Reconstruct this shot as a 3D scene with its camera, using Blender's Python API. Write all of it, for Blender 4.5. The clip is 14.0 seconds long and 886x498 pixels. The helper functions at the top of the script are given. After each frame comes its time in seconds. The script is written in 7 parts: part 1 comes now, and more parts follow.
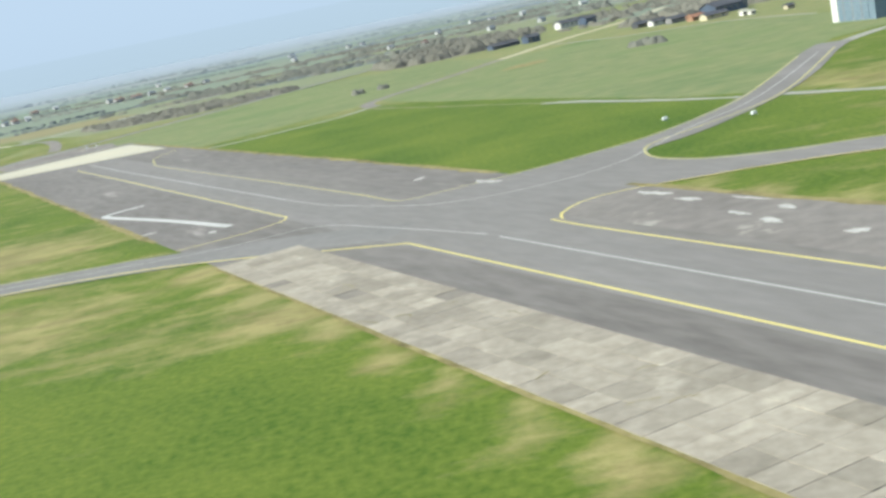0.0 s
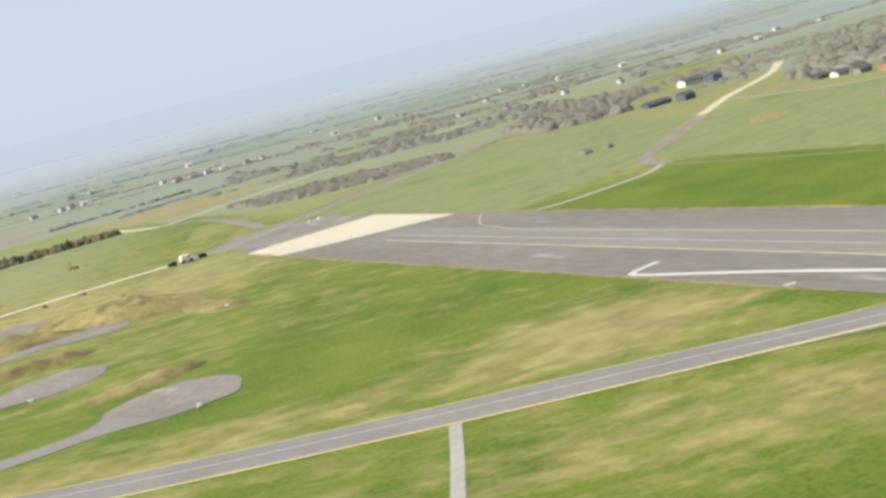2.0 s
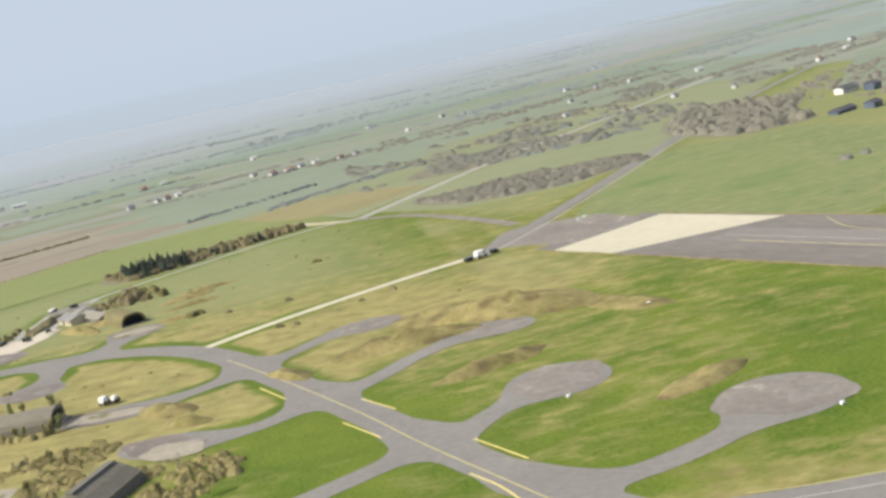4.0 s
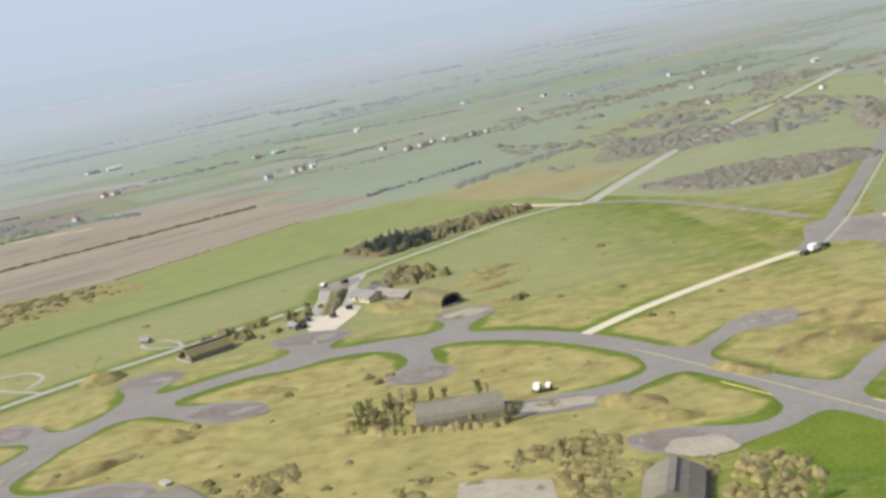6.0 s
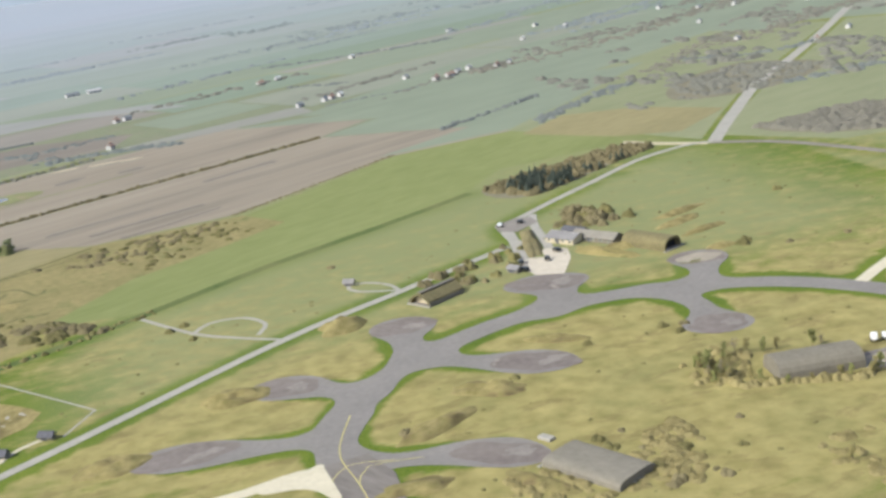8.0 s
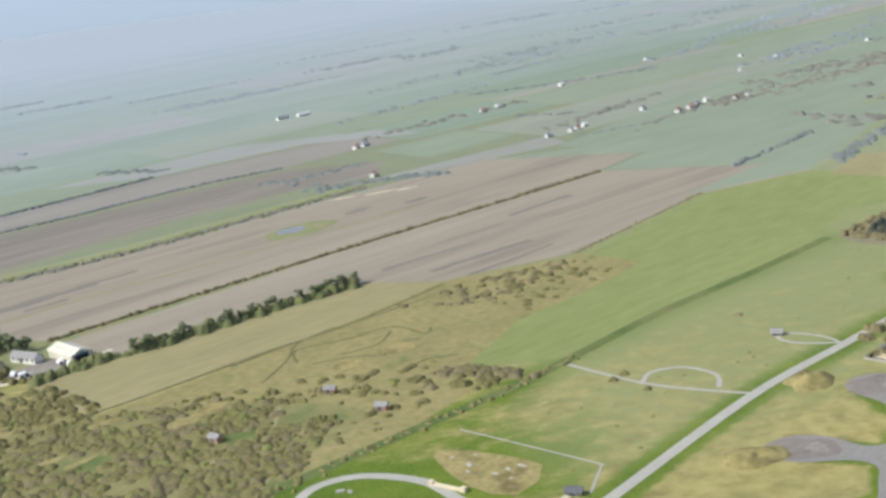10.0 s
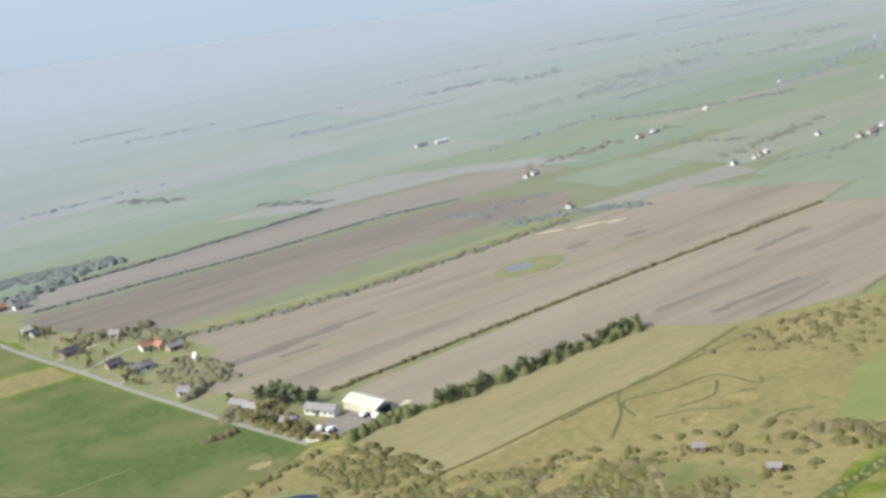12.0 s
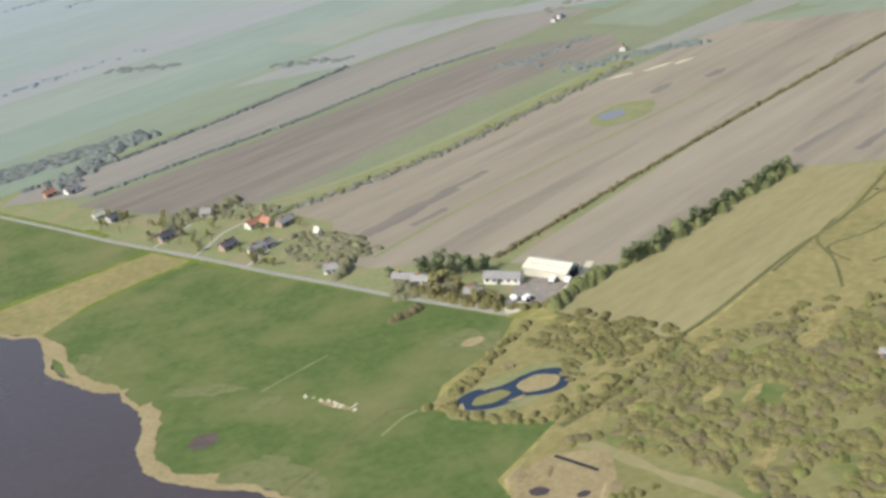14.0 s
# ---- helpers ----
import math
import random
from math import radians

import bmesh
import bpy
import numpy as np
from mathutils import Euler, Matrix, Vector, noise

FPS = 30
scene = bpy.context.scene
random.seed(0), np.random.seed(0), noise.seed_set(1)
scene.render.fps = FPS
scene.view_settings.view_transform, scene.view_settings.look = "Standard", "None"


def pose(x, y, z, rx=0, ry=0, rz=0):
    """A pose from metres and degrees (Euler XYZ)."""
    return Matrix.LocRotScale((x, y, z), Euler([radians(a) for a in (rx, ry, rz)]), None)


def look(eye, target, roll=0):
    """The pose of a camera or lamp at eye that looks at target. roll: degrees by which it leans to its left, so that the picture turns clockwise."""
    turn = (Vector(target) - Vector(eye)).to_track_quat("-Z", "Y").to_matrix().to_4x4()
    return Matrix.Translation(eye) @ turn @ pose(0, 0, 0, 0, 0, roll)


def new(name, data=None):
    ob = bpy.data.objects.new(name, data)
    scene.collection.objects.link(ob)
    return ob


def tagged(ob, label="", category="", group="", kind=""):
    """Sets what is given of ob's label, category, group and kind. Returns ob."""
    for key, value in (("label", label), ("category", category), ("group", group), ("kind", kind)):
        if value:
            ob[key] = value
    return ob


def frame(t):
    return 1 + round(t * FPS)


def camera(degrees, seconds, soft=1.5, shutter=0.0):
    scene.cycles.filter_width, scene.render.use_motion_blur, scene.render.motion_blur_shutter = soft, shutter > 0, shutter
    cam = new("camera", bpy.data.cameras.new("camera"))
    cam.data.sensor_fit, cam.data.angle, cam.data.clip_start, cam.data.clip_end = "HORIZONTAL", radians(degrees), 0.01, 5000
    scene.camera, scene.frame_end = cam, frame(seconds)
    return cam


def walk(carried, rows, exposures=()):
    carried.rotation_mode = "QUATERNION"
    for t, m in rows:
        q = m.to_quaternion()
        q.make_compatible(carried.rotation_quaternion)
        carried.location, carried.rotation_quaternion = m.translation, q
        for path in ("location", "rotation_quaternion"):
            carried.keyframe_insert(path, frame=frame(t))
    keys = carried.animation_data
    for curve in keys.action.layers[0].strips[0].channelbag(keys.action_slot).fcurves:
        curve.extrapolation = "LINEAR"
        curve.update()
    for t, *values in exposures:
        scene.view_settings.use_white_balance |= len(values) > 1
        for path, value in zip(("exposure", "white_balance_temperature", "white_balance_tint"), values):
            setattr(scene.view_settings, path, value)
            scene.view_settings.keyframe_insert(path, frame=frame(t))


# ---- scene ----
# ---------- camera ----------
K = 0.96                 # metres per plan unit; plan points are placed to fit the camera's view


def flight(t, x, y, z, yaw, pitch, roll):
    """One row of the flight: place on the plan, heading, nose-down angle and bank."""
    return t, pose(x * K, y * K, z * K, 90 + pitch, 0, yaw) @ pose(0, 0, 0, 0, 0, roll)


PATH = [
    (0.0, 0.00, 0.00, 17.87, -0.002, -11.427, -11.547),
    (0.5, -18.66, 3.15, 21.15, -0.758, -10.392, -12.261),
    (1.0, -37.28, 5.55, 24.47, -2.327, -9.944, -12.481),
    (1.5, -55.45, 7.29, 27.88, -3.543, -9.686, -13.162),
    (2.0, -73.35, 10.01, 31.05, -4.820, -9.027, -13.599),
    (2.5, -91.41, 12.51, 34.41, -4.949, -9.328, -13.586),
    (3.0, -110.15, 14.96, 38.83, -5.208, -9.434, -13.735),
    (3.2, -117.67, 15.94, 40.60, -5.686, -9.397, -13.333),
    (5.3, -197.21, 32.13, 58.42, -9.728, -10.388, -11.532),
    (5.5, -204.36, 34.08, 59.86, -9.491, -10.175, -11.274),
    (6.0, -222.21, 38.94, 63.35, -9.334, -11.262, -9.390),
    (6.5, -240.92, 44.19, 67.30, -10.084, -13.622, -7.648),
    (7.0, -259.11, 49.94, 70.72, -12.528, -14.938, -7.821),
    (7.5, -277.01, 56.27, 73.86, -14.573, -15.529, -7.009),
    (8.0, -295.54, 63.29, 77.42, -15.638, -15.815, -7.470),
    (8.5, -313.53, 70.10, 80.75, -16.344, -16.113, -6.715),
    (9.0, -331.98, 76.86, 84.04, -14.624, -15.177, -7.351),
    (9.2, -339.24, 79.60, 85.33, -13.831, -15.030, -6.912),
    (11.3, -409.30, 112.51, 98.11, -11.642, -13.765, -7.385),
    (11.5, -415.68, 115.94, 98.99, -11.757, -13.705, -7.495),
    (12.0, -431.50, 124.53, 101.07, -12.114, -13.647, -7.402),
    (12.5, -446.89, 133.22, 102.98, -13.121, -13.703, -7.112),
    (13.0, -462.08, 141.96, 104.77, -13.845, -13.782, -6.623),
    (13.5, -477.50, 150.90, 106.50, -14.708, -16.138, -5.719),
    (14.0, -492.48, 160.24, 108.47, -17.190, -21.517, -9.654),
]
cam = camera(40.0, 14.0, soft=3.1)
walk(cam, [flight(*row) for row in PATH], exposures=[(0, 0.28, 5820, -3), (0.8, 0.31, 6050, -1), (1.5, 0.33, 6350, 3), (3, 0.25, 6500, 5), (6.5, 0.15, 6300, 6), (7.5, 0.14, 6180, 6), (9, 0.13, 5870, 5), (12.5, 0.23, 6130, 4), (14, 0.13, 6180, 4)])

# ---------- sky and sun ----------
SUN_AZ, SUN_EL = radians(188), radians(40)      # direction towards the sun, from +x turning to +y
world = bpy.data.worlds.new("hazy_sky")
scene.world = world
world.use_nodes = True
wn, wl = world.node_tree.nodes, world.node_tree.links
wn.clear()
w_out = wn.new("ShaderNodeOutputWorld")
w_bg = wn.new("ShaderNodeBackground")
w_sky = wn.new("ShaderNodeTexSky")
w_sky.sky_type, w_sky.sun_disc = "NISHITA", False
w_sky.sun_elevation, w_sky.sun_rotation = SUN_EL, math.pi / 2 - SUN_AZ
w_sky.dust_density, w_sky.air_density = 5.0, 0.8
w_scale = wn.new("ShaderNodeVectorMath")
w_scale.operation = "SCALE"
w_scale.inputs["Scale"].default_value = 0.19
w_geo = wn.new("ShaderNodeTexCoord")
w_sep = wn.new("ShaderNodeSeparateXYZ")
w_ramp = wn.new("ShaderNodeMapRange")
w_ramp.interpolation_type = "SMOOTHSTEP"
w_ramp.inputs["From Min"].default_value, w_ramp.inputs["From Max"].default_value = 0.02, 0.55
w_low = wn.new("ShaderNodeMapRange")
w_low.interpolation_type = "SMOOTHSTEP"
w_low.inputs["From Min"].default_value, w_low.inputs["From Max"].default_value = -0.06, 0.07
HAZE_LOW, HAZE = (0.472, 0.528, 0.622, 1), (0.515, 0.57, 0.69, 1)
w_haze = wn.new("ShaderNodeMix")
w_haze.data_type = "RGBA"
w_haze.inputs["A"].default_value, w_haze.inputs["B"].default_value = HAZE_LOW, HAZE
w_mix = wn.new("ShaderNodeMix")
w_mix.data_type = "RGBA"
wl.new(w_geo.outputs["Generated"], w_sep.inputs[0])
wl.new(w_sep.outputs["Z"], w_ramp.inputs["Value"])
wl.new(w_sep.outputs["Z"], w_low.inputs["Value"])
wl.new(w_low.outputs["Result"], w_haze.inputs["Factor"])
wl.new(w_sky.outputs[0], w_scale.inputs[0])
wl.new(w_ramp.outputs["Result"], w_mix.inputs["Factor"])
wl.new(w_haze.outputs["Result"], w_mix.inputs["A"])
wl.new(w_scale.outputs[0], w_mix.inputs["B"])
wl.new(w_mix.outputs["Result"], w_bg.inputs["Color"])
wl.new(w_bg.outputs[0], w_out.inputs[0])

sun = new("sun", bpy.data.lights.new("sun", "SUN"))
sun.data.energy, sun.data.angle, sun.data.color = 3.0, radians(7.0), (1.0, 0.955, 0.87)
sun_to = Vector((math.cos(SUN_AZ) * math.cos(SUN_EL), math.sin(SUN_AZ) * math.cos(SUN_EL), math.sin(SUN_EL)))
sun.matrix_world = look(sun_to * 500, (0, 0, 0))


# ---------- materials ----------
def material(name, a, b, big=0.05, small=0.8, rough=0.95, spots=None, spot_size=0.2, spot_level=0.6, streak=None, spot_soft=0.06,
             bump=0.3, random_tint=0.0, contrast=1.0, metal=0.0, stretch=0.25):
    """Two colours mixed by coarse and fine noise in metres; optional patches of a third colour and streaks along a heading (degrees)."""
    m = bpy.data.materials.new(name)
    m.use_nodes = True
    n, l = m.node_tree.nodes, m.node_tree.links
    s = n["Principled BSDF"]
    s.inputs["Roughness"].default_value, s.inputs["Metallic"].default_value = rough, metal
    s.inputs["Specular IOR Level"].default_value = 0.25
    geo = n.new("ShaderNodeNewGeometry")
    place = geo.outputs["Position"]
    if streak is not None:
        turn = n.new("ShaderNodeMapping")
        turn.inputs["Rotation"].default_value = (0, 0, -radians(streak))
        squash = n.new("ShaderNodeMapping")
        squash.inputs["Scale"].default_value = (stretch, 1, 1)
        l.new(place, turn.inputs[0])
        l.new(turn.outputs[0], squash.inputs[0])
        place = squash.outputs[0]

    def noise_at(scale, detail, where):
        t = n.new("ShaderNodeTexNoise")
        t.inputs["Scale"].default_value, t.inputs["Detail"].default_value = scale, detail
        t.inputs["Roughness"].default_value = 0.6
        l.new(where, t.inputs["Vector"])
        return t.outputs["Fac"]

    coarse, fine = noise_at(big, 5, place), noise_at(small, 3, place)
    add = n.new("ShaderNodeMath")
    add.operation = "ADD"
    l.new(coarse, add.inputs[0])
    l.new(fine, add.inputs[1])
    spread = n.new("ShaderNodeMapRange")
    spread.inputs["From Min"].default_value = 1.0 - 0.32 / contrast
    spread.inputs["From Max"].default_value = 1.0 + 0.32 / contrast
    l.new(add.outputs[0], spread.inputs["Value"])
    mix = n.new("ShaderNodeMix")
    mix.data_type = "RGBA"
    mix.inputs["A"].default_value, mix.inputs["B"].default_value = (*a, 1), (*b, 1)
    l.new(spread.outputs["Result"], mix.inputs["Factor"])
    colour = mix.outputs["Result"]
    if spots:
        where = noise_at(spot_size, 4, place)
        edge = n.new("ShaderNodeMapRange")
        edge.inputs["From Min"].default_value, edge.inputs["From Max"].default_value = spot_level, spot_level + spot_soft
        l.new(where, edge.inputs["Value"])
        over = n.new("ShaderNodeMix")
        over.data_type = "RGBA"
        over.inputs["B"].default_value = (*spots, 1)
        l.new(edge.outputs["Result"], over.inputs["Factor"])
        l.new(colour, over.inputs["A"])
        colour = over.outputs["Result"]
    if random_tint:
        info = n.new("ShaderNodeObjectInfo")
        isle = n.new("ShaderNodeMapRange")
        isle.inputs["To Min"].default_value, isle.inputs["To Max"].default_value = 1 - random_tint, 1 + random_tint
        l.new(info.outputs["Random"], isle.inputs["Value"])
        tint = n.new("ShaderNodeVectorMath")
        tint.operation = "SCALE"
        l.new(colour, tint.inputs[0])
        l.new(isle.outputs["Result"], tint.inputs["Scale"])
        colour = tint.outputs[0]
    l.new(colour, s.inputs["Base Color"])
    if bump:
        relief = n.new("ShaderNodeBump")
        relief.inputs["Strength"].default_value, relief.inputs["Distance"].default_value = bump, 0.15
        l.new(fine, relief.inputs["Height"])
        l.new(relief.outputs[0], s.inputs["Normal"])
    return m


ASPHALT = material("aged_asphalt", (0.182, 0.166, 0.15), (0.242, 0.222, 0.203), 0.08, 1.1, streak=114, bump=0.1)
ASPHALT_DARK = material("dark_asphalt", (0.13, 0.116, 0.102), (0.225, 0.203, 0.181), 0.06, 0.9, streak=114, bump=0.1, spots=(0.30, 0.27, 0.24), spot_size=0.13, spot_level=0.66)
ASPHALT_ROAD = material("road_asphalt", (0.178, 0.166, 0.152), (0.238, 0.222, 0.204), 0.1, 1.0, bump=0.1)
ASPHALT_OLD = material("worn_brown_asphalt", (0.168, 0.148, 0.13), (0.262, 0.234, 0.205), 0.09, 0.7, bump=0.15, spots=(0.34, 0.31, 0.26), spot_size=0.18, spot_level=0.62)
HARDSTAND = material("brown_hardstand_asphalt", (0.142, 0.12, 0.108), (0.218, 0.19, 0.17), 0.09, 0.7, bump=0.15, spots=(0.27, 0.24, 0.205), spot_size=0.2, spot_level=0.64)
ASPHALT_WORN = material("pale_worn_asphalt_patch", (0.18, 0.163, 0.145), (0.27, 0.245, 0.215), 0.3, 1.4)
ROAD_PALE = material("grey_country_road", (0.225, 0.218, 0.195), (0.29, 0.28, 0.25), 0.2, 1.2)
CONCRETE = material("old_concrete", (0.255, 0.222, 0.17), (0.375, 0.328, 0.258), 0.2, 1.3, bump=0.1, random_tint=0.17, contrast=1.2, spots=(0.42, 0.37, 0.29), spot_size=0.3, spot_level=0.6, spot_soft=0.1)
CONCRETE_BED = material("dirty_concrete_joints", (0.17, 0.15, 0.12), (0.28, 0.245, 0.2), 0.2, 1.2)
CONCRETE_PATH = material("pale_concrete", (0.285, 0.272, 0.237), (0.37, 0.353, 0.308), 0.2, 1.2, bump=0.1)
PAD = material("pale_concrete_pad", (0.46, 0.42, 0.315), (0.54, 0.495, 0.375), 0.06, 0.5, bump=0.05)
# pale tone includes a light haze painted over the middle fields
PASTURE = material("pale_pasture", (0.185, 0.203, 0.108), (0.235, 0.245, 0.14), 0.02, 0.2, streak=26)
PATCH = material("pale_worn_asphalt", (0.34, 0.315, 0.28), (0.52, 0.49, 0.44), 0.5, 2.5, contrast=1.6)
YARD = material("cream_concrete_yard", (0.44, 0.39, 0.31), (0.54, 0.485, 0.39), 0.1, 0.8, bump=0.05)
GRAVEL = material("pale_gravel", (0.46, 0.42, 0.31), (0.58, 0.53, 0.40), 0.1, 1.0)
SAND = material("sandy_track", (0.42, 0.37, 0.25), (0.55, 0.48, 0.33), 0.1, 0.9)
YELLOW = material("yellow_road_paint", (0.58, 0.48, 0.15), (0.69, 0.59, 0.23), 0.3, 2.0, rough=0.7, bump=0)
YELLOW_WORN = material("worn_yellow_paint", (0.40, 0.355, 0.15), (0.54, 0.48, 0.2), 0.3, 1.5, rough=0.8, bump=0)
WHITE_WORN = material("worn_white_paint", (0.36, 0.345, 0.31), (0.48, 0.46, 0.42), 0.3, 1.5, rough=0.8, bump=0)
WHITE_PAINT = material("white_ground_paint", (0.46, 0.44, 0.40), (0.56, 0.54, 0.50), 0.2, 1.0, rough=0.8, bump=0)
PLOUGH = material("ploughed_earth", (0.208, 0.177, 0.134), (0.286, 0.248, 0.19), 0.03, 0.25, streak=26, bump=0.3, contrast=0.8, stretch=0.09, spots=(0.155, 0.134, 0.108), spot_size=0.07, spot_level=0.53, spot_soft=0.2)
PLOUGH_DARK = material("damp_ploughed_earth", (0.145, 0.126, 0.106), (0.245, 0.216, 0.176), 0.03, 0.25, streak=26, bump=0.3, contrast=0.9, stretch=0.09, spots=(0.125, 0.11, 0.094), spot_size=0.06, spot_level=0.5, spot_soft=0.22)
CROP = material("young_green_crop", (0.158, 0.184, 0.06), (0.212, 0.232, 0.088), 0.03, 0.4, streak=28)
# strip grass greyed towards the far fields, haze included in its colour
STRIP_GREEN = material("hazed_strip_grass", (0.15, 0.172, 0.1), (0.2, 0.212, 0.132), 0.04, 0.5, spots=(0.2, 0.19, 0.13), spot_size=0.06, spot_level=0.52, spot_soft=0.2)
PLOUGH_WET = material("wet_ploughed_earth", (0.145, 0.126, 0.108), (0.2, 0.175, 0.148), 0.03, 0.25, streak=26, bump=0.3, contrast=0.9, stretch=0.09, spots=(0.235, 0.205, 0.16), spot_size=0.07, spot_level=0.54, spot_soft=0.2)
# ploughed earth of the far strip, greyed and lightened as painted haze
PLOUGH_HAZY = material("hazed_grey_ploughed_earth", (0.19, 0.174, 0.15), (0.25, 0.228, 0.198), 0.03, 0.25, streak=26, bump=0.2, contrast=0.8, stretch=0.09, spots=(0.165, 0.155, 0.138), spot_size=0.06, spot_level=0.52, spot_soft=0.22)
CROP_DEEP = material("deep_green_crop", (0.064, 0.098, 0.024), (0.108, 0.137, 0.042), 0.05, 0.5, contrast=1.1, spots=(0.155, 0.152, 0.062), spot_size=0.05, spot_level=0.44, spot_soft=0.3)
TAN_FIELD = material("stubble_field", (0.205, 0.182, 0.088), (0.275, 0.24, 0.122), 0.03, 0.5, streak=24)
REED = material("dry_reed", (0.215, 0.175, 0.085), (0.315, 0.255, 0.14), 0.15, 1.2)
DRY_GRASS = material("dry_grass_mound", (0.18, 0.158, 0.058), (0.29, 0.235, 0.098), 0.14, 0.9, spots=(0.13, 0.13, 0.045), spot_size=0.22, spot_level=0.56)
VERGE = material("rough_green_margin", (0.16, 0.175, 0.075), (0.225, 0.225, 0.11), 0.08, 0.6, spots=(0.23, 0.20, 0.115), spot_size=0.1, spot_level=0.55)
VERGE_LOW = material("worn_meadow", (0.115, 0.13, 0.05), (0.17, 0.165, 0.075), 0.12, 0.8, spots=(0.075, 0.105, 0.03), spot_size=0.3, spot_level=0.5, spot_soft=0.2)
HEATH = material("tussocky_brown_grass", (0.18, 0.15, 0.056), (0.315, 0.265, 0.115), 0.12, 0.9, contrast=1.2, spots=(0.14, 0.115, 0.046), spot_size=0.22, spot_level=0.52, spot_soft=0.14)
# rough grass with a lightness that stands in for haze north of the runway
PALE_GRASS = material("pale_rough_grass", (0.14, 0.178, 0.068), (0.25, 0.242, 0.112), 0.05, 0.5, contrast=1.5, stretch=0.45, streak=12, spots=(0.125, 0.178, 0.058), spot_size=0.05, spot_level=0.48, spot_soft=0.2)
MOUND_GRASS = material("olive_mound_grass", (0.158, 0.138, 0.05), (0.285, 0.238, 0.102), 0.13, 0.8, contrast=1.4, spots=(0.125, 0.098, 0.045), spot_size=0.2, spot_level=0.5, spot_soft=0.14)
YARD_OLD = material("mossy_old_concrete", (0.26, 0.228, 0.175), (0.37, 0.33, 0.265), 0.15, 0.9, spots=(0.14, 0.13, 0.06), spot_size=0.17, spot_level=0.56)
DITCH = material("dark_ditch_growth", (0.085, 0.085, 0.035), (0.15, 0.14, 0.06), 0.1, 0.7)
# twigs of the middle distance, with haze painted into their pale blue-grey
HAZED_TWIG = material("hazed_grey_twigs", (0.179, 0.201, 0.201), (0.217, 0.239, 0.237), 0.1, 0.6, bump=0)
SCRUB_GREEN = material("rough_olive_grass", (0.15, 0.145, 0.055), (0.225, 0.205, 0.088), 0.06, 0.5, spots=(0.09, 0.125, 0.035), spot_size=0.07, spot_level=0.52, spot_soft=0.15)
# bluish grey of far hedges and woods is haze put into the colour
WOOD_HAZED = material("hazed_wood_twigs", (0.138, 0.153, 0.143), (0.178, 0.194, 0.18), 0.1, 0.6, bump=0)
WOOD_FLOOR = material("leaf_litter", (0.15, 0.138, 0.092), (0.22, 0.2, 0.138), 0.1, 0.6)
MUD = material("wet_mud", (0.07, 0.056, 0.05), (0.12, 0.095, 0.08), 0.2, 1.0)
EARTH = material("bare_earth", (0.20, 0.155, 0.078), (0.31, 0.25, 0.14), 0.15, 0.9)
SCRUB_GROUND = material("scrub_floor", (0.165, 0.15, 0.058), (0.28, 0.235, 0.105), 0.06, 0.5, spots=(0.135, 0.145, 0.05), spot_size=0.12, spot_level=0.56, spot_soft=0.15)
LEAF_SPRING = material("budding_leaves", (0.13, 0.118, 0.045), (0.2, 0.18, 0.076), 0.3, 1.5, bump=0, random_tint=0.22)
LEAF_BARE = material("bare_twigs", (0.144, 0.123, 0.064), (0.212, 0.182, 0.098), 0.3, 1.5, bump=0, random_tint=0.2)
LEAF_GREEN = material("fresh_leaves", (0.122, 0.13, 0.042), (0.196, 0.196, 0.07), 0.3, 1.5, bump=0, random_tint=0.2)
NEEDLE = material("dark_needles", (0.071, 0.088, 0.072), (0.112, 0.131, 0.105), 0.3, 1.5, bump=0, random_tint=0.2)
NEEDLE_MIX = material("evergreen_leaves", (0.12, 0.132, 0.052), (0.2, 0.208, 0.09), 0.25, 1.2, bump=0)
TREE_SPRING = material("budding_crown", (0.235, 0.21, 0.088), (0.345, 0.305, 0.14), 0.3, 1.5, bump=0, random_tint=0.2)
TREE_BARE = material("bare_crown_twigs", (0.245, 0.215, 0.145), (0.345, 0.305, 0.215), 0.3, 1.5, bump=0, random_tint=0.15)
TREE_GREEN = material("fresh_crown", (0.18, 0.195, 0.07), (0.28, 0.285, 0.11), 0.3, 1.5, bump=0, random_tint=0.2)
TREE_DARK = material("evergreen_crown", (0.125, 0.148, 0.075), (0.2, 0.222, 0.118), 0.3, 1.5, bump=0, random_tint=0.2)
BRAMBLE = material("brown_brambles", (0.19, 0.162, 0.068), (0.295, 0.25, 0.115), 0.3, 1.5, bump=0)
# brown twigs greyed and lightened to carry painted haze
HAZED_LEAF_BROWN = material("hazed_brown_twigs", (0.157, 0.148, 0.115), (0.201, 0.189, 0.152), 0.1, 0.8, bump=0)
GARDEN_LEAF = material("budding_garden_growth", (0.149, 0.144, 0.083), (0.216, 0.205, 0.122), 0.3, 1.5, bump=0, random_tint=0.2)
# farthest twigs: the strongest painted haze of the tree colours
HAZY_TWIG = material("most_hazed_twigs", (0.22, 0.248, 0.266), (0.251, 0.28, 0.297), 0.1, 0.6, bump=0)
# nearest of the hazed twigs: a greyer, bluer copy of bare twigs
HAZED_LEAF = material("hazed_distant_twigs", (0.152, 0.151, 0.123), (0.193, 0.19, 0.156), 0.1, 0.6, bump=0)


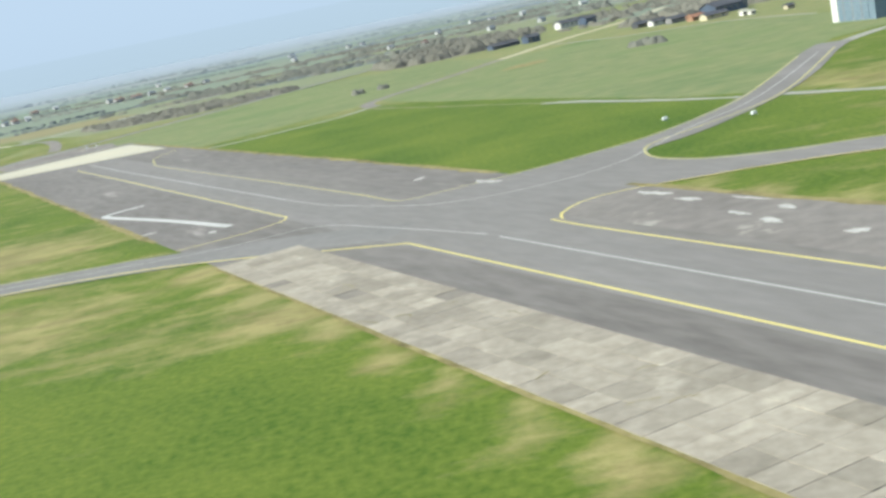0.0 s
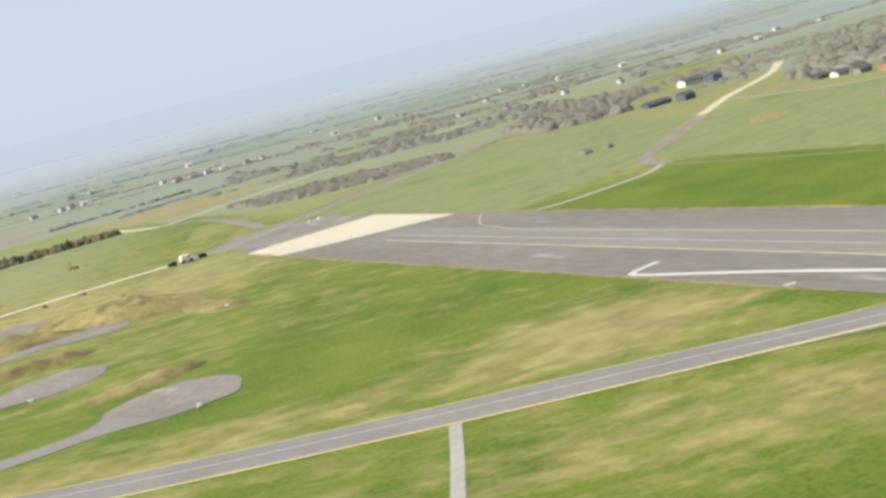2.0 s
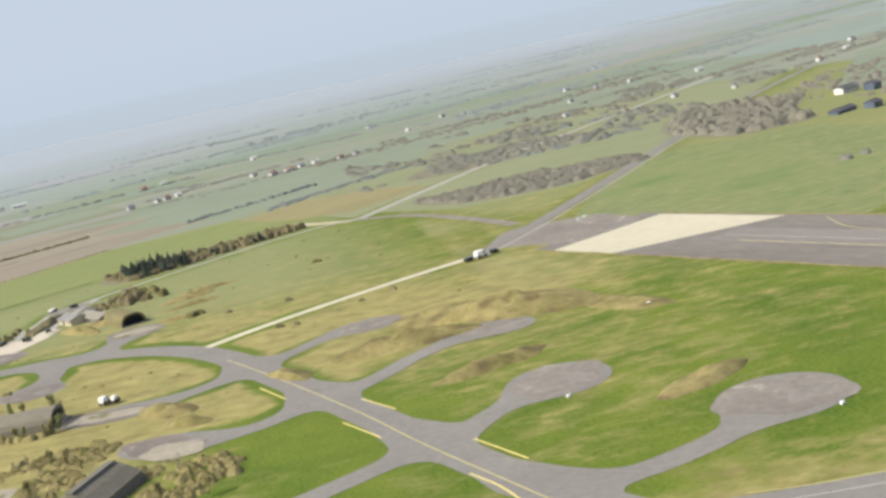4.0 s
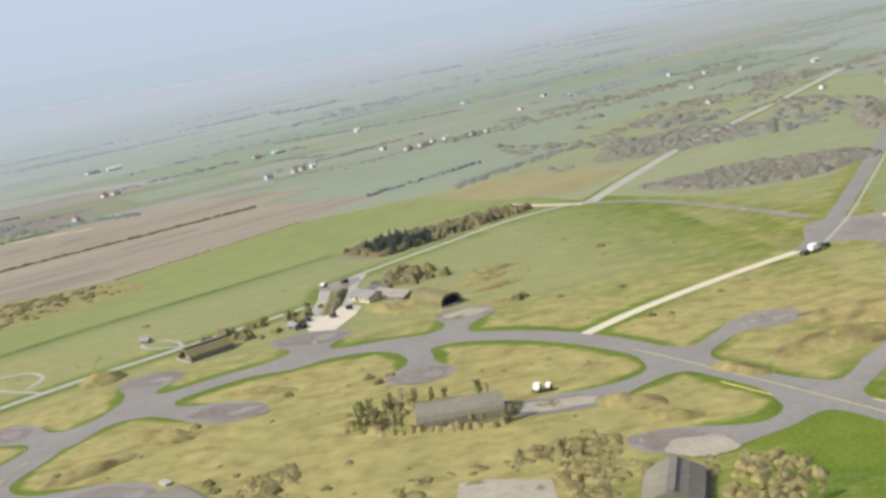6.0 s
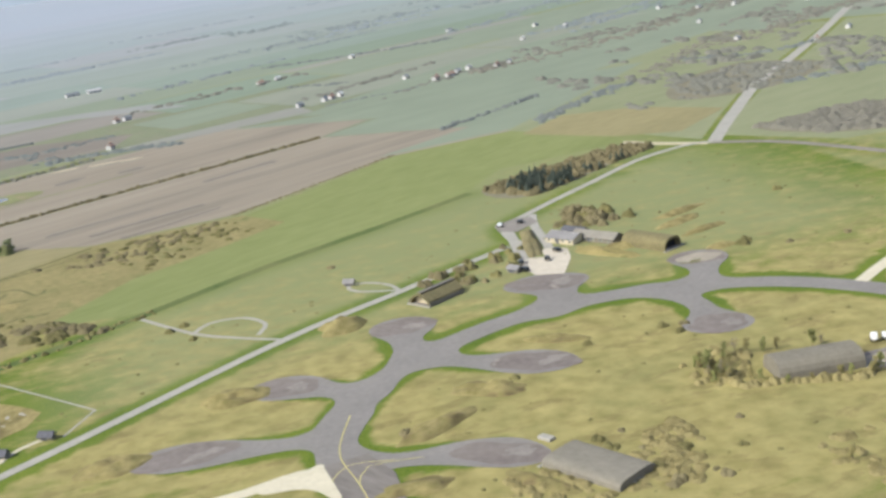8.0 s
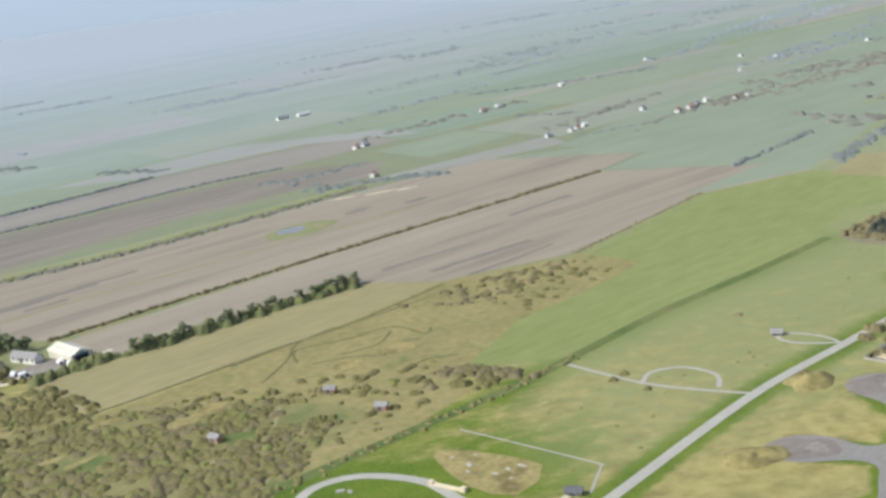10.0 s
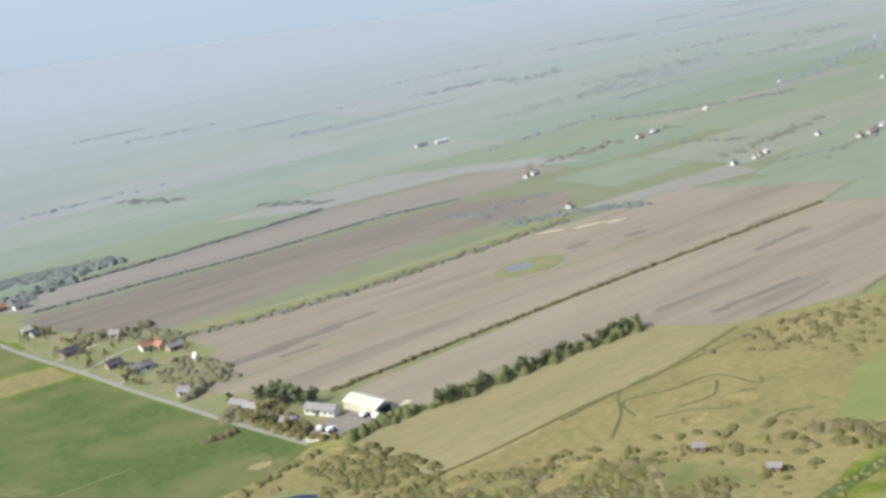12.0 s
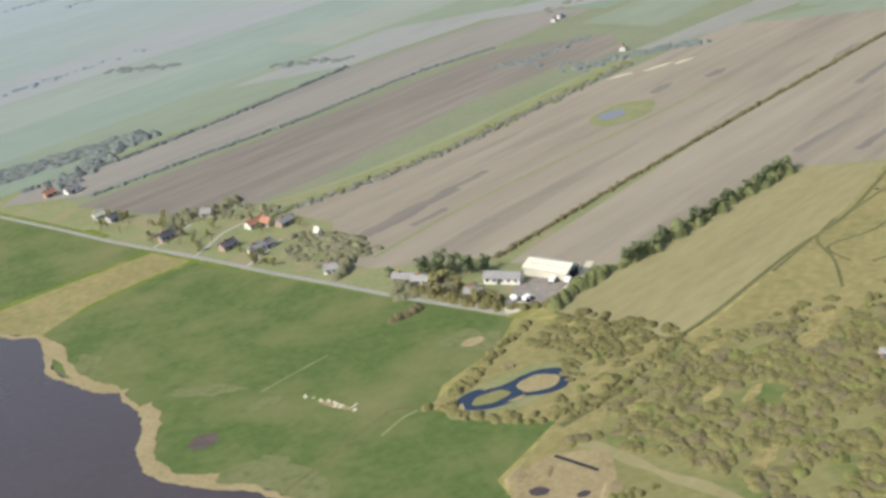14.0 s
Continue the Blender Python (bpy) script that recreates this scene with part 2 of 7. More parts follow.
def let_light_through(m, share):
    """Thin leaves pass part of the light that falls on them."""
    n, l = m.node_tree.nodes, m.node_tree.links
    shader, out = n["Principled BSDF"], n["Material Output"]
    thin, both = n.new("ShaderNodeBsdfTranslucent"), n.new("ShaderNodeMixShader")
    both.inputs[0].default_value = share
    l.new(shader.inputs["Base Color"].links[0].from_socket, thin.inputs["Color"])
    l.new(shader.outputs[0], both.inputs[1])
    l.new(thin.outputs[0], both.inputs[2])
    l.new(both.outputs[0], out.inputs["Surface"])


for leafy in (TREE_SPRING, TREE_BARE, TREE_GREEN, TREE_DARK, LEAF_SPRING, LEAF_BARE, LEAF_GREEN, NEEDLE, NEEDLE_MIX, GARDEN_LEAF):
    let_light_through(leafy, 0.15)
for leafy in (HAZED_LEAF, HAZED_LEAF_BROWN, HAZED_TWIG, HAZY_TWIG, WOOD_HAZED):
    let_light_through(leafy, 0.06)
BARK = material("bark", (0.14, 0.11, 0.08), (0.23, 0.19, 0.14), 0.5, 4)
SHELTER = material("weathered_shelter_concrete", (0.172, 0.158, 0.126), (0.228, 0.208, 0.167), 0.15, 1.2, bump=0.1)
SHELTER_OLD = material("dark_weathered_shelter_concrete", (0.155, 0.14, 0.108), (0.215, 0.195, 0.153), 0.15, 1.2, bump=0.1)
SHELTER_DARK = material("dark_bitumen_strip", (0.13, 0.12, 0.105), (0.19, 0.175, 0.15), 0.3, 2)
SHELTER_OLD_ROOF = material("dull_brown_felt_roof", (0.2, 0.185, 0.155), (0.27, 0.25, 0.21), 0.3, 2, bump=0.1)
TURF_ROOF = material("turfed_roof", (0.13, 0.115, 0.06), (0.21, 0.18, 0.09), 0.25, 1.4)
# near-black that paints the shade inside openings and the trench
SHADE_BLACK = material("painted_interior_shade", (0.018, 0.018, 0.022), (0.035, 0.035, 0.04), 0.3, 2, bump=0)
CREAM_WALL = material("cream_render", (0.50, 0.43, 0.29), (0.60, 0.53, 0.38), 0.4, 2.5, bump=0.05)
WHITE_WALL = material("white_render", (0.62, 0.60, 0.55), (0.72, 0.70, 0.65), 0.4, 2.5, bump=0.05)
METAL_WHITE = material("white_sheet_metal", (0.50, 0.47, 0.38), (0.60, 0.57, 0.47), 0.2, 1.5, rough=0.6, bump=0.05)
GREY_ROOF = material("grey_fibre_roof", (0.20, 0.19, 0.19), (0.29, 0.28, 0.27), 0.3, 2, bump=0.1, random_tint=0.12)
DARK_ROOF = material("dark_slate_roof", (0.075, 0.075, 0.085), (0.13, 0.13, 0.145), 0.3, 2, bump=0.1)
RED_ROOF = material("red_tile_roof", (0.31, 0.155, 0.098), (0.41, 0.22, 0.145), 0.4, 2.5, bump=0.1)
BRICK = material("brick_wall", (0.30, 0.17, 0.11), (0.40, 0.24, 0.16), 0.5, 3, bump=0.1)
BRICK_PALE = material("weathered_pale_brick", (0.33, 0.235, 0.185), (0.42, 0.31, 0.25), 0.5, 3, bump=0.1)
# walls and roofs of the far farms, muted by haze in the base colour
WALL_HAZY = material("hazed_distant_render", (0.55, 0.54, 0.52), (0.63, 0.62, 0.6), 0.4, 2.5, bump=0)
RED_HAZY = material("hazed_distant_tiles", (0.34, 0.24, 0.2), (0.41, 0.3, 0.25), 0.4, 2.5, bump=0)
ROOF_HAZY = material("hazed_distant_roof", (0.3, 0.31, 0.31), (0.37, 0.38, 0.38), 0.4, 2.5, bump=0)
BLUE_STEEL = material("blue_grey_steel", (0.14, 0.19, 0.23), (0.20, 0.25, 0.29), 0.3, 2, rough=0.6)
BLUE_DARK = material("dark_blue_steel", (0.075, 0.095, 0.14), (0.11, 0.135, 0.19), 0.3, 2, rough=0.6)
GLASS = material("window_glass", (0.03, 0.04, 0.05), (0.05, 0.06, 0.07), 0.5, 2, rough=0.1, bump=0)
WHITE_BODY = material("white_vehicle_paint", (0.78, 0.78, 0.76), (0.84, 0.84, 0.82), 0.5, 3, rough=0.35, bump=0)
DARK_BODY = material("dark_vehicle_paint", (0.03, 0.035, 0.04), (0.05, 0.055, 0.06), 0.5, 3, rough=0.35, bump=0)
RUBBER = material("black_rubber", (0.02, 0.02, 0.02), (0.03, 0.03, 0.03), 1, 5)

# water with real gloss
def water_material(name, colour, ripple):
    m = material(name, colour, tuple(c * 1.25 for c in colour), 0.02, ripple, rough=0.12, bump=0.04)
    m.node_tree.nodes["Principled BSDF"].inputs["Specular IOR Level"].default_value = 0.5
    return m


WATER = water_material("brown_lake_water", (0.055, 0.043, 0.042), 0.6)
WATER_BLUE = water_material("dark_pool_water", (0.02, 0.03, 0.05), 0.8)

# pale base colour paints in the sky mirrored by the pond
WATER_PALE = water_material("sky_paled_pond_water", (0.15, 0.145, 0.15), 0.8)

# grass of the airfield: green to dry by a mask laid on the ground sheet
GRASS = material("airfield_grass", (0.056, 0.103, 0.006), (0.148, 0.18, 0.022), 0.06, 1.9, bump=0.35, contrast=1.25)
gn, gl = GRASS.node_tree.nodes, GRASS.node_tree.links
g_shader = gn["Principled BSDF"]
g_green = g_shader.inputs["Base Color"].links[0].from_socket
g_attr = gn.new("ShaderNodeAttribute")
g_attr.attribute_name = "dryness"
g_geo = gn.new("ShaderNodeNewGeometry")
g_noise = gn.new("ShaderNodeTexNoise")
g_noise.inputs["Scale"].default_value, g_noise.inputs["Detail"].default_value, g_noise.inputs["Roughness"].default_value = 0.2, 10, 0.72
g_map = gn.new("ShaderNodeMapping")
g_map.inputs["Rotation"].default_value, g_map.inputs["Scale"].default_value = (0, 0, radians(-20)), (0.7, 1.3, 1)
g_sum = gn.new("ShaderNodeMath")
g_sum.operation = "ADD"
g_edge = gn.new("ShaderNodeMapRange")
g_edge.inputs["From Min"].default_value, g_edge.inputs["From Max"].default_value = 0.72, 0.96
g_dry = gn.new("ShaderNodeTexNoise")
g_dry.inputs["Scale"].default_value, g_dry.inputs["Detail"].default_value = 0.28, 8
g_tan = gn.new("ShaderNodeMix")
g_tan.data_type = "RGBA"
g_tan.inputs["A"].default_value, g_tan.inputs["B"].default_value = (0.2, 0.177, 0.06, 1), (0.352, 0.302, 0.12, 1)
g_mix = gn.new("ShaderNodeMix")
g_mix.data_type = "RGBA"
gl.new(g_geo.outputs["Position"], g_map.inputs[0])
gl.new(g_map.outputs[0], g_noise.inputs["Vector"])
gl.new(g_geo.outputs["Position"], g_dry.inputs["Vector"])
g_wide = gn.new("ShaderNodeMapRange")
g_wide.inputs["From Min"].default_value, g_wide.inputs["From Max"].default_value = 0.27, 0.73
gl.new(g_dry.outputs["Fac"], g_wide.inputs["Value"])
gl.new(g_wide.outputs["Result"], g_tan.inputs["Factor"])
gl.new(g_attr.outputs["Fac"], g_sum.inputs[0])
gl.new(g_noise.outputs["Fac"], g_sum.inputs[1])
gl.new(g_sum.outputs[0], g_edge.inputs["Value"])
gl.new(g_edge.outputs["Result"], g_mix.inputs["Factor"])
g_pale = gn.new("ShaderNodeAttribute")
g_pale.attribute_name = "paleness"
g_soft = gn.new("ShaderNodeMix")
g_soft.data_type = "RGBA"
g_soft.inputs["B"].default_value = (0.206, 0.224, 0.1, 1)
gl.new(g_pale.outputs["Fac"], g_soft.inputs["Factor"])
gl.new(g_green, g_soft.inputs["A"])
gl.new(g_soft.outputs["Result"], g_mix.inputs["A"])
g_patch = gn.new("ShaderNodeTexNoise")
g_patch.inputs["Scale"].default_value, g_patch.inputs["Detail"].default_value, g_patch.inputs["Roughness"].default_value = 0.05, 8, 0.66
g_level = gn.new("ShaderNodeMapRange")
g_level.inputs["From Min"].default_value, g_level.inputs["From Max"].default_value, g_level.inputs["To Max"].default_value = 0.44, 0.7, 0.5
g_olive = gn.new("ShaderNodeMix")
g_olive.data_type = "RGBA"
g_olive.inputs["B"].default_value = (0.178, 0.184, 0.068, 1)
gl.new(g_geo.outputs["Position"], g_patch.inputs["Vector"])
gl.new(g_patch.outputs["Fac"], g_level.inputs["Value"])
gl.new(g_level.outputs["Result"], g_olive.inputs["Factor"])
gl.new(g_tan.outputs["Result"], g_olive.inputs["A"])
g_tuft = gn.new("ShaderNodeTexNoise")
g_tuft.inputs["Scale"].default_value, g_tuft.inputs["Detail"].default_value, g_tuft.inputs["Roughness"].default_value = 0.17, 8, 0.7
g_step = gn.new("ShaderNodeMapRange")
g_step.inputs["From Min"].default_value, g_step.inputs["From Max"].default_value, g_step.inputs["To Max"].default_value = 0.52, 0.66, 0.8
g_brown = gn.new("ShaderNodeMix")
g_brown.data_type = "RGBA"
g_brown.inputs["B"].default_value = (0.165, 0.132, 0.052, 1)
gl.new(g_map.outputs[0], g_tuft.inputs["Vector"])
gl.new(g_tuft.outputs["Fac"], g_step.inputs["Value"])
gl.new(g_step.outputs["Result"], g_brown.inputs["Factor"])
gl.new(g_olive.outputs["Result"], g_brown.inputs["A"])
gl.new(g_brown.outputs["Result"], g_mix.inputs["B"])
g_share = gn.new("ShaderNodeMath")
g_share.operation = "MULTIPLY"
g_share.inputs[1].default_value = 0.4
g_straw = gn.new("ShaderNodeMix")
g_straw.data_type = "RGBA"
g_straw.inputs["B"].default_value = (0.232, 0.232, 0.112, 1)
gl.new(g_pale.outputs["Fac"], g_share.inputs[0])
gl.new(g_share.outputs[0], g_straw.inputs["Factor"])
gl.new(g_mix.outputs["Result"], g_straw.inputs["A"])
gl.new(g_straw.outputs["Result"], g_shader.inputs["Base Color"])


# ---------- building blocks ----------
def mesh_of(name, verts, faces, mat, smooth=False):
    me = bpy.data.meshes.new(name)
    me.from_pydata([tuple(v) for v in verts], [], [tuple(f) for f in faces])
    if mat:
        me.materials.append(mat)
    if smooth:
        me.polygons.foreach_set("use_smooth", [True] * len(me.polygons))
    return me


def part(name, bm, mat, parent, label=""):
    me = bpy.data.meshes.new(name)
    bm.to_mesh(me)
    bm.free()
    me.materials.append(mat)
    ob = new(name, me)
    ob.parent = parent
    return tagged(ob, label)


def smooth_line(points, step=2.0, closed=False):
    """A rounded line through plan points, in metres."""
    p = [np.array(q, float) * K for q in points]
    n = len(p)
    out = []
    for i in range(n if closed else n - 1):
        if closed:
            a, b, c, d = p[i - 1], p[i], p[(i + 1) % n], p[(i + 2) % n]
        else:
            a, b, c, d = p[max(i - 1, 0)], p[i], p[i + 1], p[min(i + 2, n - 1)]
        k = max(2, int(np.linalg.norm(c - b) / step))
        for j in range(k):
            s = j / k
            out.append(0.5 * (2 * b + (c - a) * s + (2 * a - 5 * b + 4 * c - d) * s * s + (3 * b - a - 3 * c + d) * s ** 3))
    if not closed:
        out.append(p[-1])
    return np.array(out)


lift = {"field": 0.003, "track": 0.03, "road": 0.05, "paint": 0.064, "pad": 0.07, "line": 0.11}
ROADS = []


def layer(kind):
    lift[kind] += 0.0006
    return lift[kind]


def sheet(name, outline, mat, kind="field", label="", category="", rounded=False, step=4.0):
    """A level patch of ground inside an outline of plan points."""
    pts = smooth_line(outline, step, True) if rounded else np.array(outline, float) * K
    z = layer(kind)
    ob = new(name, mesh_of(name, [(x, y, z) for x, y in pts], [range(len(pts))], mat))
    bm = bmesh.new()
    bm.from_mesh(ob.data)
    bmesh.ops.triangulate(bm, faces=bm.faces[:])
    for f in bm.faces:
        if f.normal.z < 0:
            f.normal_flip()
    bm.to_mesh(ob.data)
    bm.free()
    return tagged(ob, label, category, kind="structure")


def disc(name, x, y, rx, ry, turn, mat, kind="pad", label="", category="", wobble=0.06):
    """A level, slightly uneven oval."""
    rng = random.Random(int(x * 7 + y * 13))
    ph = rng.random() * 6
    pts = []
    for i in range(36):
        a = i / 36 * math.tau
        r = 1 + wobble * math.sin(2 * a + ph) + wobble * 0.6 * math.sin(5 * a + ph * 2)
        px, py = rx * r * math.cos(a), ry * r * math.sin(a)
        c, s = math.cos(radians(turn)), math.sin(radians(turn))
        pts.append((x + px * c - py * s, y + px * s + py * c))
    return sheet(name, pts, mat, kind, label, category)


def strip(name, points, width, mat, kind="road", label="", category="", step=2.0, offset=0.0, note=True, ragged=0.0):
    """A ribbon of road or paint along a line of plan points."""
    line = smooth_line(points, step)
    d = np.gradient(line, axis=0)
    d /= np.maximum(np.linalg.norm(d, axis=1, keepdims=True), 1e-6)
    side = np.c_[-d[:, 1], d[:, 0]]
    half = width * K / 2
    z = layer(kind)
    mid = line + side * offset * K
    wob = [np.array([1 + ragged * noise.noise(Vector((x * 0.16, y * 0.16, 7.0 * k))) + ragged * 0.7 * noise.noise(Vector((x * 0.5, y * 0.5, 7.0 * k))) for x, y in line])[:, None] * half for k in (1, 2)]
    verts = [(x, y, z) for x, y in mid + side * wob[0]] + [(x, y, z) for x, y in mid - side * wob[1]]
    n = len(line)
    ob = new(name, mesh_of(name, verts, [(i, i + n, i + n + 1, i + 1) for i in range(n - 1)], mat))
    if note and kind == "road":
        ROADS.append((line, half))
    return tagged(ob, label, category, kind="structure")


def box_into(bm, x0, x1, y0, y1, z0, z1):
    v = [bm.verts.new(p) for p in ((x0, y0, z0), (x1, y0, z0), (x1, y1, z0), (x0, y1, z0), (x0, y0, z1), (x1, y0, z1), (x1, y1, z1), (x0, y1, z1))]
    for f in ((3, 2, 1, 0), (4, 5, 6, 7), (0, 1, 5, 4), (1, 2, 6, 5), (2, 3, 7, 6), (3, 0, 4, 7)):
        bm.faces.new([v[i] for i in f])


def box(x0, x1, y0, y1, z0, z1):
    bm = bmesh.new()
    box_into(bm, x0, x1, y0, y1, z0, z1)
    return bm


def prism(profile, y0, y1):
    """A closed profile in x and z, drawn out along y."""
    bm = bmesh.new()
    a = [bm.verts.new((x, y0, z)) for x, z in profile]
    b = [bm.verts.new((x, y1, z)) for x, z in profile]
    n = len(profile)
    bm.faces.new(a)
    bm.faces.new(b[::-1])
    for i in range(n):
        bm.faces.new((a[(i + 1) % n], a[i], b[i], b[(i + 1) % n]))
    bmesh.ops.recalc_face_normals(bm, faces=bm.faces[:])
    return bm


def thing(name, x, y, turn, label, category, group="", z=0.0):
    ob = new(name)
    ob.matrix_world = pose(x * K, y * K, z, 0, 0, turn)
    return tagged(ob, label, category, group)


def paving(name, lines, ovals, blend, mat, label, category, step=0.8):
    """One sheet of paving round several road lines and ovals, with rounded corners where they meet."""
    ways = [(smooth_line(p, 0.9), w * K / 2) for p, w in lines]
    every = np.concatenate([w[0] for w in ways])
    px = np.arange(every[:, 0].min() - 14, every[:, 0].max() + 14, step)
    py = np.arange(every[:, 1].min() - 14, every[:, 1].max() + 14, step)
    mx, my = np.meshgrid(px, py)
    f = np.full(mx.shape, 40.0)

    def join(d):
        h = np.clip(0.5 + 0.5 * (f - d) / blend, 0, 1)
        return f * (1 - h) + d * h - blend * h * (1 - h)

    for line, half in ways:
        d = np.full(mx.shape, 40.0)
        for qx, qy in line:
            i0, i1 = np.searchsorted(px, (qx - 16, qx + 16))
            j0, j1 = np.searchsorted(py, (qy - 16, qy + 16))
            d[j0:j1, i0:i1] = np.minimum(d[j0:j1, i0:i1], np.hypot(mx[j0:j1, i0:i1] - qx, my[j0:j1, i0:i1] - qy) - half)
        f = join(d)
        ROADS.append((line, half))
    for x, y, rx, ry, turn in ovals:
        c, s = math.cos(radians(turn)), math.sin(radians(turn))
        lx, ly = (mx - x * K) * c + (my - y * K) * s, -(mx - x * K) * s + (my - y * K) * c
        r = np.hypot(lx / (rx * K), ly / (ry * K))
        f = join((r - 1) * min(rx, ry) * K)
    z = layer("road")
    verts, faces, known = [], [], {}

    def vert(a, b):
        key = (a, b) if a <= b else (b, a)
        if key not in known:
            (j1, i1), (j2, i2) = key
            f1, f2 = f[j1, i1], f[j2, i2]
            s = 0.0 if a == b else f1 / (f1 - f2)
            known[key] = len(verts)
            verts.append((px[i1] + (px[i2] - px[i1]) * s, py[j1] + (py[j2] - py[j1]) * s, z))
        return known[key]

    inside_ = f < 0
    some = inside_[:-1, :-1] | inside_[1:, :-1] | inside_[:-1, 1:] | inside_[1:, 1:]
    for j, i in zip(*np.nonzero(some)):
        ring = ((j, i), (j, i + 1), (j + 1, i + 1), (j + 1, i))
        face = []
        for a, b in zip(ring, ring[1:] + ring[:1]):
            if inside_[a]:
                face.append(vert(a, a))
            if inside_[a] != inside_[b]:
                face.append(vert(a, b))
        if len(face) > 2:
            faces.append(face)
    ob = new(name, mesh_of(name, verts, faces, mat))
    return tagged(ob, label, category, kind="structure")


# ---------- runway, seen along its own axes ----------
def rw(u, v):
    return (-3 - 0.411 * u + 0.912 * v, 94 + 0.912 * u + 0.411 * v)


def rw_sheet(name, u0, u1, v0, v1, mat, kind, label="", category=""):
    return sheet(name, [rw(u0, v0), rw(u1, v0), rw(u1, v1), rw(u0, v1)], mat, kind, label, category)


rw_sheet("runway", -150, 196, -12, 19.7, ASPHALT_DARK, "road", "weathered dark asphalt runway", "runway")
for u in range(-150, 232, 8):
    ROADS.append((np.array([rw(u, 4)]) * K, 16 * K))
disc("runway_end", *rw(206, 3.5), 15, 16, 114, ASPHALT_OLD, "road", "broken brown asphalt at the runway end", "runway", 0.12)
rw_sheet("runway_strip", -150, 158, -0.6, 9.2, ASPHALT, "road", "smooth grey asphalt strip along the runway", "runway")
rw_sheet("shoulder_south", -150, 12, -12.1, -4.8, CONCRETE_BED, "road", "weathered concrete shoulder of the runway", "shoulder")
rw_sheet("shoulder_north", -150, -3, 10.6, 19.5, ASPHALT_OLD, "road", "worn brown asphalt shoulder", "shoulder")
sheet("junction_apron", [(-3, 113), (-2, 115.5), (8, 117.5), (20, 122), (27, 126), (33, 131), (36, 130.5), (26, 122), (21, 116), (20.6, 110), (24, 104), (31, 99), (37, 97.6),
      (60, 88), (57, 82), (35, 92), (26, 95.5), (19, 96.4), (13, 96.6), (9.5, 92.5), (8, 88), (0, 95)], ASPHALT, "road", "grey asphalt junction between runway and taxiways", "taxiway")
strip("taxiway_north", [(16, 117), (24, 121), (31, 128), (39, 138), (48, 153), (58, 173), (64, 183)], 5.6, ASPHALT, label="grey asphalt taxiway leading to the hangars", category="taxiway")
strip("taxiway_east", [(18, 106), (26, 99.5), (36, 95), (60, 84), (100, 66), (160, 40)], 5.6, ASPHALT, label="grey asphalt taxiway beside a grass island", category="taxiway")
strip("taxiway_west", [(-3, 99), (-15, 104.5), (-30, 108.8), (-50, 111.6), (-66, 113.6), (-87, 116.8), (-106, 120.2), (-118, 124.6), (-124, 134)], 6.5, ASPHALT_ROAD, label="long grey asphalt taxiway through the grass", category="taxiway")
sheet("runway_pad", [rw(190, -12.6), rw(172.4, -12.6), rw(154.6, 18.4), rw(189.6, 18.6)], PAD, "pad", "pale cream concrete pad across the runway end", "pad")

strip("shoulder_edge", [rw(-150, -12.3), rw(-60, -12.2), rw(-20, -12.3), rw(12, -12.2)], 0.4, HEATH, "pad", "brown grass creeping over the concrete edge", "verge", ragged=1.0, step=0.7)
strip("shoulder_edge", [rw(-150, 19.8), rw(-60, 19.9), rw(-3, 19.7)], 0.9, HEATH, "pad", "brown grass creeping over the asphalt edge", "verge", ragged=1.0, step=0.8)
strip("shoulder_edge", [rw(20, 19.8), rw(90, 19.9), rw(190, 19.6)], 0.9, HEATH, "pad", "brown grass creeping over the asphalt edge", "verge", ragged=1.0, step=0.8)
strip("shoulder_edge", [rw(34, -12.2), rw(90, -12.1), rw(190, -12.3)], 0.8, HEATH, "pad", "brown grass creeping over the asphalt edge", "verge", ragged=1.0, step=0.8)

# paint
strip("edge_line", [rw(-150, 0), rw(-60, 0), rw(-20, 0), rw(-1, 0)], 0.25, YELLOW, "paint", "yellow painted edge line", "road marking")
strip("edge_line", [rw(-1, 0), (-11, 98), (-19, 102.4), (-29, 106.2), (-50, 108.6), (-66, 110.5), (-87, 113.7), (-106, 117.1), (-116, 120.2)], 0.32, YELLOW, "paint", "worn yellow edge line", "road marking")
strip("edge_line", [(-24.5, 112.2), (-18, 114.6), (-15, 117), (-14.6, 119.5), (-16, 122.5), rw(60, 0), rw(150, 0)], 0.22, YELLOW, "paint", "yellow painted edge line", "road marking")
strip("edge_line", [rw(-150, 9), rw(-60, 9), rw(-12, 9), (9.4, 90), (9.6, 92.6), (11.6, 95.6), (14.5, 96.8), (19, 96.4), (28, 94.6), (36, 91.6), (60, 81)], 0.24, YELLOW, "paint", "yellow painted edge line", "road marking")
strip("edge_line", [(60, 88), (37, 98), (30, 99.8), (24, 104), (21, 109), (20.6, 114), (22, 118.5), (26, 122), (36, 130.5), (43, 140), (52, 157), (61, 175)], 0.26, YELLOW_WORN, "paint", "worn yellow edge line", "road marking")
strip("edge_line", [rw(60, 8.6), rw(30, 8.6), (-3, 115), (1, 115.6), (8, 117.2), (18, 121.4), (25, 125.8), (35, 136.5), (42, 148), (55, 173)], 0.24, YELLOW_WORN, "paint", "worn yellow edge line", "road marking")
strip("edge_line", [rw(60, 8.6), rw(115, 8.2), (-46, 212), (-48, 222), (-46, 233)], 0.22, YELLOW_WORN, "paint", "worn yellow edge line", "road marking")
strip("centre_line", [rw(-150, 4.4), rw(-60, 4.4), rw(-8, 4.4)], 0.22, WHITE_WORN, "paint", "faded white centre line", "road marking")
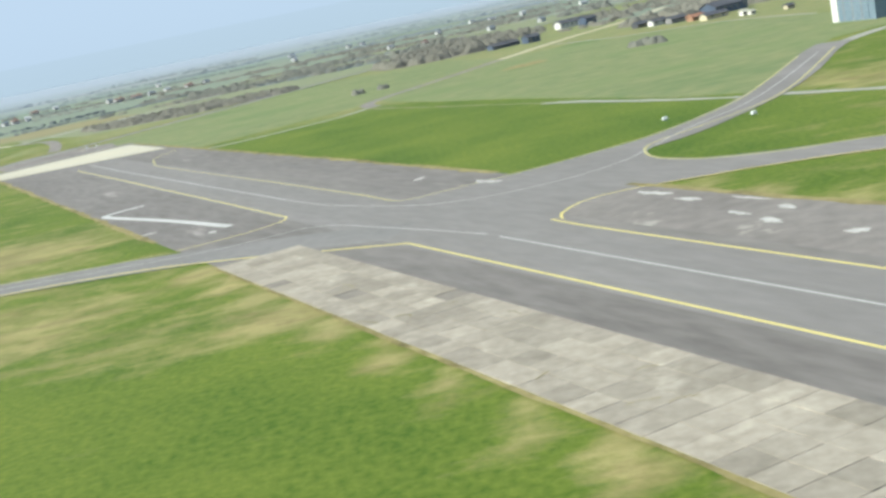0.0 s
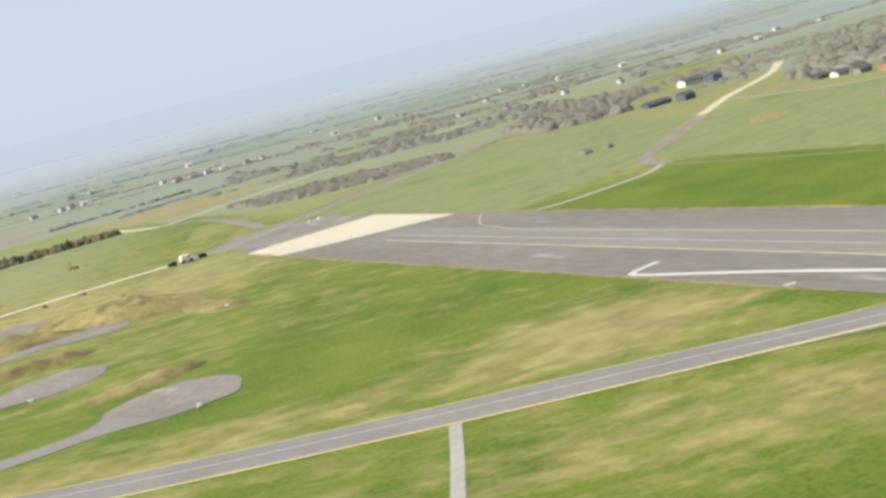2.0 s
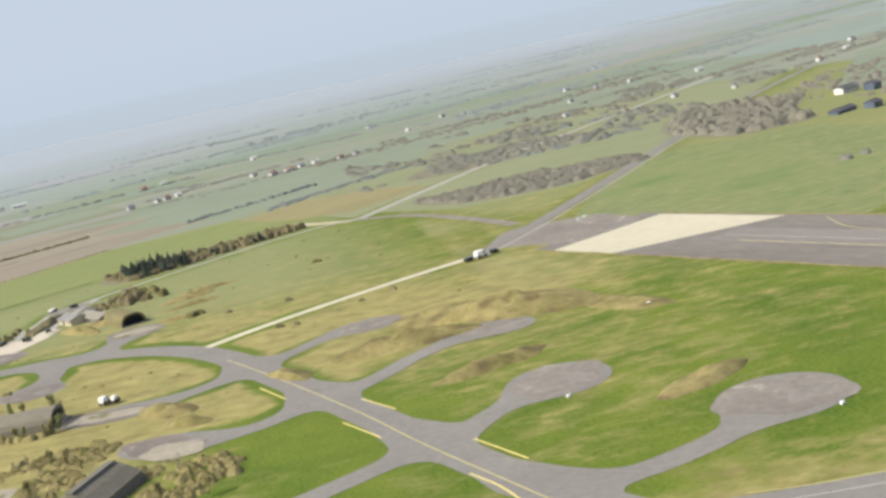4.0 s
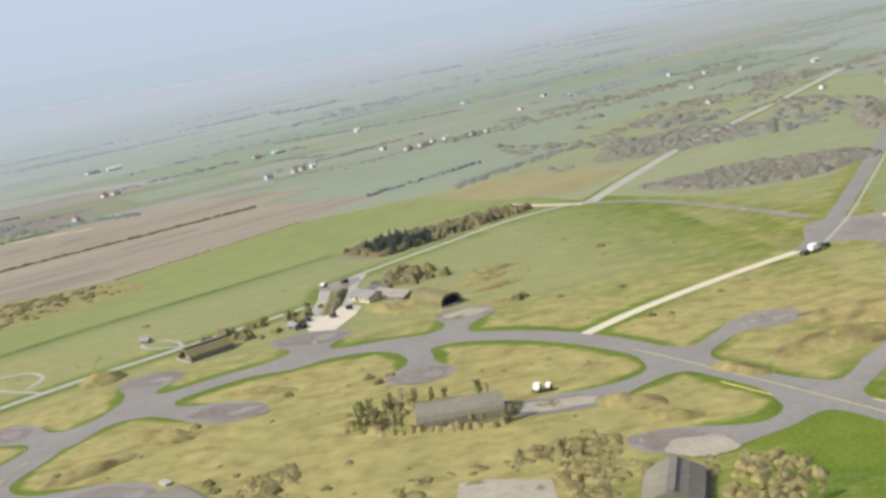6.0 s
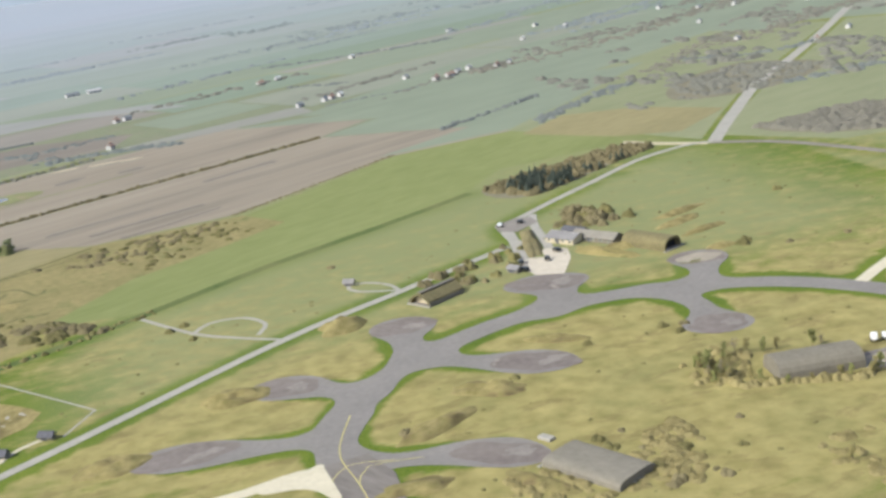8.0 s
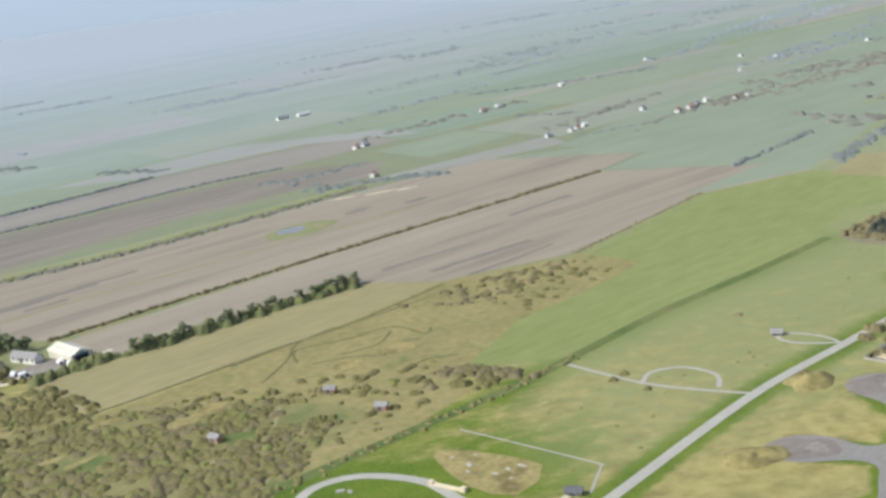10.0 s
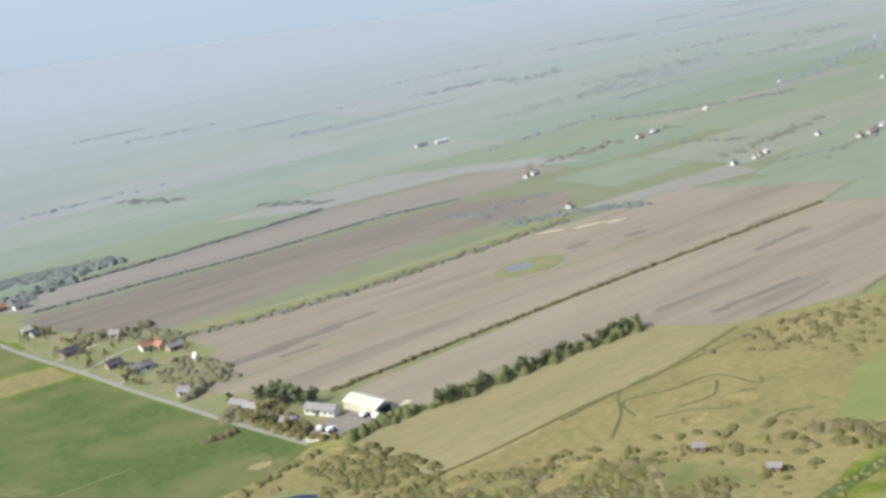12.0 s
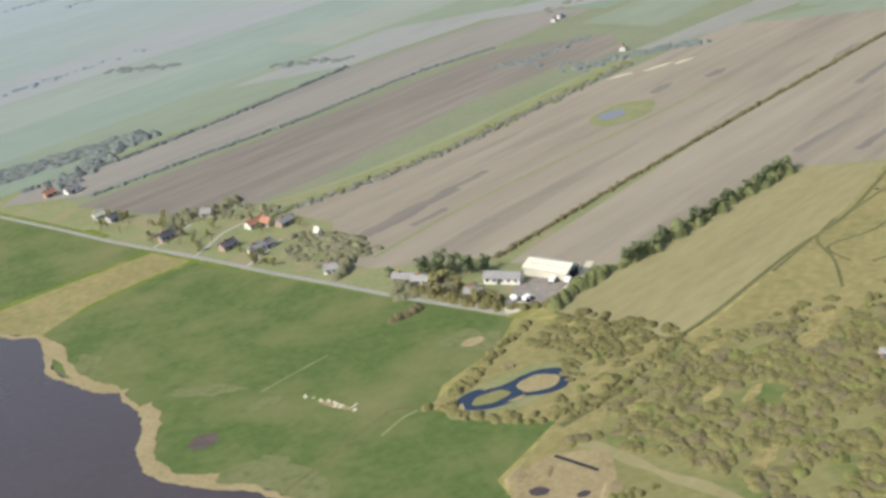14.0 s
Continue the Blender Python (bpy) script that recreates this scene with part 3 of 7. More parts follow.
strip("centre_line", [rw(40, 4), rw(100, 3.6), rw(156, 3.4)], 0.22, WHITE_WORN, "paint", "faded white centre line", "road marking")
strip("centre_line", [rw(-6, 4.4), rw(8, 2), rw(18, -1), (-22, 108.5), (-50, 112), (-87, 117.2), (-112, 122.5)], 0.16, WHITE_WORN, "paint", "faded white centre line", "road marking")
strip("centre_line", [rw(40, 4), rw(26, 5), (2, 108), (16, 110), (27, 124), (39, 138.4), (58, 173)], 0.16, WHITE_WORN, "paint", "faded white lead line", "road marking")
strip("edge_line", [(-25, 112.1), (-35, 112.4), (-50, 114.8), (-66, 116.8), (-87, 120), (-104, 123.2), (-110, 125.2)], 0.2, YELLOW_WORN, "paint", "worn yellow edge line", "road marking")
strip("hook_mark", [(-20.5, 121), (-29, 134), (-37, 145), (-40, 149.4), (-39.6, 151.2), (-36, 153.4)], 1.0, WHITE_PAINT, "paint", "broad pale painted hook on the asphalt", "road marking")

for x, y, rx, ry in ((20, 80, 1.0, 0.35), (21, 76, 1.1, 0.45), (23, 79, 0.9, 0.4), (24, 69, 0.8, 0.45), (17, 93, 1.6, 0.5), (5.5, 116, 1.6, 0.7), (-1, 127, 0.6, 0.8), (-30, 127, 0.6, 0.6), (-22, 119.4, 0.5, 0.5), (22, 84, 1.6, 0.3), (18.5, 88, 1.6, 0.35)):
    disc("worn_patch", x, y, rx, ry, 114, PATCH, "pad", "pale worn patch on the asphalt shoulder", "patch", 0.3)

# ---------- roads of the dispersal area ----------
RING = [(-108, 100), (-115, 114), (-122, 129), (-128, 144), (-133, 158), (-139, 176), (-146, 197), (-152.5, 215), (-160, 236), (-168, 250), (-178, 260), (-192, 267.5), (-208, 271.5), (-226, 270.5),
      (-242, 264.5), (-255, 256), (-264, 245), (-269, 232), (-268.5, 219), (-266, 204), (-260, 186)]
SPURS = [([(-127, 143), (-119, 137.5), (-111, 138.5), (-101, 143), (-96, 147)], 4.2),
        ([(-136, 168), (-130, 164.5), (-125, 168.5), (-116, 174)], 4.2),
        ([(-146, 196), (-139, 197), (-130, 205), (-122, 209.5), (-115, 210.5)], 4.2),
        ([(-156, 224), (-150, 227), (-140, 234.5), (-133, 235)], 4.0),
        ([(-157, 226), (-160, 220.5), (-167, 217), (-176, 216)], 4.2),
        ([(-147, 199), (-150, 192), (-157, 188), (-167, 190)], 4.2),
        ([(-134, 163), (-139, 160), (-148, 155.5), (-160, 150)], 4.2),
        ([(-264, 244), (-270, 238.5), (-281, 240), (-292, 243)], 4.6),
        ([(-259, 252), (-264, 256), (-271, 262)], 5.0),
        ([(-247, 262), (-247, 270), (-245, 279)], 5.5),
        ([(-247, 262), (-240, 255), (-231, 248)], 5.0),
        ([(-197, 268.5), (-194, 258), (-196, 246)], 5.0),
        ([(-189, 266.5), (-184, 272), (-180, 280)], 5.5),
        ([(-218, 271), (-213, 279), (-212, 288)], 7.0),
        ([(-268, 228), (-262, 224), (-254, 221), (-247, 218.5)], 4.6)]
HARDSTANDS = [(-95.5, 148, 7.8, 7.6, 0), (-115, 175, 7.2, 7.4, 0), (-116, 211, 6.5, 4.5, -15), (-134, 235, 5.5, 4.5, 0), (-180.5, 215.5, 9, 3.9, -14), (-169, 190, 7.5, 4.6, -35),
                        (-291, 243.5, 8.5, 4.6, -10), (-271.5, 262.5, 6.5, 4.8, -10), (-245, 280, 6.4, 5.2, -10), (-230, 248, 7.5, 5.0, -35), (-196, 245.5, 6.2, 4.6, -15), (-180, 282, 6, 5.0, -10),
                        (-212, 287, 9, 5.2, -10), (-247.5, 217.5, 7.5, 4.2, -40), (-161, 149.5, 6, 4, 0)]
paving("ring_road", [(RING, 6.0)] + SPURS, HARDSTANDS, 5.4, ASPHALT_ROAD, "wide grey asphalt ring road with spurs", "road")
for x, y, rx, ry, a in HARDSTANDS:
    disc("hardstand", x, y, rx * 0.93, ry * 0.93, a, HARDSTAND if x < -150 else ASPHALT_OLD, label="worn brown asphalt aircraft hardstand", category="hardstand", wobble=0.13)
    disc("hardstand_patch", x + 0.35 * rx, y - 0.2 * ry, rx * 0.34, ry * 0.3, a + 35, ASPHALT_WORN, label="paler worn patch on a hardstand", category="hardstand", wobble=0.3)
for x, y, rx, ry, a in ((-167.5, 186.6, 5.4, 3.3, -30), (-180, 281.6, 4.8, 3.2, -10), (-180.4, 215.4, 7.4, 2.6, -12)):
    disc("shelter_apron", x, y, rx, ry, a, YARD_OLD, label="pale concrete apron before a shelter", category="apron", wobble=0.1)
sheet("lane_mouth", [(-272.2, 228.6), (-275.4, 227.4), (-282, 226.4), (-282, 223.6), (-277, 222.4), (-274.4, 220), (-272.6, 215.6), (-271.4, 218), (-271.2, 224)], GRAVEL, "pad", "pale concrete mouth of a lane", "road", rounded=True, step=0.8)
sheet("junction_square", [(-272, 227.6), (-265, 228.4), (-263, 220), (-264, 210), (-271.5, 211)], ASPHALT_DARK, "pad", "darker resurfaced junction square", "road")
strip("concrete_path", [(-67.3, 111.5), (-68.6, 100), (-71, 82), (-75, 50)], 1.15, CONCRETE_PATH, "track", "narrow pale concrete path", "path")
strip("concrete_lane", [(-270, 226), (-276, 227), (-284, 225.5), (-296, 224), (-330, 215)], 2.6, GRAVEL, "road", "pale concrete lane", "path", note=False)
strip("lane", [(-340, 232), (-328, 246), (-306, 261), (-267, 287.5), (-238, 302.5), (-209, 317.5)], 2.3, CONCRETE_PATH, "road", "straight pale concrete lane", "road")
strip("lane", [(-205, 314), (-206, 324), (-203, 334), (-190, 345), (-170, 359), (-148, 374), (-130, 380.5), (-121, 379)], 2.2, CONCRETE_PATH, "road", "pale concrete lane along the wood", "road")
strip("lane", [(-122, 377), (-96, 410), (-56, 458), (-22, 491), (30, 545), (90, 610)], 4.2, CONCRETE_PATH, "road", "long straight concrete road", "road")
strip("lane", [(-122, 378), (-108, 362), (-97, 332), (-90, 305)], 3.2, ASPHALT_OLD, "road", "cracked asphalt track", "road")
strip("field_track", [(-140, 400), (-134, 390), (-123, 378)], 3.5, SAND, "track", "sandy field track", "track")
strip("gravel_road", [(-164, 249), (-150, 257.5), (-130, 267), (-107, 276)], 2.6, GRAVEL, "road", "pale gravel road", "road")
strip("runway_road", [(-107, 275), (-88, 297), (-61, 333), (-19, 390), (29, 452), (64, 494), (110, 545)], 4.2, ASPHALT_ROAD, "road", "grey road beyond the runway end", "road")
strip("runway_road_edge", [(-104, 274), (-84, 297), (-57, 333), (-15, 390), (33, 452)], 0.7, CONCRETE_PATH, "road", "pale edge strip of the road", "road", note=False)
strip("side_track", [(-38, 221), (-29.7, 222.8), (-14.6, 231.3), (-9, 239)], 1.5, CONCRETE_PATH, "track", "pale concrete track", "track", ragged=0.3)
strip("side_track", [(-7.5, 239), (-9.2, 250), (-4, 262), (8, 282), (24, 311)], 3.0, ASPHALT_OLD, "track", "worn asphalt track", "track")
strip("sand_road", [(24, 311), (45, 346), (71, 382), (91, 422)], 3.0, SAND, "track", "pale sandy road", "road", ragged=0.3)
strip("side_track", [(-8, 236), (-4, 227), (4, 210.5), (15, 188), (20, 178)], 0.8, VERGE, "track", "faint overgrown track", "track", ragged=1.0)
strip("side_track", [(19, 180), (26, 165), (33, 149), (38, 140)], 1.3, CONCRETE_PATH, "track", "pale broken concrete track", "track", ragged=0.8)
strip("side_track", [(41, 136), (52, 118), (70, 90)], 1.4, CONCRETE_PATH, "track", "pale broken concrete track", "track", ragged=0.7)
strip("hangar_road", [(62, 178), (70, 186), (78, 191), (100, 200)], 2.6, CONCRETE_PATH, "track", "pale concrete apron road", "road")
strip("village_road", [(-560, 632), (-502, 529), (-483, 494), (-466, 466), (-452, 441), (-439, 419.5), (-428, 401), (-413, 378.5)], 1.7, ROAD_PALE, "road", "grey country road", "road")
strip("loop_path", [(-319, 258), (-328, 269), (-333, 281), (-343, 288.5), (-352, 287), (-356, 278), (-350, 268), (-336, 262.5), (-328, 268)], 2.2, CONCRETE_PATH, "road", "pale looped concrete path", "path")
strip("loop_path", [(-266, 287), (-275, 295), (-283, 304), (-293, 323)], 1.0, CONCRETE_PATH, "track", "narrow pale path", "path")
strip("loop_path", [(-271, 294), (-268.5, 300), (-272, 307), (-279, 308), (-283, 303)], 1.0, CONCRETE_PATH, "track", "narrow pale loop path", "path")
strip("loop_path", [(-239, 301), (-240, 308), (-244, 313), (-248, 313), (-247, 308), (-239, 303)], 1.0, CONCRETE_PATH, "track", "narrow pale loop path", "path")

# ---------- fields ----------
sheet("far_pasture", [(-540, 660), (-380, 600), (-330, 540), (-220, 490), (-150, 440), (-60, 520), (80, 640), (-60, 790), (-520, 790)], PASTURE, label="pale green farmland behind the ploughed fields", category="field")
sheet("pasture", [(-392, 500), (-257, 500), (-213, 505), (-180, 480), (-150, 500), (76, 650), (-7, 820), (-520, 572), (-470, 550)], PASTURE, label="pale pasture between the ploughed fields", category="field")
sheet("rough_grass", [(-8, 256), (4, 222), (16, 197), (33, 153), (40, 142), (58, 175), (66, 190), (100, 205), (84, 249), (74, 282), (57, 300), (46, 316), (28, 314), (6, 274)], PALE_GRASS, label="pale rough grass before the sheds", category="grass")
sheet("rough_grass", [(-80, 292), (-66, 262), (-50, 236), (-40, 228), (-12, 248), (0, 272), (24, 318), (12, 362), (-30, 372), (-56, 338)], PALE_GRASS, label="pale rough grass beyond the runway end", category="grass")
sheet("field_margin", [(-415, 382), (-470, 470), (-500, 540), (-512, 562), (-372, 640), (-280, 600), (-180, 520), (-150, 470), (-200, 440), (-260, 400), (-300, 394), (-382, 380)], VERGE, label="rough grass margins between the ploughed fields", category="field margin")
sheet("crop_field", [(-314, 329), (-290, 326), (-262, 343), (-226, 361), (-200, 375), (-182, 396), (-140, 400), (-134, 414), (-159, 449), (-202, 443), (-258, 399), (-250, 383), (-268, 370), (-292, 355)], CROP, label="long strip of young green crop", category="field")
sheet("field_margin", [(-470, 508), (-490, 512), (-503, 536), (-530, 585), (-545, 640), (-505, 640), (-506, 572), (-500, 556), (-484, 540)], VERGE, label="rough grass beside the road", category="field margin")
sheet("rough_strips", [(-500, 562), (-478, 520), (-447, 478), (-330, 505), (-213, 500), (-160, 470), (-100, 520), (-60, 600), (-200, 690), (-290, 690), (-372, 642), (-466, 590)], STRIP_GREEN, label="rough green land between the ploughed strips", category="grass")
sheet("ploughed_field", [(-402, 404), (-321, 449), (-213, 501), (-165, 470), (-158, 450), (-202, 444), (-260, 403), (-300, 399), (-322, 411), (-382, 386), (-392, 392)], PLOUGH, label="pale brown ploughed field", category="field")
sheet("ploughed_field", [(-430, 424), (-403, 410), (-320, 452), (-213, 503), (-190, 523), (-240, 560), (-300, 534), (-447, 476)], PLOUGH, label="pale brown ploughed field with damp streaks", category="field")
sheet("ploughed_field", [(-468, 508), (-444, 495), (-414, 507), (-356, 544), (-322, 557), (-287, 560), (-276, 590), (-318, 606), (-405, 571), (-490, 538)], PLOUGH_DARK, label="damp brown ploughed field", category="field")
sheet("ploughed_field", [(-512, 560), (-486, 548), (-405, 580), (-318, 613), (-258, 640), (-280, 668), (-372, 637), (-466, 582), (-506, 570)], PLOUGH_HAZY, label="pale grey-brown ploughed field", category="field")
sheet("stubble_field", [(-406, 376), (-318, 410), (-299, 396), (-340, 372), (-382, 350), (-394, 347)], TAN_FIELD, label="straw-coloured stubble field", category="field")
sheet("rough_pasture", [(-116, 386), (-94, 352), (-62, 348), (-30, 370), (10, 430), (50, 480), (90, 540), (60, 570), (-20, 487), (-56, 452)], PASTURE, label="rough pale pasture beside the concrete road", category="field")
sheet("rough_pasture", [(-134, 414), (-122, 384), (-98, 414), (-58, 462), (-24, 495), (50, 570), (10, 620), (-60, 560), (-120, 500), (-158, 452)], PASTURE, label="rough pale pasture beside the concrete road", category="field")
sheet("meadow", [(-413, 376), (-440, 418), (-466, 461), (-482, 456), (-495, 449), (-511, 440), (-509, 415), (-498, 396), (-494, 378), (-497, 362), (-489, 345), (-481, 330), (-479, 312), (-452, 298), (-440, 308), (-440, 322), (-424, 333), (-441, 350), (-436, 358), (-421, 366)], CROP_DEEP, label="deep green lakeside meadow", category="field")
sheet("meadow", [(-476, 479), (-502, 527), (-560, 628), (-640, 600), (-560, 480), (-520, 466), (-497, 473)], CROP_DEEP, label="deep green field by the road", category="field")
sheet("scrub_floor", [(-441, 352), (-424, 333), (-438, 321), (-430, 300), (-400, 270), (-362, 280), (-356, 292), (-330, 304), (-314, 318), (-313, 330), (-292, 355), (-268, 369), (-249, 383), (-258, 400), (-300, 398), (-340, 371), (-382, 349), (-394, 346), (-412, 374), (-421, 365)], SCRUB_GROUND, label="rough dry scrubland", category="scrubland")
sheet("reed_strip", [(-467, 463), (-475, 477), (-497, 471), (-520, 463), (-516, 449), (-507, 440), (-495, 451), (-481, 458)], SCRUB_GROUND, label="strip of dry reed", category="reeds")

# ---------- lake and pools ----------
SHORE = [(-530, 470), (-516, 449), (-507, 440), (-505, 430), (-505, 418), (-500, 408), (-493, 400), (-491, 390), (-488, 379), (-491, 369), (-489, 359), (-482, 349), (-474, 342), (-470, 325), (-480, 290)]
sheet("lake", SHORE + [(-520, 220), (-640, 200), (-760, 340), (-640, 500)], WATER, "pad", "still brown lake water", "lake", rounded=True)
strip("reed_fringe", SHORE, 1.8, REED, "pad", "pale dry reed fringe along the shore", "reeds", offset=-0.6, ragged=1.1, step=1.0)
strip("reed_bed", [(-506, 438), (-503.6, 430), (-502.6, 421), (-499, 406), (-496, 400.5), (-491.4, 396.6)], 2.2, REED, "pad", "pale dry reed bed in a bay", "reeds", ragged=0.9, step=1.0)
strip("reed_bed", [(-489.4, 388), (-488.8, 380), (-491.5, 369), (-490.6, 361), (-487, 354.5), (-481, 351)], 3.4, REED, "pad", "broad bed of pale dry reed", "reeds", ragged=0.8, step=1.0)
sheet("marsh", [(-482, 351), (-474, 353), (-467, 346), (-464, 338), (-470, 328), (-480, 335)], VERGE_LOW, "track", "brown marshy ground by the shore", "marsh", rounded=True)
for x, y, rx, ry, a in ((-470.5, 351, 3.8, 1.0, -40), (-477, 386, 7, 2.6, -35), (-498, 416, 3.0, 5.5, 10), (-468, 373, 5, 1.6, 20), (-424, 372, 6, 5, 0)):
    disc("rough_meadow", x, y, rx, ry, a, VERGE_LOW, "track", "browner rough patch in the meadow", "grass", 0.25)
disc("pool_bank", -425.5, 348, 13.5, 6.4, 4, VERGE, "track", "grassy bank round the pool", "bank")
sheet("pool", [(-437, 348.6), (-435.4, 351), (-431.5, 352.2), (-428.4, 350.8), (-425.4, 350.9), (-421.6, 352), (-417.9, 352), (-414.6, 350), (-414.4, 346.6), (-417.2, 343.2), (-421, 342.8), (-424.6, 344.2), (-428, 343.8), (-431.6, 344), (-435, 345.6)], WATER_BLUE, "pad", "dark blue pool", "pool", rounded=True, step=0.6)
disc("pool_island", -420.6, 347.5, 4.3, 2.9, 4, REED, "line", "reed island in the pool", "island", 0.07)
disc("pool_island", -430.2, 347.7, 3.5, 2.1, 4, SCRUB_GREEN, "line", "grassy reed island in the pool", "island", 0.09)
for x, y, rx, ry, a in ((-436.2, 347.6, 0.5, 1.7, -20), (-426.4, 344.5, 2.4, 0.35, 8), (-414.6, 346.2, 0.4, 1.2, 20), (-429, 351.4, 1.6, 0.3, 0)):
    disc("reed_tuft", x, y, rx, ry, a, REED, "line", "dry reed standing in the pool", "reeds", 0.25)
disc("pond", -326, 488.5, 13, 8.5, 25, VERGE, "pad", "grassy rim of a field pond", "pond")
disc("pond_water", -329.3, 489.5, 5.6, 3.6, 20, WATER_PALE, "line", "small grey-blue pond", "pond")

# ---------- ground sheet ----------
def axis(points):
    out = []
    for a, b, s in points:
        out += list(np.arange(a, b, s))
    return np.array(out + [points[-1][1]])


xs = axis([(-2600, -700, 100), (-700, -440, 10), (-440, -302, 3), (-302, -130, 1.5), (-130, 70, 3), (70, 300, 10), (300, 2500, 100)])
ys = axis([(-2200, 0, 100), (0, 171, 3), (171, 321, 1.5), (321, 342, 3), (342, 600, 8), (600, 1000, 25), (1000, 2600, 100)])
gx, gy = np.meshgrid(xs, ys)
dry = np.full(gx.shape, 0.22)
for x, y, rx, ry, a in ((-205, 222, 72, 46, .54), (-205, 300, 90, 25, .04), (-280, 255, 50, 26, .3), (-49, 129, 14, 11, .36), (-46, 95, 24, 9, .19), (-33, 86, 8, 6, .2), (-40, 76, 14, 6, -.14), (-80, 150, 22, 20, -.08), (-20, 78, 25, 6, .12), (-95, 125, 30, 8, .2), (-112, 234, 14, 8, .3), (-110, 110, 30, 12, .10), (-70, 320, 70, 50, .04), (-130, 250, 45, 30, .16), (-95, 175, 30, 25, .05), (-148, 178, 15, 13, -.34), (-120, 222, 14, 12, -.16),
                        (-15, 75, 22, 5, .14), (50, 135, 18, 12, .25), (20, 260, 60, 60, .15), (-300, 300, 60, 25, -.02), (-318, 279, 17, 15, -.3), (-345, 278, 18, 12, -.3), (-150, 310, 60, 45, .02), (-15, 60, 40, 25, -.12), (-380, 330, 90, 50, .5), (-230, 345, 90, 24, -.02)):
    dry += a * np.exp(-(((gx / K - x) / rx) ** 2 + ((gy / K - y) / ry) ** 2))
# small extra dryness here pales the northern grass in place of haze
dry += 0.05 * np.clip((gy / K - 220) / 40, 0, 1) * (gx / K > -110)
ru = -0.411 * (gx / K + 3) + 0.912 * (gy / K - 94)
rv = 0.912 * (gx / K + 3) + 0.411 * (gy / K - 94)
dry += 0.34 * np.exp(-((rv + 13.6) / 1.5) ** 2) * (ru > -120) * (ru < 14)
dry += 0.22 * np.exp(-((rv - 21) / 1.2) ** 2) * (ru > -120) * (ru < 150)
dry -= 0.30 * np.exp(-((ru - 70) / 62) ** 8) * np.exp(-((rv - 40) / 22) ** 8)
near = np.full(gx.shape, 99.0)
for line, half in ROADS:
    for px, py in line[::2]:
        near = np.minimum(near, np.hypot(gx - px, gy - py) - half)
dry -= 0.58 * np.clip(1 - (near - 1.0) / 2.4, 0, 1) * np.clip((-gx - 125) / 30, 0, 1) * (gy < 330)
ditch = smooth_line([(-362, 288), (-331, 303), (-309, 313.5), (-290, 324.5), (-262, 341.5), (-226, 359.5), (-199, 374)], 3.0)
wet = np.full(gx.shape, 99.0)
for px, py in ditch:
    wet = np.minimum(wet, np.hypot(gx - px, gy - py))
dry -= 0.22 * np.exp(-(wet / 6.5) ** 2)
pale = 0.8 * np.clip((-gx / K - 110) / 40, 0, 1) * np.clip((gy / K - 268 + 0.32 * np.clip(-gx / K - 245, 0, 80)) / 26, 0, 1) * np.clip((near - 1) / 4, 0, 1)
pale = np.maximum(pale, 0.6 * np.clip((gy / K - 225) / 40, 0, 1) * np.clip((near - 1) / 6, 0, 1) * (gx / K > -110)) * np.clip((gx / K + 318) / 28, 0, 1) - 0.4 * np.exp(-(wet / 5) ** 2)
ny, nx = gx.shape
idx = np.arange(nx * ny).reshape(ny, nx)
quads = np.stack([idx[:-1, :-1], idx[:-1, 1:], idx[1:, 1:], idx[1:, :-1]], -1).reshape(-1, 4)
ground = new("ground", mesh_of("ground", np.c_[gx.ravel(), gy.ravel(), np.zeros(nx * ny)].tolist(), quads.tolist(), GRASS))
ground.data.attributes.new("dryness", "FLOAT", "POINT").data.foreach_set("value", dry.ravel().astype(np.float32))
ground.data.attributes.new("paleness", "FLOAT", "POINT").data.foreach_set("value", np.clip(pale, 0, 1).ravel().astype(np.float32))
tagged(ground, "flat airfield grass, green and straw-coloured", "grass", kind="structure")

# ---------- far country ----------
def field_at(a, b):
    """Plan point from the farmland's own axes: along the furrows and across them."""
    return (-320 + 0.9 * a - 0.436 * b, 480 + 0.436 * a + 0.9 * b)


# haze is painted into the field colours: near crops fade to blue-grey
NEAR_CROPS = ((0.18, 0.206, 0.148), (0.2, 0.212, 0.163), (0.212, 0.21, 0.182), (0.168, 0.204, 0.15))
CROPS_IN_HAZE = ((0.292, 0.323, 0.362), (0.294, 0.323, 0.362), (0.296, 0.323, 0.362), (0.292, 0.323, 0.362))
HAZED_FIELDS = []
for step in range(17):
    # w: share of haze mixed into the base colour
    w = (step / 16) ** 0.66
    HAZED_FIELDS.append([])
    for c0, c1 in zip(NEAR_CROPS, CROPS_IN_HAZE):
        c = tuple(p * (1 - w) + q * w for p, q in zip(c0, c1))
        HAZED_FIELDS[-1].append(material("farmland", c, tuple(v * (1.2 - 0.16 * w) for v in c), 0.02, 0.12, streak=26, bump=0))
sheet("far_plain", [field_at(-1600, 170), field_at(900, 170), field_at(2200, 170), field_at(2200, 2300), field_at(-1600, 2300)], HAZED_FIELDS[6][0], "field", "distant green plain with haze in its colour", "field")
sheet("far_plain", [field_at(330, 30), field_at(420, -150), field_at(560, -430), field_at(700, -900), field_at(2200, -900), field_at(2200, 160), field_at(330, 160)], HAZED_FIELDS[0][0], "field", "distant green plain with haze in its colour", "field")
rng = random.Random(11)
b = 166.0
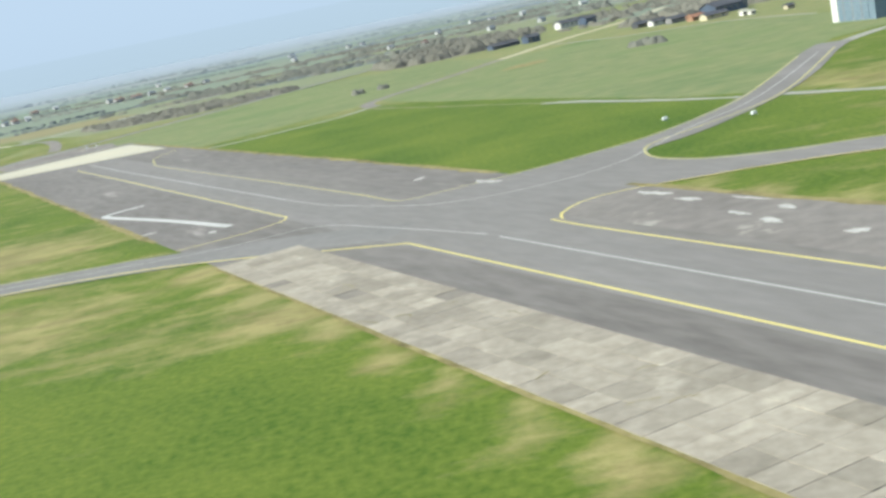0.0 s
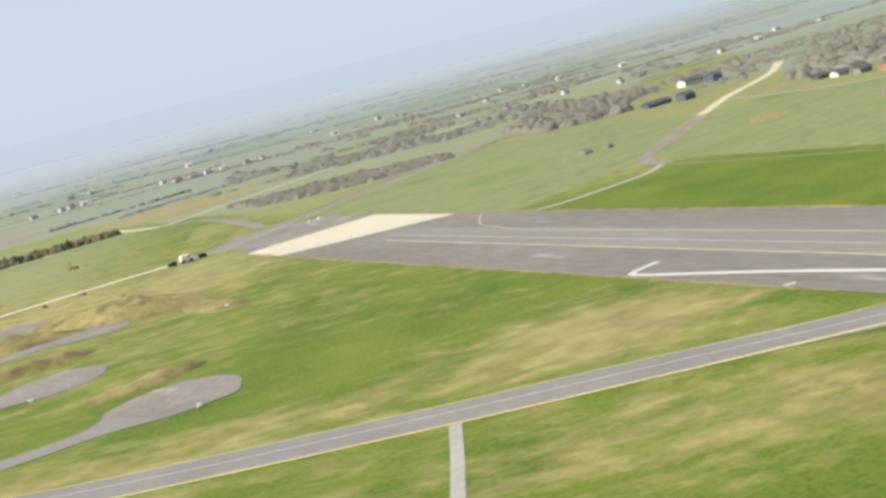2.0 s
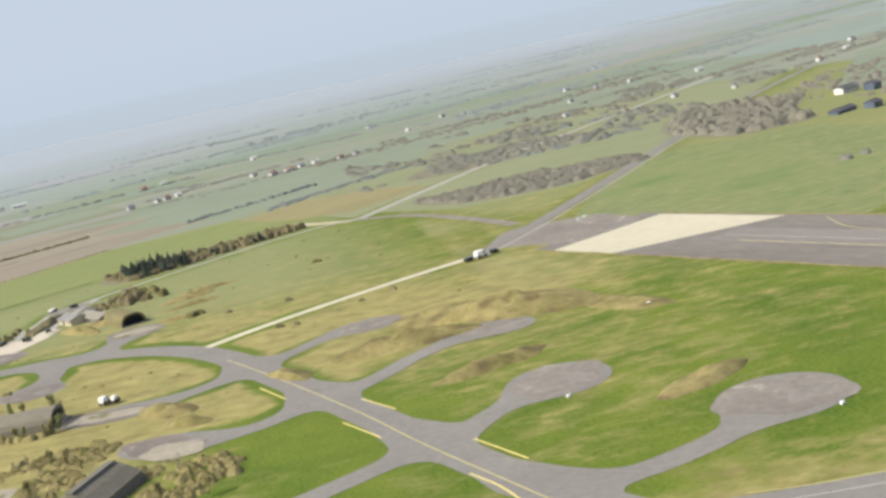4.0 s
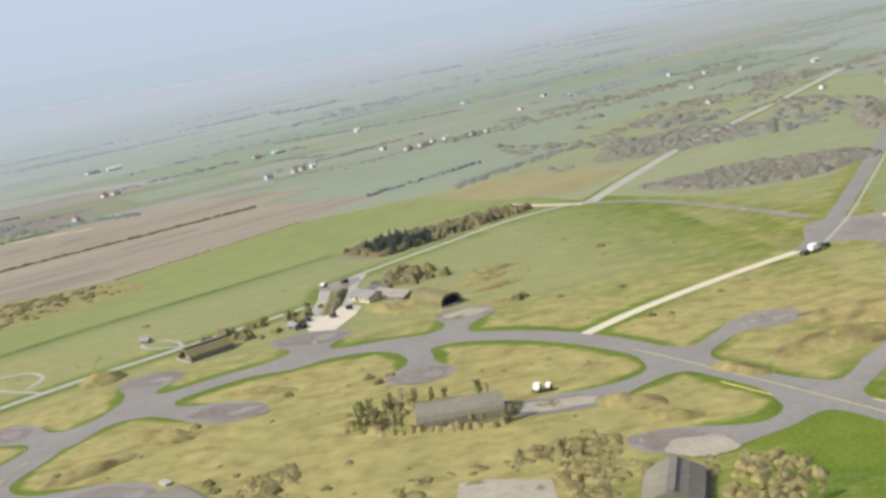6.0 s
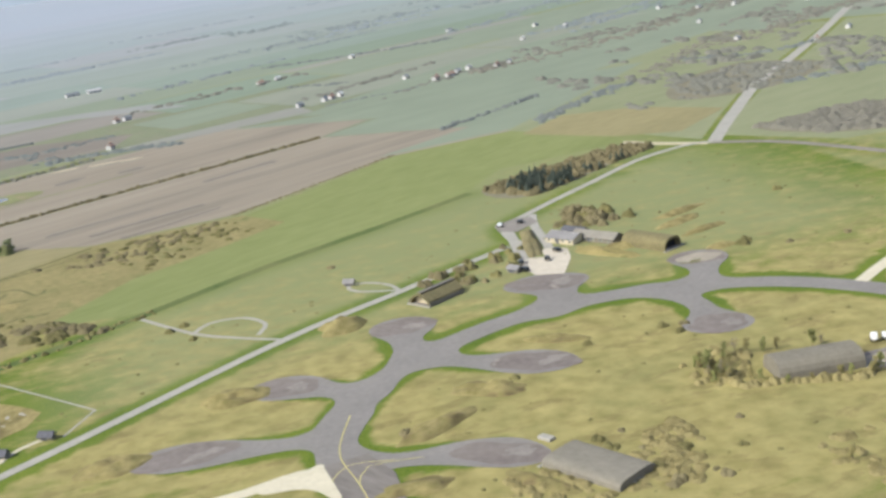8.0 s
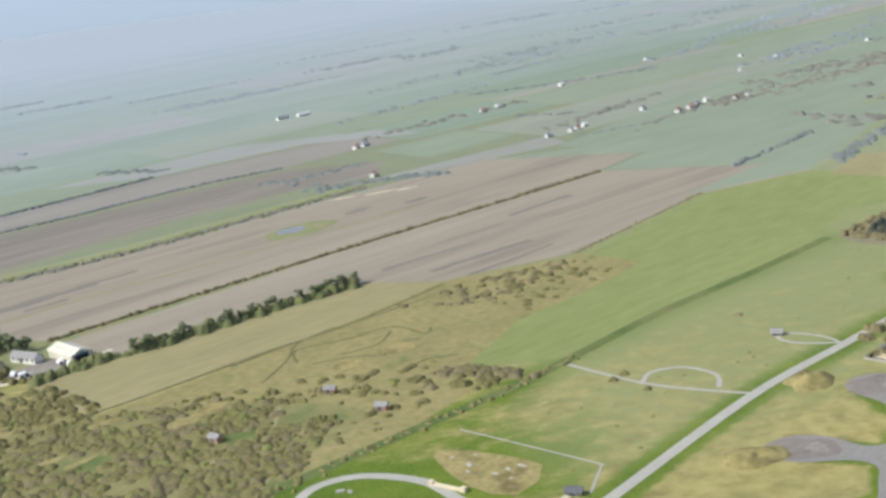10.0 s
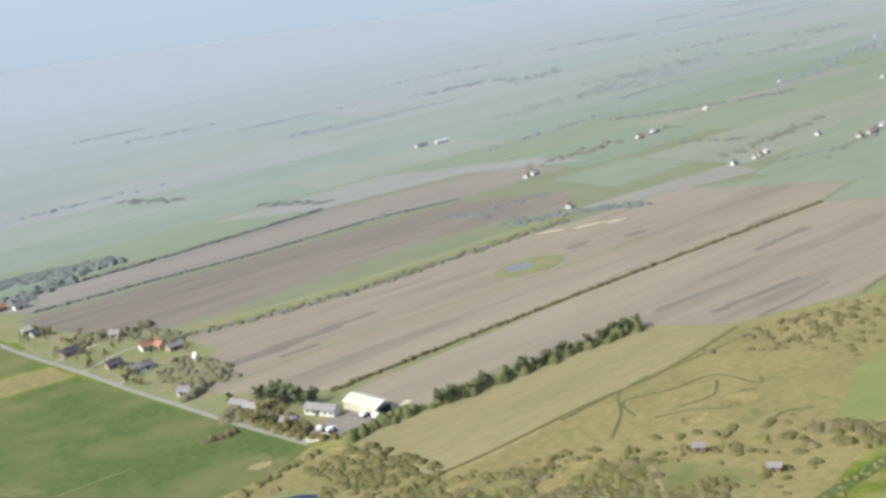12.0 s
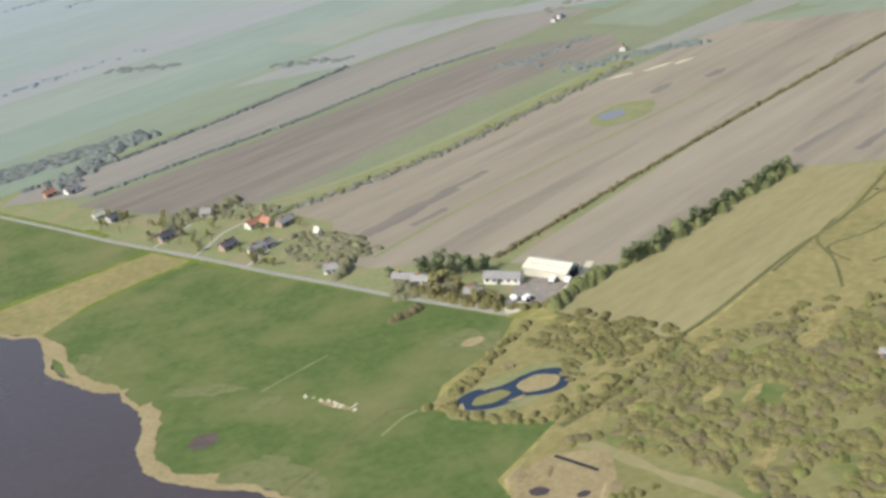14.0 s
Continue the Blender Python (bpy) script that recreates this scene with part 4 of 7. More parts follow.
while b < 2300:
    deep = 24 + b * 0.10
    a = -620 - b * 0.5 + rng.uniform(0, 60)
    while a < 900 + b * 0.5:
        length = rng.uniform(70, 190) * (1 + b / 900)
        # strips farther out take a tone with more haze in it
        mats = HAZED_FIELDS[min(16, int((b - 150) / 46))]
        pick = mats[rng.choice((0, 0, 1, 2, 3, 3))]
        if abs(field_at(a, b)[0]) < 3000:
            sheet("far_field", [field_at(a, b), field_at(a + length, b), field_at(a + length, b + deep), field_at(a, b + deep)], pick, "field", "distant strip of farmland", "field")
            lift["field"] -= 0.0006
        a += length
    b += deep
for b0, b1, a0 in ((100, 162, 425), (30, 98, 425), (-60, 28, 330), (-150, -62, 400), (-280, -152, 500), (-430, -282, 560), (-640, -432, 620), (-900, -642, 660)):
    a = a0 + rng.uniform(0, 20)
    while a < 2200:
        length = rng.uniform(90, 200) * (1 + (a - a0) / 600)
        # more painted haze the farther the strip lies along the furrows
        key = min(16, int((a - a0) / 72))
        sheet("far_field", [field_at(a, b0), field_at(a + length, b0), field_at(a + length, b1), field_at(a, b1)], HAZED_FIELDS[key][rng.choice((0, 0, 1, 3))], "field", "distant strip of farmland", "field")
        lift["field"] -= 0.0006
        a += length
lift["field"] += 0.0006
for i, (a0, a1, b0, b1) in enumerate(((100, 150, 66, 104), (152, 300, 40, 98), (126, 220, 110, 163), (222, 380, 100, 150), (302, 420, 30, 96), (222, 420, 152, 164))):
    sheet("far_field", [field_at(a0, b0), field_at(a1, b0), field_at(a1, b1), field_at(a0, b1)], HAZED_FIELDS[0][(0, 1, 3, 0, 1, 2)[i]], "field", "strip of farmland behind the copse", "field")
sheet("far_field", [(-372, 642), (-299, 668), (-245, 648), (-262, 678), (-335, 696), (-420, 652)], HAZED_FIELDS[1][2], "field", "pale brown field with haze in its colour", "field")
sheet("far_field", [(-284, 557), (-266, 564), (-205, 588), (-203, 566), (-276, 549)], HAZED_FIELDS[0][2], "field", "pale sandy strip of farmland", "field")
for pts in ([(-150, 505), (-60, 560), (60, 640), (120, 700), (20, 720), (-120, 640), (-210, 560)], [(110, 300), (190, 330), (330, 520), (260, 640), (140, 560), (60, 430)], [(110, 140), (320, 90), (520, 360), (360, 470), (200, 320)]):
    sheet("far_field", pts, HAZED_FIELDS[0][0], "field", "distant green farmland", "field")
sheet("far_field", [(-206, 446), (-158, 452), (-120, 486), (-60, 545), (-140, 545), (-240, 556), (-186, 522), (-212, 502), (-166, 470)], HAZED_FIELDS[0][0], "field", "green pasture beyond the wood", "field")
sheet("far_field", [(-158, 440), (-138, 410), (-120, 400), (-92, 422), (-110, 450), (-135, 460)], TAN_FIELD, "field", "straw-coloured rough pasture", "field")

# distance: an added glowing wall coloured as haze over the far plain, all round
def backdrop():
    m = bpy.data.materials.new("glowing_haze_wall")
    m.use_nodes = True
    n, l = m.node_tree.nodes, m.node_tree.links
    n.clear()
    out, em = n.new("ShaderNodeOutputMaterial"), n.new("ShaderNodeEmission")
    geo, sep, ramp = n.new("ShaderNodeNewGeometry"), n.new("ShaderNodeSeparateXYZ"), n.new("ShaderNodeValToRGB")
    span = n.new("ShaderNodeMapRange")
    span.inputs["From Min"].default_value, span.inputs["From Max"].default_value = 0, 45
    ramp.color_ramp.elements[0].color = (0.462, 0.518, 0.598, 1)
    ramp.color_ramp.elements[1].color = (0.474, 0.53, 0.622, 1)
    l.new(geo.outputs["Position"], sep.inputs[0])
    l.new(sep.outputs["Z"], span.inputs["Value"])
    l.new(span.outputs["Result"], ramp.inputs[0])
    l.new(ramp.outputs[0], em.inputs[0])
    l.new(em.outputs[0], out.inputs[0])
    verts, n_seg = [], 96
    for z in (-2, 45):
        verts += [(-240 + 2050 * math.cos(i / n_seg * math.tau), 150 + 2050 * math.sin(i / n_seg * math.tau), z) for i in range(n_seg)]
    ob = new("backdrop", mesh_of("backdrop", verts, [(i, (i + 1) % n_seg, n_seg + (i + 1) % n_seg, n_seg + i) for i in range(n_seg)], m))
    return tagged(ob, "glowing wall painted as pale blue haze over the far plain", "backdrop", kind="structure")


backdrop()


# ---------- plants ----------
def ball():
    """The corners and faces of a low round lump."""
    bm = bmesh.new()
    bmesh.ops.create_icosphere(bm, subdivisions=1, radius=1)
    v = np.array([p.co[:] for p in bm.verts])
    f = np.array([[c.index for c in t.verts] for t in bm.faces])
    bm.free()
    return v, f


LUMP_V, LUMP_F = ball()


def leaf_cloud(seed, blobs, per, size, solid=True):
    """Small leaf faces scattered over twiggy lumps given as centre and radius: corners, leaves, lumps."""
    r = np.random.RandomState(seed)
    verts, leaves, lumps, base = [], [], [], 0
    for cx, cy, cz, rad, flat in blobs:
        d = r.normal(size=(per, 3))
        d /= np.linalg.norm(d, axis=1, keepdims=True)
        d[:, 2] = np.where(d[:, 2] < -0.5, -d[:, 2], d[:, 2])
        c = np.array([cx, cy, cz]) + d * rad * r.uniform(0.72, 1.08, (per, 1)) * np.array([1, 1, flat])
        nrm = d + r.normal(size=(per, 3)) * 0.4
        nrm /= np.linalg.norm(nrm, axis=1, keepdims=True)
        u = np.cross(nrm, r.normal(size=(per, 3)))
        u /= np.linalg.norm(u, axis=1, keepdims=True)
        w = np.cross(nrm, u)
        s = (size * r.uniform(0.6, 1.35, (per, 1)))
        verts.append(np.stack([c - u * s - w * s * 0.6, c + u * s - w * s * 0.6, c + u * s * 0.5 + w * s, c - u * s * 0.6 + w * s * 0.8], 1).reshape(-1, 3))
        leaves.append(base + np.arange(4 * per).reshape(-1, 4))
        base += 4 * per
        if not solid:
            continue
        verts.append(np.array([cx, cy, cz]) + LUMP_V * rad * r.uniform(0.55, 0.85, (len(LUMP_V), 1)) * np.array([1, 1, flat]))
        lumps.append(base + LUMP_F)
        base += len(LUMP_V)
    return np.concatenate(verts), np.concatenate(leaves), np.concatenate(lumps) if solid else np.zeros((0, 3), int)


def plant_mesh(name, t, mat):
    me = mesh_of(name, t[0].tolist(), t[1].tolist() + t[2].tolist(), mat)
    me.polygons.foreach_set("use_smooth", [False] * len(t[1]) + [True] * len(t[2]))
    return me


def clumps(seed, n, spread, low, high, r0, r1):
    g = random.Random(seed)
    return [(g.uniform(-1, 1) * spread, g.uniform(-1, 1) * spread, g.uniform(low, high), g.uniform(r0, r1), g.uniform(0.7, 0.95)) for _ in range(n)]


def cone_clumps(seed, levels):
    g = random.Random(seed)
    out = []
    for i in range(levels):
        s = i / (levels - 1)
        rad = 0.42 * (1 - s) + 0.06
        for _ in range(4 if s < 0.75 else 1):
            out.append((g.uniform(-1, 1) * rad * 0.6, g.uniform(-1, 1) * rad * 0.6, 0.3 + 1.55 * s, rad * 0.75, 0.8))
    return out


BARE_T = [leaf_cloud(80 + i, clumps(90 + i, 10, 0.36, 0.45, 1.85, 0.16, 0.3), 46, 0.04, False) for i in range(3)]
CROWN_T = [leaf_cloud(40 + i, clumps(50 + i, 11, 0.42, 0.3, 1.7, 0.24, 0.4), 30, 0.075) for i in range(3)]
CONE_T = [leaf_cloud(60 + i, cone_clumps(70 + i, 7), 16, 0.09) for i in range(3)]


def crown_field(crowns, step, per, size, seed, twigs=0.4):
    """A closed, lumpy canopy over crowns given as x, y, radius and height, with small leaves strewn over it: corners and faces."""
    r = np.random.RandomState(seed)
    keys, tops = [], []
    for x, y, rad, h in crowns:
        i = np.arange(math.ceil((x - rad) / step), math.floor((x + rad) / step) + 1)
        j = np.arange(math.ceil((y - rad) / step), math.floor((y + rad) / step) + 1)
        a, b = np.meshgrid(i, j)
        q = 1 - ((a * step - x) ** 2 + (b * step - y) ** 2) / rad ** 2
        ok = q > 0.04
        keys.append(((a + 20000) * 100000 + b + 20000)[ok])
        tops.append(h * q[ok] ** 0.75)
    keys, tops = np.concatenate(keys), np.concatenate(tops)
    node, where = np.unique(keys, return_inverse=True)
    high = np.zeros(len(node))
    np.maximum.at(high, where, tops)
    low = np.unique(np.concatenate([node, node - 100000, node - 1, node - 100001]))
    ring = np.stack([low, low + 100000, low + 100001, low + 1], 1)
    every = np.unique(ring)
    z = np.full(len(every), -0.03)
    z[np.searchsorted(every, node)] = high * r.uniform(0.86, 1.1, len(node))
    place = np.stack([(every // 100000 - 20000) * step, (every % 100000 - 20000) * step], 1) + r.uniform(-0.3, 0.3, (len(every), 2)) * step
    verts, faces = [np.c_[place, z]], [np.searchsorted(every, ring)]
    base = len(every)
    c = np.repeat(np.array(crowns, float), per, axis=0)
    ang, rho = r.uniform(0, math.tau, len(c)), np.sqrt(r.uniform(0, 1, len(c)))
    out = np.stack([np.cos(ang) * rho, np.sin(ang) * rho], 1)
    mid = np.c_[c[:, :2] + out * c[:, 2:3], c[:, 3] * np.maximum(1 - rho ** 2, 0.03) ** 0.75 + r.uniform(-0.02, 0.06, len(c)) * c[:, 2]]
    nrm = np.c_[out * 0.8, np.ones(len(c))] + r.normal(size=(len(c), 3)) * 0.45
    nrm /= np.linalg.norm(nrm, axis=1, keepdims=True)
    u = np.cross(nrm, r.normal(size=(len(c), 3)))
    u /= np.linalg.norm(u, axis=1, keepdims=True)
    w = np.cross(nrm, u)
    twig = (r.uniform(0, 1, len(c)) < twigs)[:, None]
    u = np.where(twig, np.c_[np.cos(ang + 1), np.sin(ang + 1), np.zeros(len(c))] * 0.35, u)
    w = np.where(twig, np.array([0.0, 0.0, 1.5]), w)
    k = size * c[:, 2:3] * r.uniform(0.6, 1.4, (len(c), 1))
    verts.append(np.stack([mid - u * k - w * k * 0.6, mid + u * k - w * k * 0.6, mid + u * k * 0.5 + w * k, mid - u * k * 0.6 + w * k * 0.8], 1).reshape(-1, 3))
    faces.append(base + np.arange(4 * len(c)).reshape(-1, 4))
    return np.concatenate(verts), faces[0], faces[1]


def crown_mesh(name, t, mat):
    me = mesh_of(name, t[0].tolist(), t[1].tolist() + t[2].tolist(), mat)
    me.polygons.foreach_set("use_smooth", [True] * len(t[1]) + [False] * len(t[2]))
    return me


def brush(name, spots, detail, mat, label, category, seed=3):
    """A mass of bushes or far trees: spots of plan x, plan y, scale, height factor. detail: crowns, grid, leaves, leaf size, share of upright twigs."""
    n, grid, per, size, twigs = detail
    g = random.Random(seed)
    crowns = []
    for x, y, s, hz in spots:
        for _ in range(n):
            crowns.append((x * K + g.uniform(-0.5, 0.5) * s, y * K + g.uniform(-0.5, 0.5) * s, s * g.uniform(0.6, 0.95), s * hz * g.uniform(0.72, 1.02)))
    step = grid * sum(q[2] for q in spots) / len(spots)
    ob = new(name, crown_mesh(name, crown_field(crowns, step, per, size, seed, twigs), mat))
    return tagged(ob, label, category, kind="stuff")


FINE, COARSE, SHAGGY = (3, 0.2, 16, 0.11, 0.45), (3, 0.34, 6, 0.16, 0.4), (4, 0.2, 40, 0.13, 0.8)


def stuff(name, spots, templates, mat, label, category, seed=3):
    """Many plants joined into one object: spots of plan x, plan y, scale, height factor."""
    g = np.random.RandomState(seed)
    vs, leaves, lumps, base = [], [], [], 0
    for x, y, s, hz in spots:
        v, tl, tb = templates[g.randint(len(templates))]
        a = g.uniform(0, 6.28)
        c, sn = math.cos(a), math.sin(a)
        vs.append(np.c_[(v[:, 0] * c - v[:, 1] * sn) * s + x * K, (v[:, 0] * sn + v[:, 1] * c) * s + y * K, v[:, 2] * s * hz])
        leaves.append(tl + base)
        lumps.append(tb + base)
        base += len(v)
    ob = new(name, plant_mesh(name, (np.concatenate(vs), np.concatenate(leaves), np.concatenate(lumps)), mat))
    return tagged(ob, label, category, kind="stuff")


def along(points, gap, wide, s0, s1, hz=1.0, seed=1):
    g = random.Random(seed)
    line = smooth_line(points, gap) / K
    return [(x + g.gauss(0, wide), y + g.gauss(0, wide), g.uniform(s0, s1), hz * g.uniform(0.75, 1.25)) for x, y in line]


def inside(outline, n, s0, s1, hz=1.0, seed=1):
    g = random.Random(seed)
    xs_, ys_ = [p[0] for p in outline], [p[1] for p in outline]
    out = []
    while len(out) < n:
        x, y = g.uniform(min(xs_), max(xs_)), g.uniform(min(ys_), max(ys_))
        hit = False
        for (x1, y1), (x2, y2) in zip(outline, outline[1:] + outline[:1]):
            if (y1 > y) != (y2 > y) and x < (x2 - x1) * (y - y1) / (y2 - y1) + x1:
                hit = not hit
        if hit:
            out.append((x, y, g.uniform(s0, s1), hz * g.uniform(0.8, 1.2)))
    return out


brush("hedgerow", along([(-403, 409), (-320, 450.5), (-215, 500.5)], 0.7, 0.2, 0.5, 0.85, 1.1), FINE, LEAF_BARE, "long dark field hedge between ploughed fields", "hedge")
brush("hedgerow", along([(-447, 480), (-417, 486), (-379, 499), (-334, 521), (-296, 540)], 0.55, 0.8, 0.7, 1.15, 0.7, 2), FINE, HAZED_LEAF, "broad overgrown hedge across the farmland", "hedge")
brush("hedgerow", along([(-447, 481), (-417, 487), (-379, 500), (-334, 522), (-296, 541)], 0.8, 1.3, 0.6, 1.1, 0.7, 2), FINE, NEEDLE_MIX, "green undergrowth of the broad hedge", "hedge", 6)
brush("hedgerow", along([(-505, 571), (-467, 584), (-423, 608), (-372, 639)], 0.7, 0.35, 0.7, 1.1, 1.0, 3), FINE, WOOD_HAZED, "distant field hedge", "hedge")
brush("hedgerow", along([(-485, 546), (-447, 561), (-405, 577), (-356, 601), (-318, 611)], 0.7, 0.3, 0.6, 0.9, 1.0, 4), FINE, WOOD_HAZED, "distant field hedge", "hedge")
brush("hedgerow", along([(-174, 475), (-126, 507)], 1.2, 0.5, 0.8, 1.3, 0.9, 5), FINE, WOOD_HAZED, "field hedge beyond the crop", "hedge")
brush("hedgerow", along([(-202, 444.5), (-260, 403)], 0.6, 0.4, 0.3, 0.55, 0.5, 6), FINE, LEAF_BARE, "low hedge beside the crop", "hedge")
sheet("wood_floor", [(-196, 373), (-187, 358), (-150, 379), (-136, 387), (-140, 396), (-176, 385)], WOOD_FLOOR, "field", "brown leaf litter under bare trees", "wood floor", rounded=True)
brush("small_wood", inside([(-196, 373), (-187, 358), (-150, 379), (-136, 387), (-140, 396), (-176, 385)], 560, 0.7, 1.25, 1.3, 7), FINE, LEAF_BARE, "leafless brown copse beside the lane", "wood")
stuff("conifer_stand", inside([(-191, 366), (-186, 357.5), (-171, 366), (-176, 374), (-186, 373)], 60, 1.4, 2.1, 1.0, 8) + inside([(-171, 366), (-150, 379), (-156, 386), (-174, 375)], 14, 1.0, 1.5, 1.0, 88), CONE_T, NEEDLE, "dark conifers at the edge of the copse", "wood")
sheet("wood_floor", [(-102, 386), (-67, 392), (-36, 380), (-34, 366), (-66, 352), (-92, 362)], WOOD_FLOOR, "field", "brown leaf litter under bare trees", "wood floor", rounded=True)
brush("bare_wood", inside([(-102, 386), (-67, 392), (-36, 380), (-34, 366), (-66, 352), (-92, 362)], 520, 1.2, 2.1, 0.6, 9), COARSE, HAZED_LEAF_BROWN, "leafless brown wood beyond the runway", "wood")
sheet("wood_floor", [(-95, 448), (-60, 442), (-20, 470), (-40, 500), (-80, 480)], WOOD_FLOOR, "field", "brown leaf litter under bare trees", "wood floor", rounded=True)
brush("bare_wood", inside([(-95, 448), (-60, 442), (-20, 470), (-40, 500), (-80, 480)], 300, 0.9, 1.6, 0.56, 10), COARSE, HAZED_LEAF, "leafless brown wood by the road", "wood")
sheet("wood_floor", [(-5, 372), (24, 372), (24, 392), (50, 440), (20, 470), (-10, 420)], WOOD_FLOOR, "field", "brown leaf litter under bare trees", "wood floor", rounded=True)
brush("bare_wood", inside([(-5, 372), (24, 372), (24, 392), (50, 440), (20, 470), (-10, 420)], 420, 1.3, 2.4, 0.9, 12), COARSE, HAZED_LEAF_BROWN, "leafless brown wood near the hangars", "wood")
sheet("wood_floor", [(60, 345), (90, 330), (130, 330), (170, 400), (110, 420), (88, 390)], WOOD_FLOOR, "field", "brown leaf litter under bare trees", "wood floor", rounded=True)
brush("bare_wood", inside([(60, 345), (90, 330), (130, 330), (170, 400), (110, 420), (88, 390)], 340, 1.4, 2.6, 0.9, 13), COARSE, HAZED_LEAF_BROWN, "leafless brown wood behind the buildings", "wood")
sand_line = smooth_line([(24, 311), (45, 346), (71, 382), (91, 422)], 4.0) / K
big_wood = [q for q in inside([(64, 350), (90, 334), (125, 322), (260, 420), (200, 540), (90, 500), (40, 440)], 1100, 1.0, 1.9, 0.55, 213) if np.min(np.hypot(sand_line[:, 0] - q[0], sand_line[:, 1] - q[1])) > 7 and math.hypot(q[0] - 59, q[1] - 413) > 12 and math.hypot(q[0] - 113, q[1] - 338) > 11]
brush("bare_wood", inside([(-512, 588), (-458, 606), (-462, 616), (-520, 602)], 120, 1.6, 2.6, 0.4, 14), COARSE, WOOD_HAZED, "distant dark wood", "wood")
brush("bare_wood", along([(-492, 566), (-476, 590), (-459, 606)], 0.5, 2.2, 1.1, 2.0, 0.9, 212), COARSE, WOOD_HAZED, "distant wood behind the ploughed land", "wood")
g = random.Random(77)
belt_rows = along([(-190, 754), (-138, 747), (-82, 752)], 1.0, 2.0, 0.9, 1.6, 0.5, 201) + along([(-195, 576), (-153, 583)], 1.2, 0.5, 0.6, 1.1, 0.5, 202) + along([(-198, 655), (-175, 637)], 1.2, 1.5, 0.8, 1.4, 0.5, 203)
belt_rows += along([(-330, 581), (-308, 582), (-287, 593)], 1.0, 1.6, 0.8, 1.5, 0.5, 204) + along([(-312, 551), (-289, 551), (-264, 546)], 0.7, 2.2, 0.9, 1.8, 0.5, 205) + along([(-394, 674), (-369, 655)], 0.8, 2.0, 1.0, 1.8, 0.5, 206) + along([(-455, 744), (-434, 726)], 0.8, 2.5, 1.2, 2.0, 0.5, 207)
belt_rows += along([(-144, 458), (-122, 477), (-91, 500)], 0.6, 2.0, 0.8, 1.6, 0.5, 208) + along([(-52, 445), (-32, 447), (-12, 449)], 0.7, 2.2, 0.9, 1.7, 0.5, 209) + along([(-49, 536), (-20, 516), (16, 525)], 0.9, 1.6, 0.9, 1.6, 0.5, 210) + along([(-325, 586), (-308, 558), (-266, 545)], 1.6, 2.2, 0.7, 1.4, 0.5, 211)
brush("tree_belts", belt_rows, COARSE, WOOD_HAZED, "grey-brown tree belts between far fields", "wood", 5)
# each farther group of belts takes twigs with more haze painted in
belts = {"near": [], "middle": [], "far": []}
for i in range(48):
    a0 = g.uniform(320, 1250) if i % 6 else g.uniform(-350, 320)
    b0 = g.uniform(60 if a0 > 450 else 260, 620)
    cx, cy = field_at(a0, b0)
    ln, tilt, deep = g.uniform(16, 50), g.uniform(-0.08, 0.08), g.uniform(1.0, 4) if a0 < 320 else g.uniform(3, 9)
    reach = math.hypot(cx + 200, cy - 60)
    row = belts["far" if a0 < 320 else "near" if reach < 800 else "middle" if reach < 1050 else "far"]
    for _ in range(60):
        q = max(-1.6, min(1.6, g.gauss(0, 1))) * ln
        row.append((cx + q * 0.9, cy + q * (0.436 + tilt) + g.gauss(0, deep), g.uniform(1.0, 2.2), g.uniform(0.35, 0.55)))
brush("bare_wood", big_wood, COARSE, HAZED_LEAF_BROWN, "broad grey-brown wood behind the sheds", "wood", 9)
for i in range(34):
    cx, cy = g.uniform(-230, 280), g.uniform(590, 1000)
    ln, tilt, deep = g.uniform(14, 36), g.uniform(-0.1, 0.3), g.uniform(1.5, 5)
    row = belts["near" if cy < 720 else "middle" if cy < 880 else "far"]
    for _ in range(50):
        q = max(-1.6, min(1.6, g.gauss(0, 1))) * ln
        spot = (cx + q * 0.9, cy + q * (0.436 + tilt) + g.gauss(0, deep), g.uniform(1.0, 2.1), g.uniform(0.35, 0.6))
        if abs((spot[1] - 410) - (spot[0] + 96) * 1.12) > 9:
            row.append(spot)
brush("far_woods", belts["near"], COARSE, HAZED_LEAF, "grey-brown tree belts between far fields", "wood", 8)
brush("far_woods", belts["middle"], COARSE, HAZED_TWIG, "tree belts on the far plain, paled for haze", "wood", 8)
brush("far_woods", belts["far"], COARSE, HAZY_TWIG, "tree belts towards the horizon, painted faint for haze", "wood", 8)
hill_wood = inside([(-112, 442), (-60, 452), (-18, 440), (4, 410), (60, 500), (120, 560), (60, 640), (-40, 600), (-110, 560)], 900, 1.5, 2.7, 0.5, 95)
hill_wood = [q for q in hill_wood if noise.noise(Vector((q[0] * 0.03, q[1] * 0.022, 3.0))) > 0.06 and abs((q[1] - 410) - (q[0] + 96) * 1.12) > 9]
brush("bare_wood", hill_wood, COARSE, HAZED_LEAF, "leafless woods beyond the runway road", "wood", 12)
near_rows = along([(-10, 560), (60, 600), (160, 660)], 1, 4, 1.0, 1.9, 0.5, 91) + along([(-70, 520), (10, 590)], 1, 3, 0.9, 1.6, 0.5, 92) + along([(-120, 600), (-20, 640), (80, 720)], 1, 4, 1.0, 1.7, 0.5, 93) + inside([(100, 200), (190, 220), (260, 330), (150, 330)], 300, 1.1, 2.0, 0.7, 94)
brush("far_woods", near_rows, COARSE, HAZED_LEAF_BROWN, "grey-brown tree belts beyond the airfield", "wood")
brush("rough_hedge", along([(-358, 290), (-331, 303), (-309, 313), (-290, 324)], 1.2, 0.8, 0.35, 0.8, 0.8, 15), FINE, LEAF_SPRING, "low scrub along the boundary ditch", "scrub")
